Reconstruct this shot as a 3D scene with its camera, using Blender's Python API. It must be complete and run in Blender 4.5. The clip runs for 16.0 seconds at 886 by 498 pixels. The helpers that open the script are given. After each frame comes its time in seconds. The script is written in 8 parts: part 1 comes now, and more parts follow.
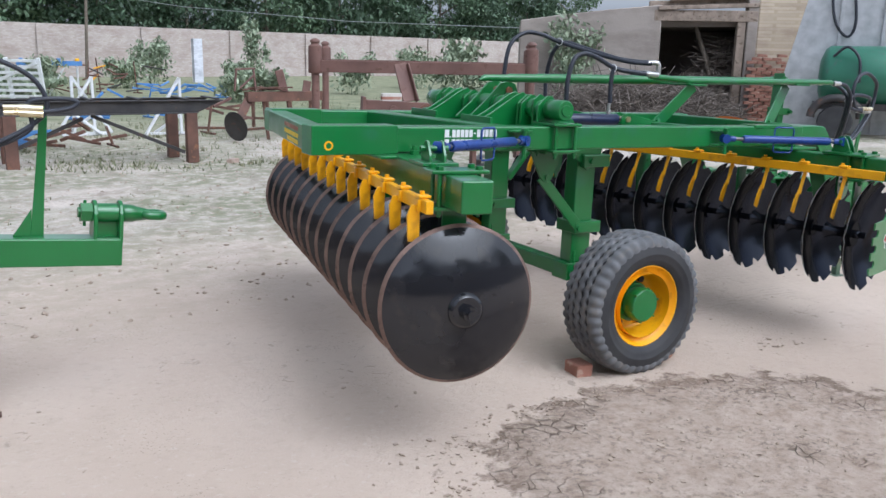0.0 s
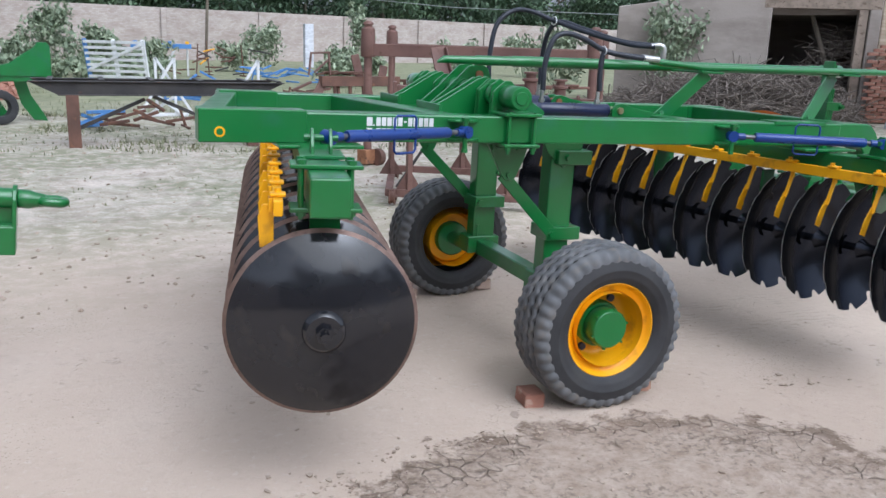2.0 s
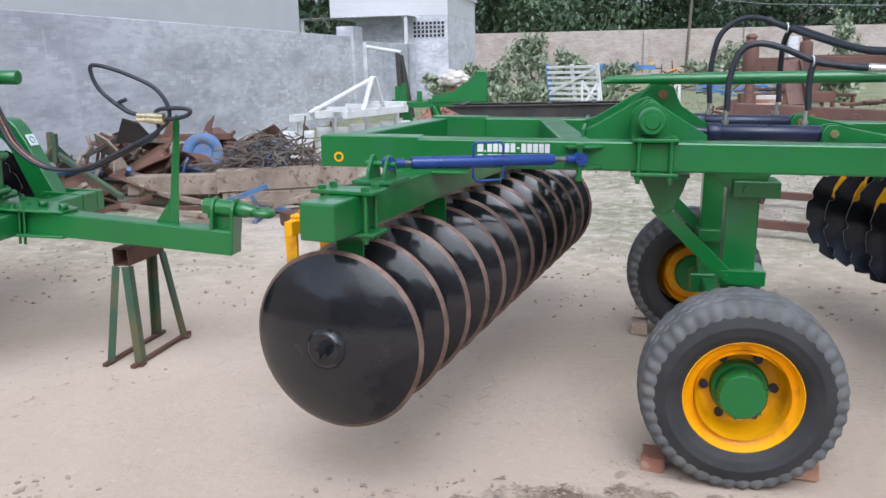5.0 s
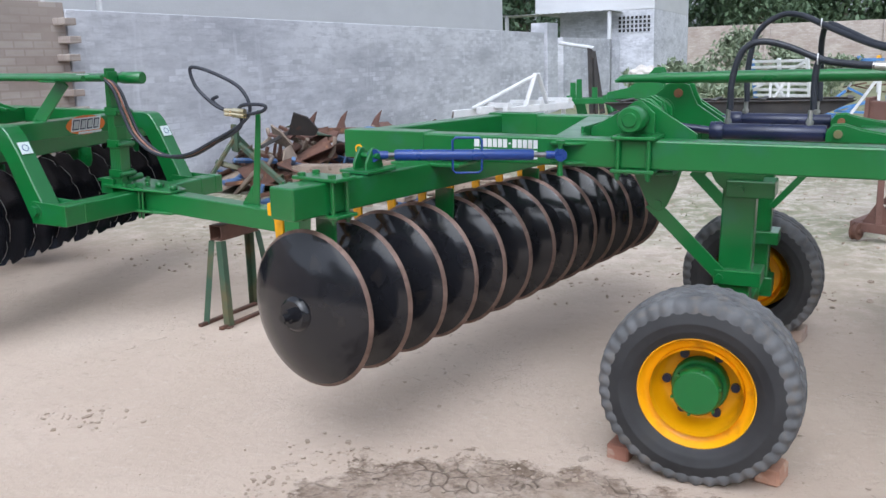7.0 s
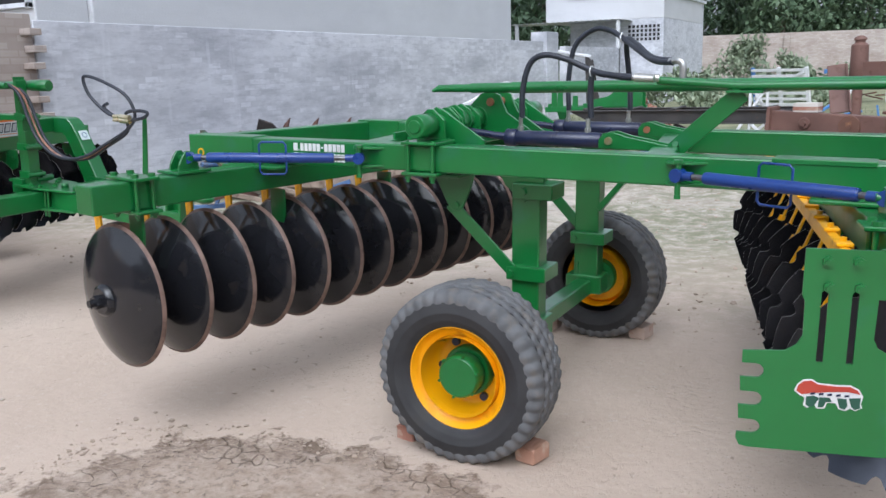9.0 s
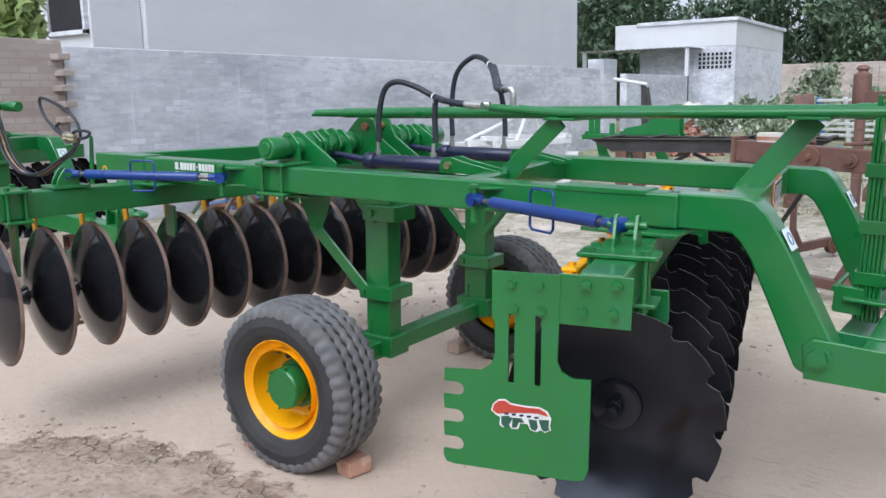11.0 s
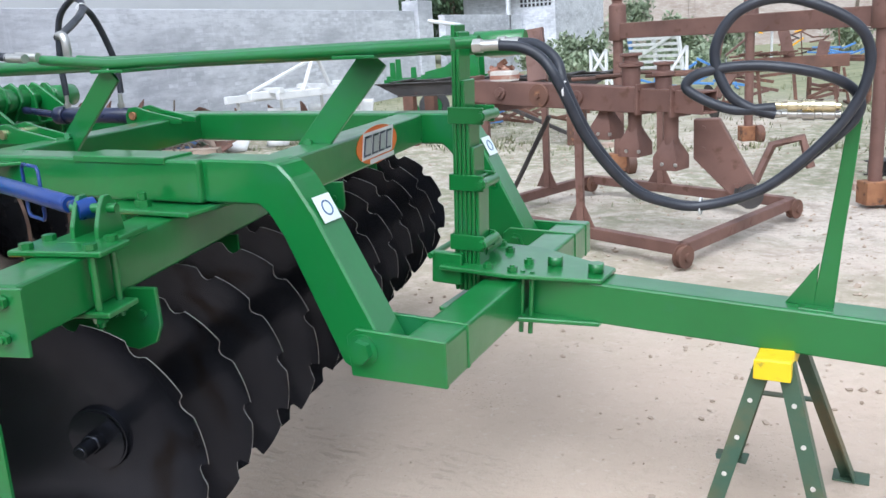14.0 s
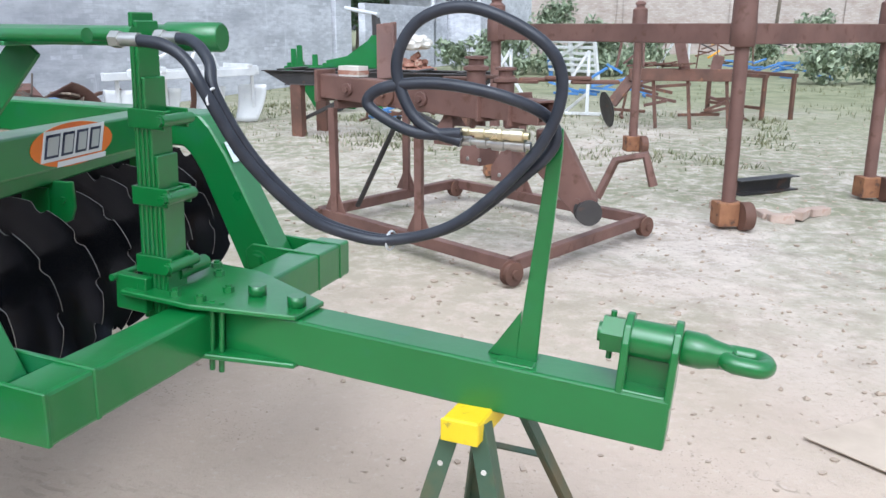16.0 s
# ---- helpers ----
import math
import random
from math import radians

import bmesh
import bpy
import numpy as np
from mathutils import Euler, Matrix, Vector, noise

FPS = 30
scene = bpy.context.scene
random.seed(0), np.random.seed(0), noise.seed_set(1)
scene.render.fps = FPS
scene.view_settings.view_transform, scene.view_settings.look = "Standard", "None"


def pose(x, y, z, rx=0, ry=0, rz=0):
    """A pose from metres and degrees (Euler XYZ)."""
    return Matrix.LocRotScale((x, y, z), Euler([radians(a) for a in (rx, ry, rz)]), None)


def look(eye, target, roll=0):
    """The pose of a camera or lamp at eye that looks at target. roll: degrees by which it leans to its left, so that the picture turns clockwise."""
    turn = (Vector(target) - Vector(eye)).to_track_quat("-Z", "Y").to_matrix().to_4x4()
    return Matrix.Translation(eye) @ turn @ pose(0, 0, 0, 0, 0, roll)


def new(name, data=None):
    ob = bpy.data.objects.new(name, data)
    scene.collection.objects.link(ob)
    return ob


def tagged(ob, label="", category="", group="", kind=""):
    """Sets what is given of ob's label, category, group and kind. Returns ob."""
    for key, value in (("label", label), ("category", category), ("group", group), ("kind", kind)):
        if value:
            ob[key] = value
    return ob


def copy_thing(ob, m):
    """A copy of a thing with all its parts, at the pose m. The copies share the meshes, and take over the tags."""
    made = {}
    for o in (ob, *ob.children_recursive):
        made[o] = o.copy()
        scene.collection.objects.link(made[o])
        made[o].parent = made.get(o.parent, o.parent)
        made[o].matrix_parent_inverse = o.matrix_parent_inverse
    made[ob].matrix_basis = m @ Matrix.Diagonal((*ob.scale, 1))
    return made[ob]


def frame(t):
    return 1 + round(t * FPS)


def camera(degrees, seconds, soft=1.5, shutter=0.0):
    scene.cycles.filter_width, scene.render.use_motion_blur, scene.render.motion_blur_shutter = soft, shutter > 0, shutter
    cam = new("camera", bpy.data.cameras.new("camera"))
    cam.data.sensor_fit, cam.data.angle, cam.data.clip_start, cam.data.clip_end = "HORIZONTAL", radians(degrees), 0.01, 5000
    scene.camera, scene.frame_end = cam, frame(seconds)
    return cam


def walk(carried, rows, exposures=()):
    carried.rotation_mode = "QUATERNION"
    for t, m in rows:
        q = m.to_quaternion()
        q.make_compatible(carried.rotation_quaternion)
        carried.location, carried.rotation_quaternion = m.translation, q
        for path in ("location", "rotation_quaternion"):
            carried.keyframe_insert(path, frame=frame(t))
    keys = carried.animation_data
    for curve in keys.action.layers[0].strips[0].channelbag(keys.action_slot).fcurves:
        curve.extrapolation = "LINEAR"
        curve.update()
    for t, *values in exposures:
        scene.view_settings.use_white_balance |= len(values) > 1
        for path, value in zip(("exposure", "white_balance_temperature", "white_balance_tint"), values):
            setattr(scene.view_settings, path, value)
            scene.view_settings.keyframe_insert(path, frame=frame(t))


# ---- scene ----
cam = camera(55.7, 16.0)
PATH = [
    (0, (-2.844, -3.354, 1.593), (-1.824, -1.693, 1.145), 1.09),
    (0.5, (-2.599, -3.320, 1.573), (-1.643, -1.626, 1.107), 1.25),
    (1, (-2.344, -3.249, 1.581), (-1.411, -1.541, 1.118), 1.63),
    (1.5, (-2.105, -3.249, 1.572), (-1.210, -1.522, 1.107), 1.90),
    (2, (-1.845, -3.273, 1.565), (-1.071, -1.493, 1.085), 1.82),
    (2.5, (-1.611, -3.229, 1.567), (-0.926, -1.413, 1.086), 1.95),
    (3, (-1.358, -3.203, 1.594), (-0.794, -1.344, 1.119), 1.56),
    (3.5, (-1.059, -3.262, 1.592), (-0.727, -1.347, 1.122), 0.69),
    (4, (-0.798, -3.298, 1.586), (-0.575, -1.367, 1.115), 0.11),
    (4.5, (-0.558, -3.297, 1.592), (-0.588, -1.350, 1.135), -1.27),
    (5, (-0.317, -3.371, 1.593), (-0.657, -1.450, 1.151), -1.49),
    (5.2, (-0.224, -3.410, 1.598), (-0.695, -1.517, 1.155), -1.68),
    (7.3, (0.828, -3.360, 1.584), (-0.012, -1.598, 1.148), -1.95),
    (7.5, (0.937, -3.315, 1.578), (0.089, -1.557, 1.142), -1.85),
    (8, (1.173, -3.211, 1.580), (0.327, -1.451, 1.150), -1.55),
    (8.5, (1.470, -3.236, 1.591), (0.594, -1.492, 1.156), -1.57),
    (9, (1.703, -3.216, 1.571), (0.803, -1.479, 1.154), -1.89),
    (9.2, (1.819, -3.173, 1.553), (0.900, -1.443, 1.150), -1.90),
    (11.3, (2.812, -2.703, 1.535), (1.704, -1.076, 1.179), -0.82),
    (11.5, (2.873, -2.648, 1.518), (1.755, -1.040, 1.116), -1.04),
    (12, (2.958, -2.485, 1.485), (1.850, -0.889, 1.009), -3.54),
    (12.5, (2.998, -2.268, 1.500), (1.975, -0.616, 1.030), -4.48),
    (13, (3.089, -2.105, 1.487), (2.132, -0.413, 1.013), -5.33),
    (13.5, (3.219, -1.978, 1.486), (2.289, -0.272, 1.012), -4.92),
    (14, (3.332, -1.804, 1.483), (2.538, -0.034, 0.997), -3.82),
    (14.5, (3.460, -1.654, 1.479), (2.791, 0.164, 0.984), -4.33),
    (15, (3.626, -1.570, 1.482), (2.979, 0.249, 0.961), -3.82),
    (15.5, (3.736, -1.432, 1.482), (3.106, 0.390, 0.952), -0.81),
    (16, (3.821, -1.253, 1.485), (3.182, 0.572, 0.973), 0.09),
]
walk(cam, [(t, look(eye, target, roll)) for t, eye, target, roll in PATH],
     [(0, 0.55, 6320, 8), (3, 0.57, 6360, 8), (5.2, 0.57, 6540, 8), (9.2, 0.56, 6560, 8), (12, 0.70, 6640, 7), (13, 0.83, 6610, 6), (14, 0.90, 6560, 6), (16, 0.85, 6420, 6)])

# ---- world and light ----
world = bpy.data.worlds.new("overcast_sky")
scene.world = world
world.use_nodes = True
wn, wl = world.node_tree.nodes, world.node_tree.links
sky = wn.new("ShaderNodeTexSky")
sky.sky_type = "NISHITA"
sky.sun_disc = False
sky.sun_elevation, sky.sun_rotation = radians(52), radians(166)
sky.air_density, sky.dust_density, sky.ozone_density = 1.0, 4.0, 1.0
grey = wn.new("ShaderNodeHueSaturation")
grey.inputs["Saturation"].default_value = 0.12
wl.new(sky.outputs[0], grey.inputs["Color"])
cool = wn.new("ShaderNodeMix")
cool.data_type, cool.blend_type = "RGBA", "MULTIPLY"
cool.inputs["Factor"].default_value = 1.0
cool.inputs["B"].default_value = (0.91, 1.0, 1.2, 1)
wl.new(grey.outputs[0], cool.inputs["A"])
wl.new(cool.outputs["Result"], wn["Background"].inputs[0])
wn["Background"].inputs[1].default_value = 0.15
sun = new("sun", bpy.data.lights.new("sun", "SUN"))
sun.data.energy, sun.data.angle, sun.data.color = 0.75, radians(70), (1.0, 0.98, 0.95)
sun.matrix_world = look((0, 0, 10), (-1.9, 7.6, 0))


# ---- materials ----
def paint(name, c1, c2, scale=3.0, rough=0.5, metal=0.0, bump=0.0, bscale=60.0, spread=0.15, coat=0.0, c3=None, s3=12.0, at3=0.62, dist=0.01, soft3=0.12, spec=0.5):
    """c1 to c2 in large clouds, c3 in small worn spots, fine relief."""
    m = bpy.data.materials.new(name)
    m.use_nodes = True
    n, l = m.node_tree.nodes, m.node_tree.links
    b = n["Principled BSDF"]
    tc = n.new("ShaderNodeTexCoord")
    n1 = n.new("ShaderNodeTexNoise")
    n1.inputs["Scale"].default_value, n1.inputs["Detail"].default_value = scale, 6
    l.new(tc.outputs["Object"], n1.inputs["Vector"])
    ramp = n.new("ShaderNodeValToRGB")
    ramp.color_ramp.elements[0].position, ramp.color_ramp.elements[1].position = 0.35, 0.65
    ramp.color_ramp.elements[0].color, ramp.color_ramp.elements[1].color = (*c1, 1), (*c2, 1)
    l.new(n1.outputs["Fac"], ramp.inputs[0])
    col = ramp.outputs[0]
    n2 = n.new("ShaderNodeTexNoise")
    n2.inputs["Scale"].default_value, n2.inputs["Detail"].default_value = s3, 8
    l.new(tc.outputs["Object"], n2.inputs["Vector"])
    if c3:
        mask = n.new("ShaderNodeMapRange")
        mask.inputs["From Min"].default_value, mask.inputs["From Max"].default_value = at3, at3 + soft3
        l.new(n2.outputs["Fac"], mask.inputs["Value"])
        mix = n.new("ShaderNodeMix")
        mix.data_type = "RGBA"
        l.new(mask.outputs[0], mix.inputs["Factor"])
        l.new(col, mix.inputs["A"])
        mix.inputs["B"].default_value = (*c3, 1)
        col = mix.outputs["Result"]
    l.new(col, b.inputs["Base Color"])
    rr = n.new("ShaderNodeMapRange")
    rr.inputs["To Min"].default_value, rr.inputs["To Max"].default_value = max(0.03, rough - spread), min(1.0, rough + spread)
    l.new(n2.outputs["Fac"], rr.inputs["Value"])
    l.new(rr.outputs[0], b.inputs["Roughness"])
    b.inputs["Metallic"].default_value = metal
    b.inputs["Specular IOR Level"].default_value = spec
    b.inputs["Coat Weight"].default_value = coat
    b.inputs["Coat Roughness"].default_value = 0.12
    if bump:
        n3 = n.new("ShaderNodeTexNoise")
        n3.inputs["Scale"].default_value, n3.inputs["Detail"].default_value = bscale, 5
        l.new(tc.outputs["Object"], n3.inputs["Vector"])
        bp = n.new("ShaderNodeBump")
        bp.inputs["Strength"].default_value, bp.inputs["Distance"].default_value = bump, dist
        l.new(n3.outputs["Fac"], bp.inputs["Height"])
        l.new(bp.outputs[0], b.inputs["Normal"])
    return m


GREEN = paint("green_enamel", (0.0035, 0.127, 0.026), (0.0050, 0.154, 0.034), 2.5, 0.34, coat=0.52, bump=0.10, bscale=35, dist=0.004, c3=(0.009, 0.140, 0.047), s3=7, at3=0.58)
OLIVE = paint("old_green_paint", (0.035, 0.085, 0.055), (0.06, 0.095, 0.055), 4, 0.5, bump=0.1, c3=(0.12, 0.10, 0.05), s3=5, at3=0.47, soft3=0.2)
YELLOW = paint("yellow_enamel", (0.80, 0.36, 0.003), (0.86, 0.41, 0.004), 4, 0.38, bump=0.08, bscale=40, dist=0.004, c3=(0.55, 0.24, 0.01), s3=9, at3=0.6)
TANKGREEN = paint("tank_green_paint", (0.018, 0.125, 0.075), (0.03, 0.16, 0.10), 2, 0.4, bump=0.1, c3=(0.05, 0.12, 0.09), s3=6, at3=0.6)
LEMON = paint("lemon_paint", (0.75, 0.50, 0.01), (0.80, 0.56, 0.02), 6, 0.45, bump=0.1, c3=(0.25, 0.2, 0.05), s3=30, at3=0.62)
BLUE = paint("blue_enamel", (0.005, 0.032, 0.165), (0.007, 0.044, 0.215), 6, 0.3, bump=0.08, bscale=40, dist=0.004)
NAVY = paint("navy_enamel", (0.012, 0.017, 0.045), (0.016, 0.022, 0.06), 6, 0.3)
BLACK = paint("black_gloss_paint", (0.0105, 0.0110, 0.0135), (0.0150, 0.0155, 0.0185), 5, 0.13, bump=0.20, bscale=9, dist=0.005, c3=(0.022, 0.020, 0.020), s3=13, at3=0.60, spread=0.09, spec=0.50, coat=0.06)
FRONTBLACK = paint("oiled_black_disc_face", (0.0125, 0.0118, 0.0125), (0.0185, 0.0175, 0.018), 5, 0.26, bump=0.05, bscale=8, dist=0.003, c3=(0.021, 0.017, 0.016), s3=6, at3=0.58, spread=0.10, spec=0.32)
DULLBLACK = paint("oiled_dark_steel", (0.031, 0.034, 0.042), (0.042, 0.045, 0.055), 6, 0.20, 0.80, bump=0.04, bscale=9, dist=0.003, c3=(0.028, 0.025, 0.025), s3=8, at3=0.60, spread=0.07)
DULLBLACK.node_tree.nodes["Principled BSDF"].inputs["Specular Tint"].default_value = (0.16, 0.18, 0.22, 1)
BARE = paint("bare_rusty_edge", (0.125, 0.078, 0.062), (0.21, 0.135, 0.108), 18, 0.55, 0.4, bump=0.2, bscale=90, dist=0.003, c3=(0.05, 0.03, 0.025), s3=30, at3=0.6)
EDGE = paint("ground_disc_edge", (0.28, 0.26, 0.25), (0.42, 0.40, 0.38), 20, 0.4, 0.6)
STEEL = paint("bare_steel", (0.45, 0.45, 0.44), (0.6, 0.59, 0.56), 12, 0.35, 0.9, bump=0.1)
THREAD = paint("oily_screw_thread", (0.10, 0.10, 0.11), (0.20, 0.20, 0.20), 30, 0.4, 0.7, bump=0.3, bscale=200, dist=0.001)
BRASS = paint("plated_brass", (0.62, 0.52, 0.30), (0.75, 0.68, 0.5), 20, 0.3, 0.9)
RUBBER = paint("tyre_rubber", (0.020, 0.020, 0.022), (0.034, 0.034, 0.036), 6, 0.70, bump=0.2, bscale=80, dist=0.002, c3=(0.045, 0.042, 0.038), s3=9, at3=0.58, soft3=0.3)
TREAD = paint("dusty_tread_rubber", (0.085, 0.087, 0.092), (0.145, 0.146, 0.150), 8, 0.85, bump=0.2, bscale=80, dist=0.002, c3=(0.16, 0.14, 0.12), s3=20, at3=0.5, soft3=0.3)
HOSE = paint("hose_rubber", (0.014, 0.017, 0.026), (0.024, 0.028, 0.039), 20, 0.45, bump=0.2, bscale=150, dist=0.001)
RUST = paint("red_oxide", (0.112, 0.056, 0.045), (0.168, 0.086, 0.068), 3, 0.62, bump=0.25, bscale=50, dist=0.004, c3=(0.10, 0.045, 0.03), s3=11, at3=0.58)
ORANGERUST = paint("orange_flaking_rust", (0.20, 0.085, 0.042), (0.30, 0.135, 0.065), 9, 0.8, bump=0.4, bscale=60, dist=0.004, c3=(0.10, 0.05, 0.035), s3=16, at3=0.55)
OLDRUST = paint("rusty_steel", (0.085, 0.042, 0.03), (0.15, 0.07, 0.048), 4, 0.72, bump=0.3, bscale=60, dist=0.004, c3=(0.26, 0.12, 0.06), s3=9, at3=0.62)
GIRDER = paint("dark_girder_steel", (0.035, 0.033, 0.034), (0.06, 0.054, 0.052), 3, 0.55, 0.3, bump=0.2, c3=(0.11, 0.06, 0.045), s3=8, at3=0.6)
WHITE = paint("white_enamel", (0.60, 0.61, 0.62), (0.70, 0.70, 0.70), 5, 0.4, bump=0.1, c3=(0.5, 0.47, 0.43), s3=14, at3=0.64)
SKYBLUE = paint("sky_blue_paint", (0.05, 0.17, 0.42), (0.09, 0.24, 0.50), 5, 0.5, bump=0.1, c3=(0.12, 0.12, 0.14), s3=14, at3=0.66)
FADEBLUE = paint("faded_blue_paint", (0.05, 0.11, 0.24), (0.09, 0.17, 0.32), 5, 0.6, bump=0.2, c3=(0.16, 0.12, 0.10), s3=10, at3=0.56)
DUSTBRICK = paint("dusty_brick", (0.36, 0.26, 0.21), (0.48, 0.37, 0.31), 7, 0.9, bump=0.4, bscale=60, dist=0.006, c3=(0.34, 0.16, 0.11), s3=12, at3=0.6)
PALEBAT = paint("pale_fired_brick", (0.36, 0.185, 0.125), (0.46, 0.26, 0.185), 9, 0.88, bump=0.5, bscale=60, dist=0.006, c3=(0.52, 0.38, 0.29), s3=14, at3=0.56)
REDINK = paint("red_sticker_ink", (0.40, 0.045, 0.028), (0.46, 0.06, 0.035), 8, 0.45)
INKGREEN = paint("dark_green_sticker_ink", (0.012, 0.07, 0.045), (0.02, 0.09, 0.06), 8, 0.45)
PALEMARK = paint("pale_sticker", (0.62, 0.72, 0.72), (0.70, 0.78, 0.77), 8, 0.45)
WOOD = paint("weathered_timber", (0.20, 0.155, 0.12), (0.32, 0.25, 0.20), 5, 0.85, bump=0.5, bscale=30, dist=0.01, c3=(0.12, 0.085, 0.06), s3=12, at3=0.57)
TWIG = paint("dry_twigs", (0.095, 0.078, 0.065), (0.20, 0.165, 0.14), 4, 0.9)
# near-black that stands in for the shade inside windows and grille holes
SHADEBLACK = paint("painted_inside_shade", (0.012, 0.012, 0.016), (0.02, 0.019, 0.022), 2, 0.9)
CLOTH = paint("dirty_white_cloth", (0.50, 0.46, 0.42), (0.64, 0.61, 0.57), 7, 0.9, bump=0.3)
BRICK = paint("fired_brick", (0.28, 0.125, 0.088), (0.37, 0.18, 0.13), 8, 0.85, bump=0.4, bscale=60, dist=0.006, c3=(0.45, 0.33, 0.26), s3=14, at3=0.56)
TIN = paint("corrugated_tin", (0.40, 0.41, 0.42), (0.55, 0.56, 0.57), 4, 0.45, 0.6)
BARK = paint("bark", (0.10, 0.08, 0.06), (0.17, 0.14, 0.11), 6, 0.9, bump=0.5)


def leafy(name, c1, c2):
    m = paint(name, c1, c2, 0.8, 0.6)
    n, l = m.node_tree.nodes, m.node_tree.links
    geo = n.new("ShaderNodeNewGeometry")
    ramp = n.new("ShaderNodeValToRGB")
    ramp.color_ramp.elements[0].color, ramp.color_ramp.elements[1].color = (*c1, 1), (*c2, 1)
    l.new(geo.outputs["Random Per Island"], ramp.inputs[0])
    l.new(ramp.outputs[0], n["Principled BSDF"].inputs["Base Color"])
    return m


LEAF = leafy("weed_leaves", (0.11, 0.155, 0.09), (0.33, 0.38, 0.26))
TREELEAF = leafy("tree_leaves", (0.028, 0.058, 0.030), (0.066, 0.115, 0.058))
PALELEAF = leafy("pale_tree_leaves", (0.045, 0.088, 0.045), (0.11, 0.17, 0.088))
SHRUBLEAF = leafy("yellow_green_leaves", (0.12, 0.19, 0.05), (0.34, 0.42, 0.16))
GRASS = leafy("grass_blades", (0.10, 0.12, 0.055), (0.27, 0.26, 0.15))


# ---- mesh tools ----
def part(name, bm, material, parent=None, label="", m=None):
    if len(bm.faces) < 20000:
        bm.normal_update()
        for ed in bm.edges:
            f = ed.link_faces
            if len(f) == 2 and f[0].smooth and f[1].smooth and ed.calc_face_angle(0.0) > 0.87:
                ed.smooth = False
    me = bpy.data.meshes.new(name)
    bm.to_mesh(me)
    bm.free()
    for x in material if isinstance(material, (list, tuple)) else [material]:
        me.materials.append(x)
    ob = new(name, me)
    if parent is not None:
        ob.parent = parent
    if m is not None:
        ob.matrix_basis = m
    if label:
        tagged(ob, label)
    return ob


def again(name, ob, parent, m):
    """Another piece on the same mesh."""
    o = new(name, ob.data)
    o.parent, o.matrix_basis = parent, m
    return o


def thing(name, label, category, m=None, group="", kind=""):
    e = new(name)
    e.empty_display_size = 0.2
    if m is not None:
        e.matrix_basis = m
    return tagged(e, label, category, group, kind)


def B():
    return bmesh.new()


def frame_of(p0, p1, up=(0, 0, 1)):
    """A matrix whose x runs from p0 to p1, origin half way, z as near up as may be."""
    p0, p1, up = Vector(p0), Vector(p1), Vector(up)
    x = (p1 - p0).normalized()
    y = up.cross(x)
    y = y.normalized() if y.length > 1e-5 else Vector((0, 1, 0))
    z = x.cross(y)
    r = Matrix((x, y, z)).transposed().to_4x4()
    return Matrix.Translation((p0 + p1) / 2) @ r


def box(bm, size, m=None, bevel=0.004, mi=0):
    t = bmesh.new()
    bmesh.ops.create_cube(t, size=1.0, matrix=Matrix.Diagonal((*size, 1)))
    if bevel:
        bmesh.ops.bevel(t, geom=t.edges[:], offset=min(bevel, min(size) * 0.4), segments=2 if bevel > 0.006 else 1, affect="EDGES", profile=0.5)
    add(bm, t, m, mi)


def add(bm, t, m=None, mi=0):
    m = m or Matrix()
    vs = {v: bm.verts.new(m @ v.co) for v in t.verts}
    for f in t.faces:
        g = bm.faces.new([vs[v] for v in f.verts])
        g.smooth, g.material_index = f.smooth, mi if mi else f.material_index
    t.free()


def beam(bm, p0, p1, w, h, up=(0, 0, 1), bevel=0.006, mi=0):
    box(bm, ((Vector(p1) - Vector(p0)).length, w, h), frame_of(p0, p1, up), bevel, mi)


def prism(bm, poly, thick, m=None, bevel=0.0, mi=0):
    """The polygon (u, v), extruded by thick along w, centred."""
    t = bmesh.new()
    f = t.faces.new([t.verts.new((u, v, -thick / 2)) for u, v in poly])
    ex = bmesh.ops.extrude_face_region(t, geom=[f])
    bmesh.ops.translate(t, vec=(0, 0, thick), verts=[g for g in ex["geom"] if isinstance(g, bmesh.types.BMVert)])
    bmesh.ops.recalc_face_normals(t, faces=t.faces[:])
    if bevel:
        bmesh.ops.bevel(t, geom=t.edges[:], offset=bevel, segments=1, affect="EDGES")
    add(bm, t, m, mi)


XZ = Matrix(((1, 0, 0, 0), (0, 0, 1, 0), (0, 1, 0, 0), (0, 0, 0, 1)))  # (u, v, w) to x, z, y


def tube(bm, pts, r, seg=10, mi=0, closed=False, cap=True):
    pts = [Vector(p) for p in pts]
    n = len(pts)
    rings = []
    side = None
    for i, p in enumerate(pts):
        if closed:
            d = (pts[(i + 1) % n] - pts[i - 1]).normalized()
        else:
            d = (pts[min(i + 1, n - 1)] - pts[max(i - 1, 0)]).normalized()
        if side is None:
            side = d.orthogonal().normalized()
        else:
            side = (side - d * side.dot(d)).normalized()
        o = d.cross(side)
        rr = r[i] if isinstance(r, (list, tuple)) else r
        rings.append([bm.verts.new(p + rr * (math.cos(a) * side + math.sin(a) * o)) for a in (2 * math.pi * k / seg for k in range(seg))])
    for i in range(n if closed else n - 1):
        a, b = rings[i], rings[(i + 1) % n]
        for k in range(seg):
            f = bm.faces.new((a[k], a[(k + 1) % seg], b[(k + 1) % seg], b[k]))
            f.smooth, f.material_index = True, mi
    if cap and not closed:
        for ring, flip in ((rings[0], True), (rings[-1], False)):
            f = bm.faces.new(ring[::-1] if flip else ring)
            f.material_index = mi
            for e in f.edges:
                e.smooth = False


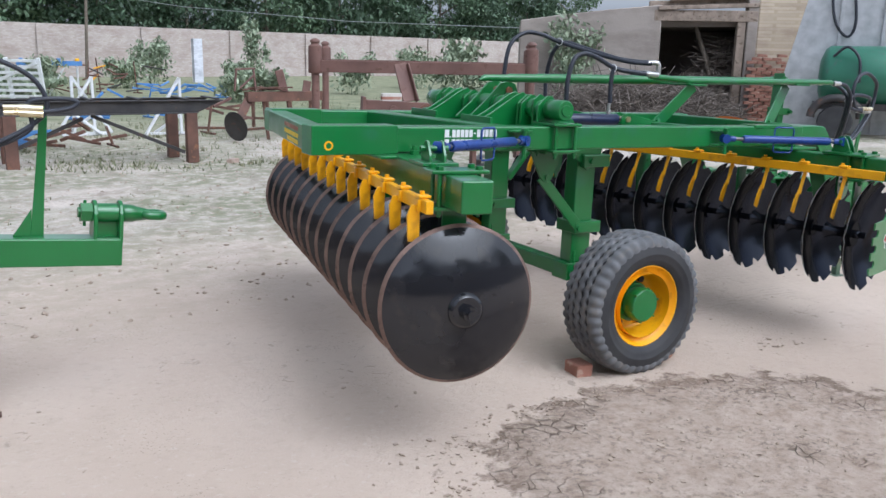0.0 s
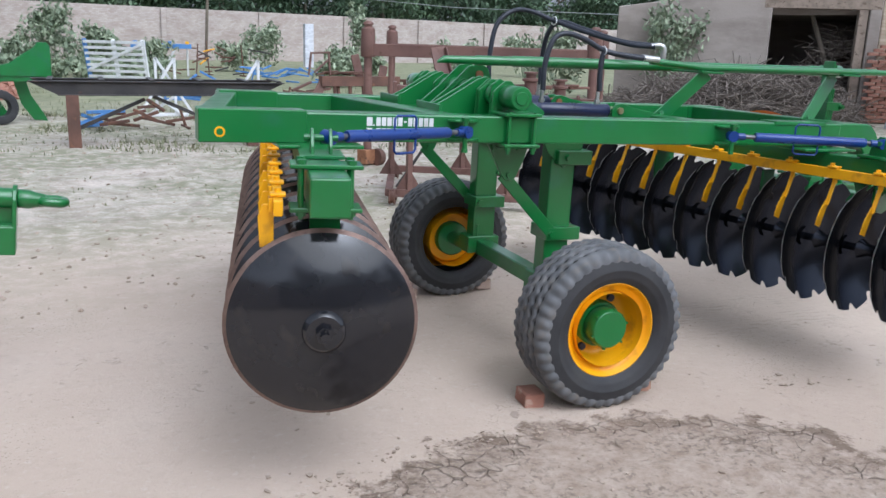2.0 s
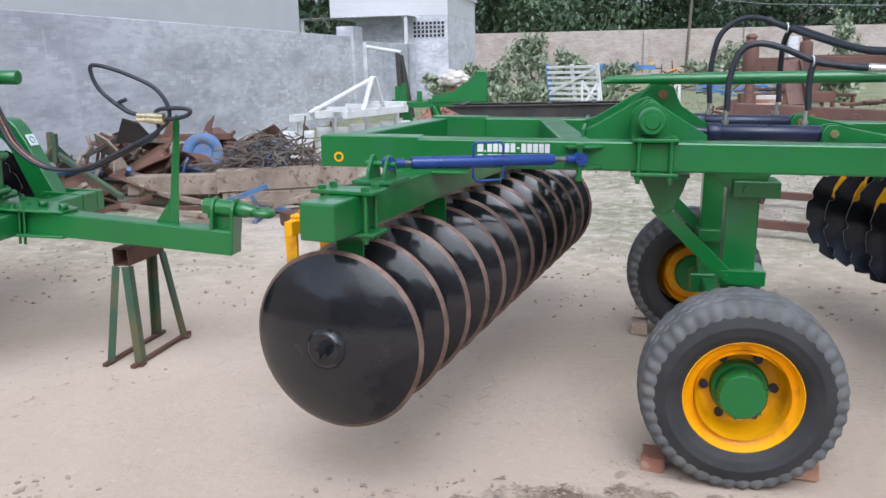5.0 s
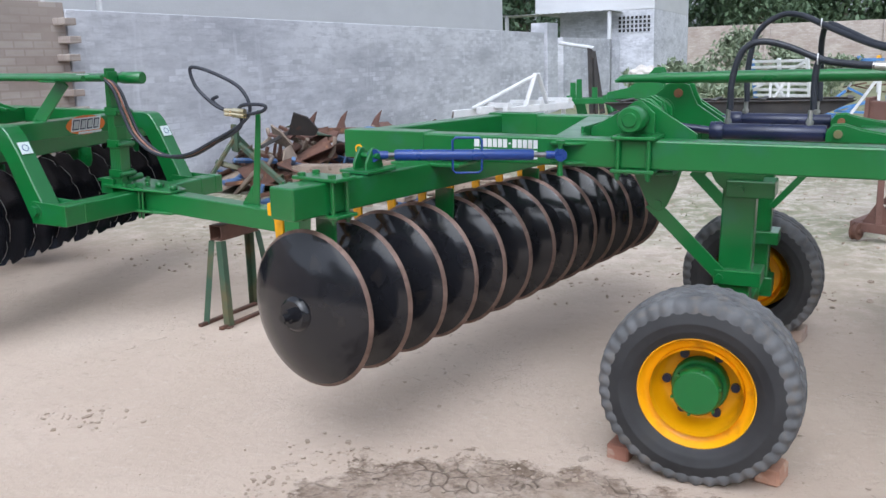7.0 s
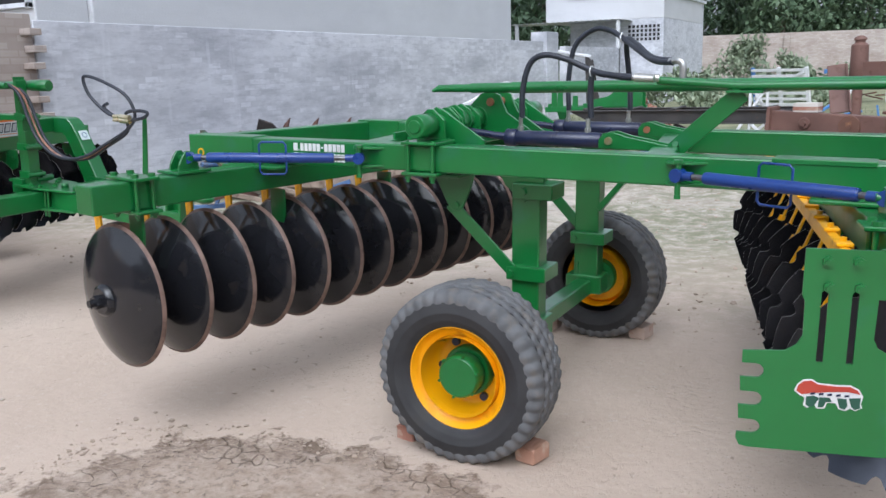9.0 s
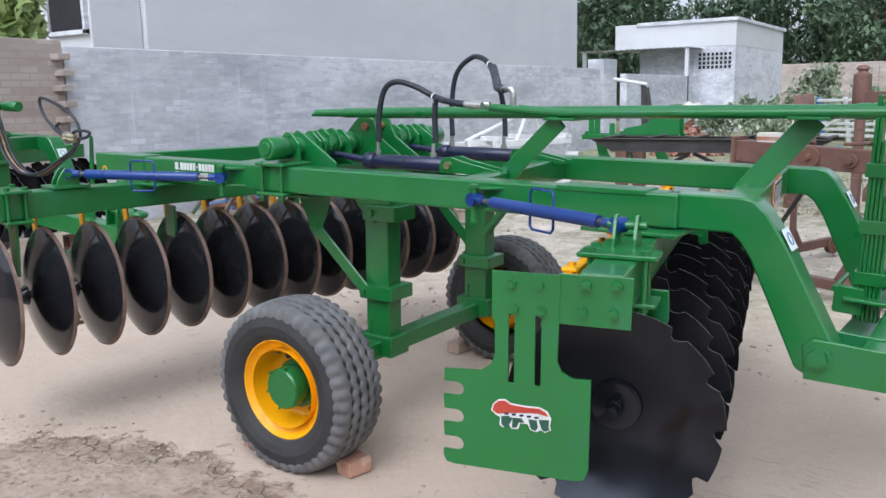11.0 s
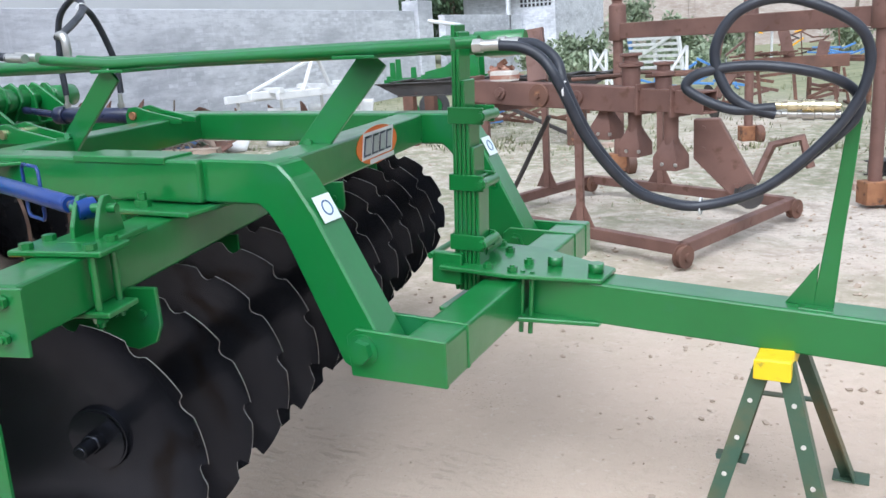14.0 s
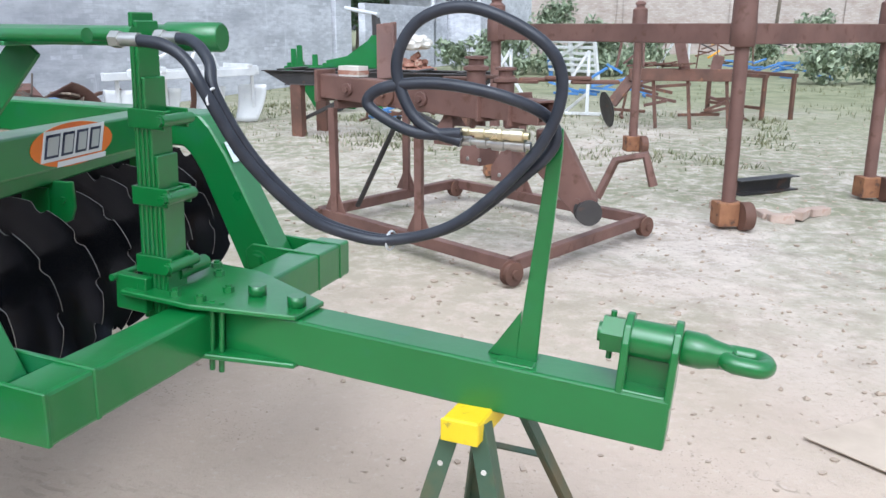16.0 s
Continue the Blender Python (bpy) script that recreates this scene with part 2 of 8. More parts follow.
def rod(bm, p0, p1, r, seg=14, mi=0, ch=0.0):
    """A round bar, with chamfered ends if ch."""
    p0, p1 = Vector(p0), Vector(p1)
    d = (p1 - p0).normalized()
    if ch:
        tube(bm, [p0, p0 + d * ch, p1 - d * ch, p1], [r - ch, r, r, r - ch], seg, mi)
    else:
        tube(bm, [p0, p1], r, seg, mi)


def spline(pts, n=8):
    pts = [Vector(p) for p in pts]
    q = [pts[0] * 2 - pts[1], *pts, pts[-1] * 2 - pts[-2]]
    out = []
    for i in range(1, len(q) - 2):
        a, b, c, d = q[i - 1:i + 3]
        for k in range(n):
            t = k / n
            out.append(0.5 * (2 * b + (c - a) * t + (2 * a - 5 * b + 4 * c - d) * t * t + (3 * b - a - 3 * c + d) * t ** 3))
    return out + [pts[-1]]


def lathe(bm, profile, m=None, seg=48, mats=None, sharp=()):
    """Revolves (r, h) round z; sharp: the rings whose edges stay crisp."""
    m = m or Matrix()
    rings = []
    for i, (r, h) in enumerate(profile):
        if r < 1e-6:
            rings.append([bm.verts.new(m @ Vector((0, 0, h)))])
        else:
            ring = []
            for k in range(seg):
                a = 2 * math.pi * k / seg
                ring.append(bm.verts.new(m @ Vector((r * math.cos(a), r * math.sin(a), h))))
            rings.append(ring)
    for i in range(len(rings) - 1):
        a, b = rings[i], rings[i + 1]
        for k in range(seg):
            k2 = (k + 1) % seg
            q = [a[0] if len(a) == 1 else a[k], a[0] if len(a) == 1 else a[k2], b[0] if len(b) == 1 else b[k2], b[0] if len(b) == 1 else b[k]]
            q = list(dict.fromkeys(q))
            f = bm.faces.new(q)
            f.smooth, f.material_index = True, mats[i] if mats else 0
            for e in f.edges:
                if i in sharp and all(v in a for v in e.verts) and len(a) > 1:
                    e.smooth = False


def bolt(bm, p, d, r=0.013, h=0.012, shank=0.0, mi=0):
    """A hex head at p that points along d, with a bit of thread."""
    p, d = Vector(p), Vector(d).normalized()
    tube(bm, [p, p + d * h], r, 6, mi)
    if shank:
        tube(bm, [p + d * h, p + d * (h + shank)], r * 0.55, 8, mi)


def bolt_parts(name, spots, d, r, h, material, parent, shank=0.0):
    """Alike bolts, each a part of its own on one mesh."""
    z = Vector(d).normalized()
    x = z.orthogonal().normalized()
    rot = Matrix((x, z.cross(x), z)).transposed().to_4x4()
    first = None
    for q in spots:
        m = Matrix.Translation(q) @ rot
        if first is None:
            bm = B()
            bolt(bm, (0, 0, 0), (0, 0, 1), r, h, shank)
            first = part(name, bm, material, parent, "", m)
        else:
            again(name, first, parent, m)


# ---- the disc harrow ----
NOSE = 1.35  # degrees that the machine dips towards its drawbar
YAW = -1.22  # degrees that it stands askew to the yard
SN, CN = math.sin(radians(NOSE)), math.cos(radians(NOSE))


def W(x, y, z):
    """A place beside the machine, measured level, in its own tilted axes."""
    return Vector((CN * x - SN * z, y, SN * x + CN * z))


TOP, BOT = 1.252, 1.134  # the frame's top and underside
NY0, NY1, FY0, FY1 = 0.018, 0.128, 1.215, 1.325  # the two long beams
MID = 0.685
HARROW_LABEL = "green trailed offset disc harrow with black discs, resting on two wheels"


def holed_plate(bm, outer, holes, thick, m):
    """A flat plate with openings that go through it."""
    t = B()
    edges = []
    for loop in [outer] + holes:
        vs = [t.verts.new((x, y, -thick / 2)) for x, y in loop]
        edges += [t.edges.new((vs[k], vs[(k + 1) % len(vs)])) for k in range(len(vs))]
    bmesh.ops.triangle_fill(t, edges=edges, use_beauty=True)
    out = bmesh.ops.extrude_face_region(t, geom=t.faces[:])
    bmesh.ops.translate(t, verts=[g for g in out["geom"] if isinstance(g, bmesh.types.BMVert)], vec=(0, 0, thick))
    bmesh.ops.recalc_face_normals(t, faces=t.faces[:])
    add(bm, t, m)


def along(p, d, s):
    return Vector(p) + Vector(d) * s


def disc_mesh(notched):
    bm = B()
    R, depth, th = 0.329 if notched else 0.319, 0.085 if not notched else 0.094, 0.006
    rs = (R * R + depth * depth) / (2 * depth)
    n = 144 if notched else 60
    prof = []
    radii = [0.0, 0.06, 0.12, 0.18, 0.22, 0.262, 0.306, R] if not notched else [0.0, 0.06, 0.12, 0.18, 0.23, 0.275, 0.312, R]
    for r in radii:
        prof.append((r, rs - math.sqrt(rs * rs - r * r)))
    back = [(r, h + th) for r, h in prof[::-1]]
    prof[-1] = (R, prof[-1][1] + 0.003)
    if notched:
        mats = [0] * 7 + [1] + [2] * 7
    else:
        mats = [0] * 6 + [1] + [1] + [1] + [0] * 6
    lathe(bm, prof + back, seg=n, mats=mats, sharp=(7, 8))
    if notched:
        # small round bites out of the rim, the dish kept true
        def dish(q):
            return rs - math.sqrt(rs * rs - q * q)
        for v in bm.verts:
            r = math.hypot(v.co.x, v.co.y)
            if r > 0.28:
                a = math.atan2(v.co.y, v.co.x) / (2 * math.pi) * 12 % 1.0
                cut = 0.034 * max(0.0, math.sin(math.pi * (a - 0.69) / 0.31)) ** 0.6 if a > 0.69 else 0.008 * a
                q = r - cut * (1.0 if r > 0.32 else 0.62 if r > 0.30 else 0.3)
                v.co.z += dish(q) - dish(r)
                v.co.x *= q / r
                v.co.y *= q / r
    # hub washer and square shaft end on the outer (convex) side are the gang's own
    return bm


def axis_matrix(p, d):
    """z along d."""
    z = Vector(d).normalized()
    x = Vector((0, 0, 1)).cross(z).normalized()
    y = z.cross(x)
    return Matrix.Translation(p) @ Matrix((x, y, z)).transposed().to_4x4()


def disc_gang(name, harrow, hub, d, pitch, count, notched, label):
    """A row of discs on one shaft. hub: the outer end nearest the lane, d: the way along the shaft."""
    d = Vector(d).normalized()
    hub = Vector(hub)
    bm = B()
    tube(bm, [along(hub, d, -0.02), along(hub, d, pitch * (count - 1) + 0.12)], 0.019, 10)
    for k in range(count):
        p = along(hub, d, pitch * k)
        tube(bm, [along(p, d, 0.05), along(p, d, 0.085), along(p, d, pitch - 0.06), along(p, d, pitch - 0.02)], [0.050, 0.030, 0.030, 0.050], 18)
    # washer, nut and split end outside the first disc
    if notched:
        tube(bm, [along(hub, d, 0.066), along(hub, d, 0.048), along(hub, d, 0.043), along(hub, d, 0.050), along(hub, d, 0.053)], [0.082, 0.078, 0.073, 0.066, 0.02], 28)
        tube(bm, [along(hub, d, 0.055), along(hub, d, 0.022), along(hub, d, 0.018)], [0.027, 0.027, 0.023], 6)
        tube(bm, [along(hub, d, 0.02), along(hub, d, -0.018), along(hub, d, -0.022)], [0.015, 0.015, 0.011], 12)
    else:
        tube(bm, [along(hub, d, 0.025), along(hub, d, -0.012), along(hub, d, -0.020)], [0.074, 0.068, 0.056], 26)
        tube(bm, [along(hub, d, -0.015), along(hub, d, -0.048)], 0.029, 6)
        tube(bm, [along(hub, d, -0.048), along(hub, d, -0.072)], 0.016, 10)
        rod(bm, along(hub, d, -0.060) + Vector((0, 0, 0.024)), along(hub, d, -0.060) - Vector((0, 0, 0.024)), 0.003, 6)
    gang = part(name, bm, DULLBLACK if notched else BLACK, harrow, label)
    first = None
    for k in range(count):
        p = along(hub, d, pitch * k + (0.07 if notched else 0.0))
        m = axis_matrix(p, -d if notched else d) @ pose(0, 0, 0, 0, 0, 37 * k)
        if first is None:
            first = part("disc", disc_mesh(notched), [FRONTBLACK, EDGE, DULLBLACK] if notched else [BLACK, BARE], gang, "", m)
            tagged(first, "notched black disc" if notched else "plain black disc with bare rusty rim")
        else:
            again("disc", first, gang, m)
    return gang


def scraper_bar(harrow, p0, d, pitch, count, lean, hang, plates=False):
    """The yellow rail with a blade for every disc; lean: the way the blades hang off."""
    d = Vector(d).normalized()
    p0 = Vector(p0)
    bm = B()
    beam(bm, along(p0, d, -0.08 if plates else -0.22), along(p0, d, pitch * (count - 1) + 0.1), 0.03, 0.05, bevel=0.003)
    bar = part("scraper_bar", bm, YELLOW, harrow, "yellow scraper rail")
    side = Vector(lean).normalized()
    bm = B()
    # a clip over the rail, an arm and a twisted blade, in axes of rail (x), lean (y), up (z)
    box(bm, (0.05, 0.05, 0.012), pose(0, 0, 0.032), 0.003)
    bolt(bm, (0.012, 0, 0.038), (0, 0, 1), 0.011, 0.012)
    if plates:
        prism(bm, [(0.012, 0.0), (0.012, -0.125), (0.026, -0.14), (0.056, -0.14), (0.062, -0.04), (0.046, 0.0)], 0.012, Matrix(((0, 0, 1, 0), (1, 0, 0, 0), (0, 1, 0, 0), (0, 0, 0, 1))), 0.002)
        box(bm, (0.05, 0.014, 0.045), pose(0, 0.022, 0.0), 0.002)
    else:
        box(bm, (0.022, 0.012, 0.09), pose(0, -0.022, -0.01), 0.002)
        beam(bm, (0, -0.024, -0.03), (0, -0.024 + hang[0] * 0.55, -0.03 + hang[1] * 0.55), 0.020, 0.010, up=(0, 1, 0), bevel=0.002)
        q0, q1 = Vector((0.004, -0.024 + hang[0] * 0.45, -0.03 + hang[1] * 0.45)), Vector((0.016, -0.024 + hang[0], -0.03 + hang[1]))
        mm = frame_of(q0, q1, (1, 0, 0.2))
        L = (q1 - q0).length
        prism(bm, [(-L / 2, -0.014), (L * 0.2, -0.028), (L / 2, -0.036), (L / 2, 0.012), (L * 0.1, 0.024), (-L / 2, 0.016)], 0.006, mm)
        bolt(bm, mm @ Vector((-L * 0.25, 0, 0.003)), mm.to_3x3() @ Vector((0, 0, 1)), 0.009, 0.008)
        bolt(bm, mm @ Vector((-L * 0.05, 0, 0.003)), mm.to_3x3() @ Vector((0, 0, 1)), 0.009, 0.008)
    first = None
    rot = Matrix((d, side, Vector((0, 0, 1)))).transposed().to_4x4()
    for k in range(count):
        m = Matrix.Translation(along(p0, d, pitch * k)) @ rot
        if first is None:
            first = part("scraper", bm, YELLOW, bar, "", m)
        else:
            again("scraper", first, bar, m)
    return bar


def gang_bar(harrow, name, p0, p1, size, lug_at, lug_up, lug_pos, label):
    """The square tube over a gang with its end cap, clamp and turnbuckle lugs."""
    p0, p1 = Vector(p0), Vector(p1)
    d = (p1 - p0).normalized()
    s = Vector((0, 0, 1)).cross(d).normalized()
    bm = B()
    beam(bm, p0, p1, size, size, bevel=0.007)
    bar = part(name, bm, GREEN, harrow, label)
    # clamp round the bar, of two plates and four bolts, with two lugs on top
    bm = B()
    c = along(p0, d, lug_at)
    for zz in (size / 2 + 0.008, -size / 2 - 0.008):
        beam(bm, c + Vector((0, 0, zz)) - d * 0.06, c + Vector((0, 0, zz)) + d * 0.06, size + 0.11, 0.014, bevel=0.003)
    for a in (-0.04, 0.04):
        for b in (-1, 1):
            q = c + d * a + s * b * (size / 2 + 0.018)
            rod(bm, q - Vector((0, 0, size / 2 + 0.04)), q + Vector((0, 0, size / 2 + 0.03)), 0.009, 8)
            bolt(bm, q + Vector((0, 0, size / 2 + 0.015)), (0, 0, 1), 0.016, 0.014)
            bolt(bm, q - Vector((0, 0, size / 2 + 0.015)), (0, 0, -1), 0.016, 0.014)
    part("bar_clamp", bm, GREEN, bar)
    # hanger down to the gang's bearing
    bm = B()
    prism(bm, [(-0.05, 0.0), (0.05, 0.0), (0.05, -0.10), (0.03, -0.26), (-0.03, -0.26), (-0.05, -0.10)], 0.012,
          Matrix.Translation(c - Vector((0, 0, size / 2 + 0.015))) @ Matrix((s, Vector((0, 0, 1)), d)).transposed().to_4x4())
    hanger = part("bearing_hanger", bm, GREEN, bar)
    L = (p1 - p0).length
    for q in (0.36, 0.64, 0.92):
        again("bearing_hanger", hanger, bar, Matrix.Translation(d * (L * q - lug_at)))
    bm = B()
    c = along(p0, d, lug_pos)
    beam(bm, c + Vector((0, 0, size / 2 + 0.009)) - d * 0.09, c + Vector((0, 0, size / 2 + 0.009)) + d * 0.09, size + 0.03, 0.013, bevel=0.002)
    top = size / 2 + 0.012
    for a in (-0.032, 0.032):
        prism(bm, [(-0.055, 0), (0.055, 0), (0.05, 0.03), (0.03, lug_up), (0.012, lug_up + 0.022), (-0.012, lug_up + 0.022), (-0.03, lug_up), (-0.05, 0.03)], 0.012,
              Matrix.Translation(c + Vector((0, 0, top)) + s * a) @ Matrix((d, Vector((0, 0, 1)), s)).transposed().to_4x4(), 0.002)
    pin = c + Vector((0, 0, top + lug_up - 0.01))
    rod(bm, pin - s * 0.06, pin + s * 0.06, 0.012, 10)
    part("turnbuckle_lug", bm, GREEN, bar)


def turnbuckle(harrow, p0, p1, label):
    """The blue screw link with its loop handle."""
    p0, p1 = Vector(p0), Vector(p1)
    d = (p1 - p0).normalized()
    L = (p1 - p0).length
    bm = B()
    a, b = along(p0, d, 0.085), along(p0, d, L - 0.11)
    tube(bm, [a, along(a, d, 0.008), along(b, d, -0.008), b], [0.020, 0.023, 0.023, 0.020], 16)
    body = part("turnbuckle", bm, BLUE, harrow, label)
    for q0, q1 in ((p0, a), (b, p1)):
        bm = B()
        rod(bm, q0, q1, 0.011, 10)
        part("screw_end", bm, THREAD, body)
    up = Vector((0, 0, 1))
    for p, back in ((p0, 1), (p1, -1)):
        bm = B()
        rod(bm, p - d.cross(up).normalized() * 0.022, p + d.cross(up).normalized() * 0.022, 0.026, 14)
        rod(bm, along(p, d, back * 0.06), p, 0.017, 10)
        part("rod_end", bm, BLUE, body)
    bm = B()
    c = (p0 + p1) / 2
    s = d.cross(up).normalized()
    h = []
    for sx, sz in ((-1, -1), (-1, 1), (1, 1), (1, -1)):
        q = c + d * (0.06 * sx) + up * (0.072 * sz) + s * 0.012
        h += [q - d * (0.012 * sx) if sx * sz > 0 else q - up * (0.012 * sz), q - up * (0.012 * sz) if sx * sz > 0 else q - d * (0.012 * sx)]
    tube(bm, h, 0.005, 8, closed=True)
    part("loop_handle", bm, BLUE, body)


def tyre_parts(harrow, c, out):
    """A wheel with a worn block tyre; out: +1 or -1, the side of its dish."""
    rot = Matrix.Translation(c) @ Matrix(((1, 0, 0, 0), (0, 0, out, 0), (0, 1, 0, 0), (0, 0, 0, 1))) @ Matrix.Diagonal((1.02, 1.02, 1.05, 1))
    bm = B()
    rod(bm, (0, 0, -0.08), (0, 0, 0.02), 0.105, 28, ch=0.006)
    rod(bm, (0, 0, 0.02), (0, 0, 0.10), 0.088, 28, ch=0.008)
    for k in range(6):
        a = math.pi * k / 3 + 0.3
        rod(bm, (0.088 * math.cos(a), 0.088 * math.sin(a), 0.085), (0.088 * math.cos(a), 0.088 * math.sin(a), 0.1), 0.006, 6)
    wheel = part("wheel", bm, GREEN, harrow, "road wheel with green hub and yellow rim", rot)
    # rim
    bm = B()
    lathe(bm, [(0.09, -0.02), (0.135, -0.02), (0.150, -0.014), (0.162, 0.01), (0.167, 0.05), (0.171, 0.070), (0.186, 0.076), (0.199, 0.082), (0.205, 0.102), (0.210, 0.108), (0.217, 0.107), (0.221, 0.101), (0.221, 0.096), (0.212, 0.098),
               (0.206, 0.080), (0.196, 0.074), (0.178, 0.064), (0.172, 0.0), (0.15, -0.03), (0.09, -0.032)], seg=56)
    bmesh.ops.recalc_face_normals(bm, faces=bm.faces[:])
    lathe(bm, [(0.168, -0.11), (0.168, 0.10)], seg=56)
    rim = part("rim", bm, YELLOW, wheel, "yellow painted steel rim")
    bm = B()
    rod(bm, (0, 0, -0.02), (0, 0, -0.004), 0.017, 12)
    nut = part("wheel_nut", bm, NAVY, rim, "", pose(0.126, 0, 0))
    for k in range(1, 6):
        a = math.pi * k / 3
        again("wheel_nut", nut, rim, pose(0.126 * math.cos(a), 0.126 * math.sin(a), 0))
    # valve stem
    bm = B()
    rod(bm, (-0.110, 0.110, -0.01), (-0.122, 0.122, 0.045), 0.0055, 8)
    part("valve", bm, BRASS, rim)
    # tyre carcass with moulded rings on its sides
    bm = B()
    half = [(0.205, 0.095), (0.214, 0.108), (0.222, 0.117), (0.230, 0.119), (0.236, 0.125), (0.25, 0.130), (0.270, 0.133), (0.274, 0.1355), (0.279, 0.1355), (0.283, 0.134), (0.31, 0.131), (0.335, 0.121), (0.352, 0.098), (0.357, 0.05), (0.358, 0.0)]
    lathe(bm, [(r, h) for r, h in half] + [(r, -h) for r, h in half[::-1][1:]], seg=64)
    bmesh.ops.recalc_face_normals(bm, faces=bm.faces[:])
    tyre = part("tyre", bm, RUBBER, wheel, "dusty black block-tread tyre")
    # wavy ribs round the tread; the outer ones run down the shoulders as rounded lugs
    bm = B()
    n = 252
    def ring_strip(rows):
        for k in range(n):
            p, q = rows[k], rows[(k + 1) % n]
            for i in range(len(p) - 1):
                f = bm.faces.new((p[i], p[i + 1], q[i + 1], q[i]))
                f.smooth = True
    for row, (h0, wd, rr) in enumerate(((-0.046, 0.031, 0.3685), (0.0, 0.033, 0.371), (0.046, 0.031, 0.3685))):
        rows = []
        for k in range(n):
            a = 2 * math.pi * k / n
            w = 0.0065 * math.sin(42 * a + row * 2.0)
            top = rr - 0.0035 * max(0.0, math.sin(42 * a + row * 2.0 + 1.2)) ** 6
            rows.append([bm.verts.new((r * math.cos(a), r * math.sin(a), hh)) for r, hh in ((rr - 0.018, h0 - wd / 2 - 0.001 + w), (top - 0.003, h0 - wd / 2 + 0.001 + w), (top, h0 - wd / 2 + 0.005 + w), (top, h0 + wd / 2 - 0.005 + w), (top - 0.003, h0 + wd / 2 - 0.001 + w), (rr - 0.018, h0 + wd / 2 + 0.001 + w))])
        ring_strip(rows)
    for sgn in (-1, 1):
        rows = []
        for k in range(n):
            a = 2 * math.pi * k / n
            w = 0.0055 * math.sin(42 * a + sgn)
            lug = min(1.0, max(0.0, 0.62 + 2.6 * math.sin(42 * a + 0.7 + (1.4 if sgn > 0 else 0.0))))
            pts = ((0.348, 0.071 + w), (0.361, 0.073 + w), (0.3655 - 0.003 * (1 - lug), 0.078 + w), (0.3625 - 0.004 * (1 - lug), 0.098), (0.347 + 0.011 * lug, 0.113 + 0.001 * lug), (0.337 + 0.010 * lug, 0.121 + 0.005 * lug), (0.322 + 0.005 * lug, 0.1275 + 0.005 * lug), (0.308, 0.1285 + 0.0015 * lug))
            rows.append([bm.verts.new((r * math.cos(a), r * math.sin(a), sgn * hh)) for r, hh in pts])
        ring_strip(rows)
    bmesh.ops.recalc_face_normals(bm, faces=bm.faces[:])
    part("tread", bm, TREAD, tyre, "worn grey wavy-ribbed tread")
    return wheel


def hose(name, parent, pts, r, label="", material=None):
    bm = B()
    tube(bm, spline(pts, 8), r, 10)
    return part(name, bm, material or HOSE, parent, label)


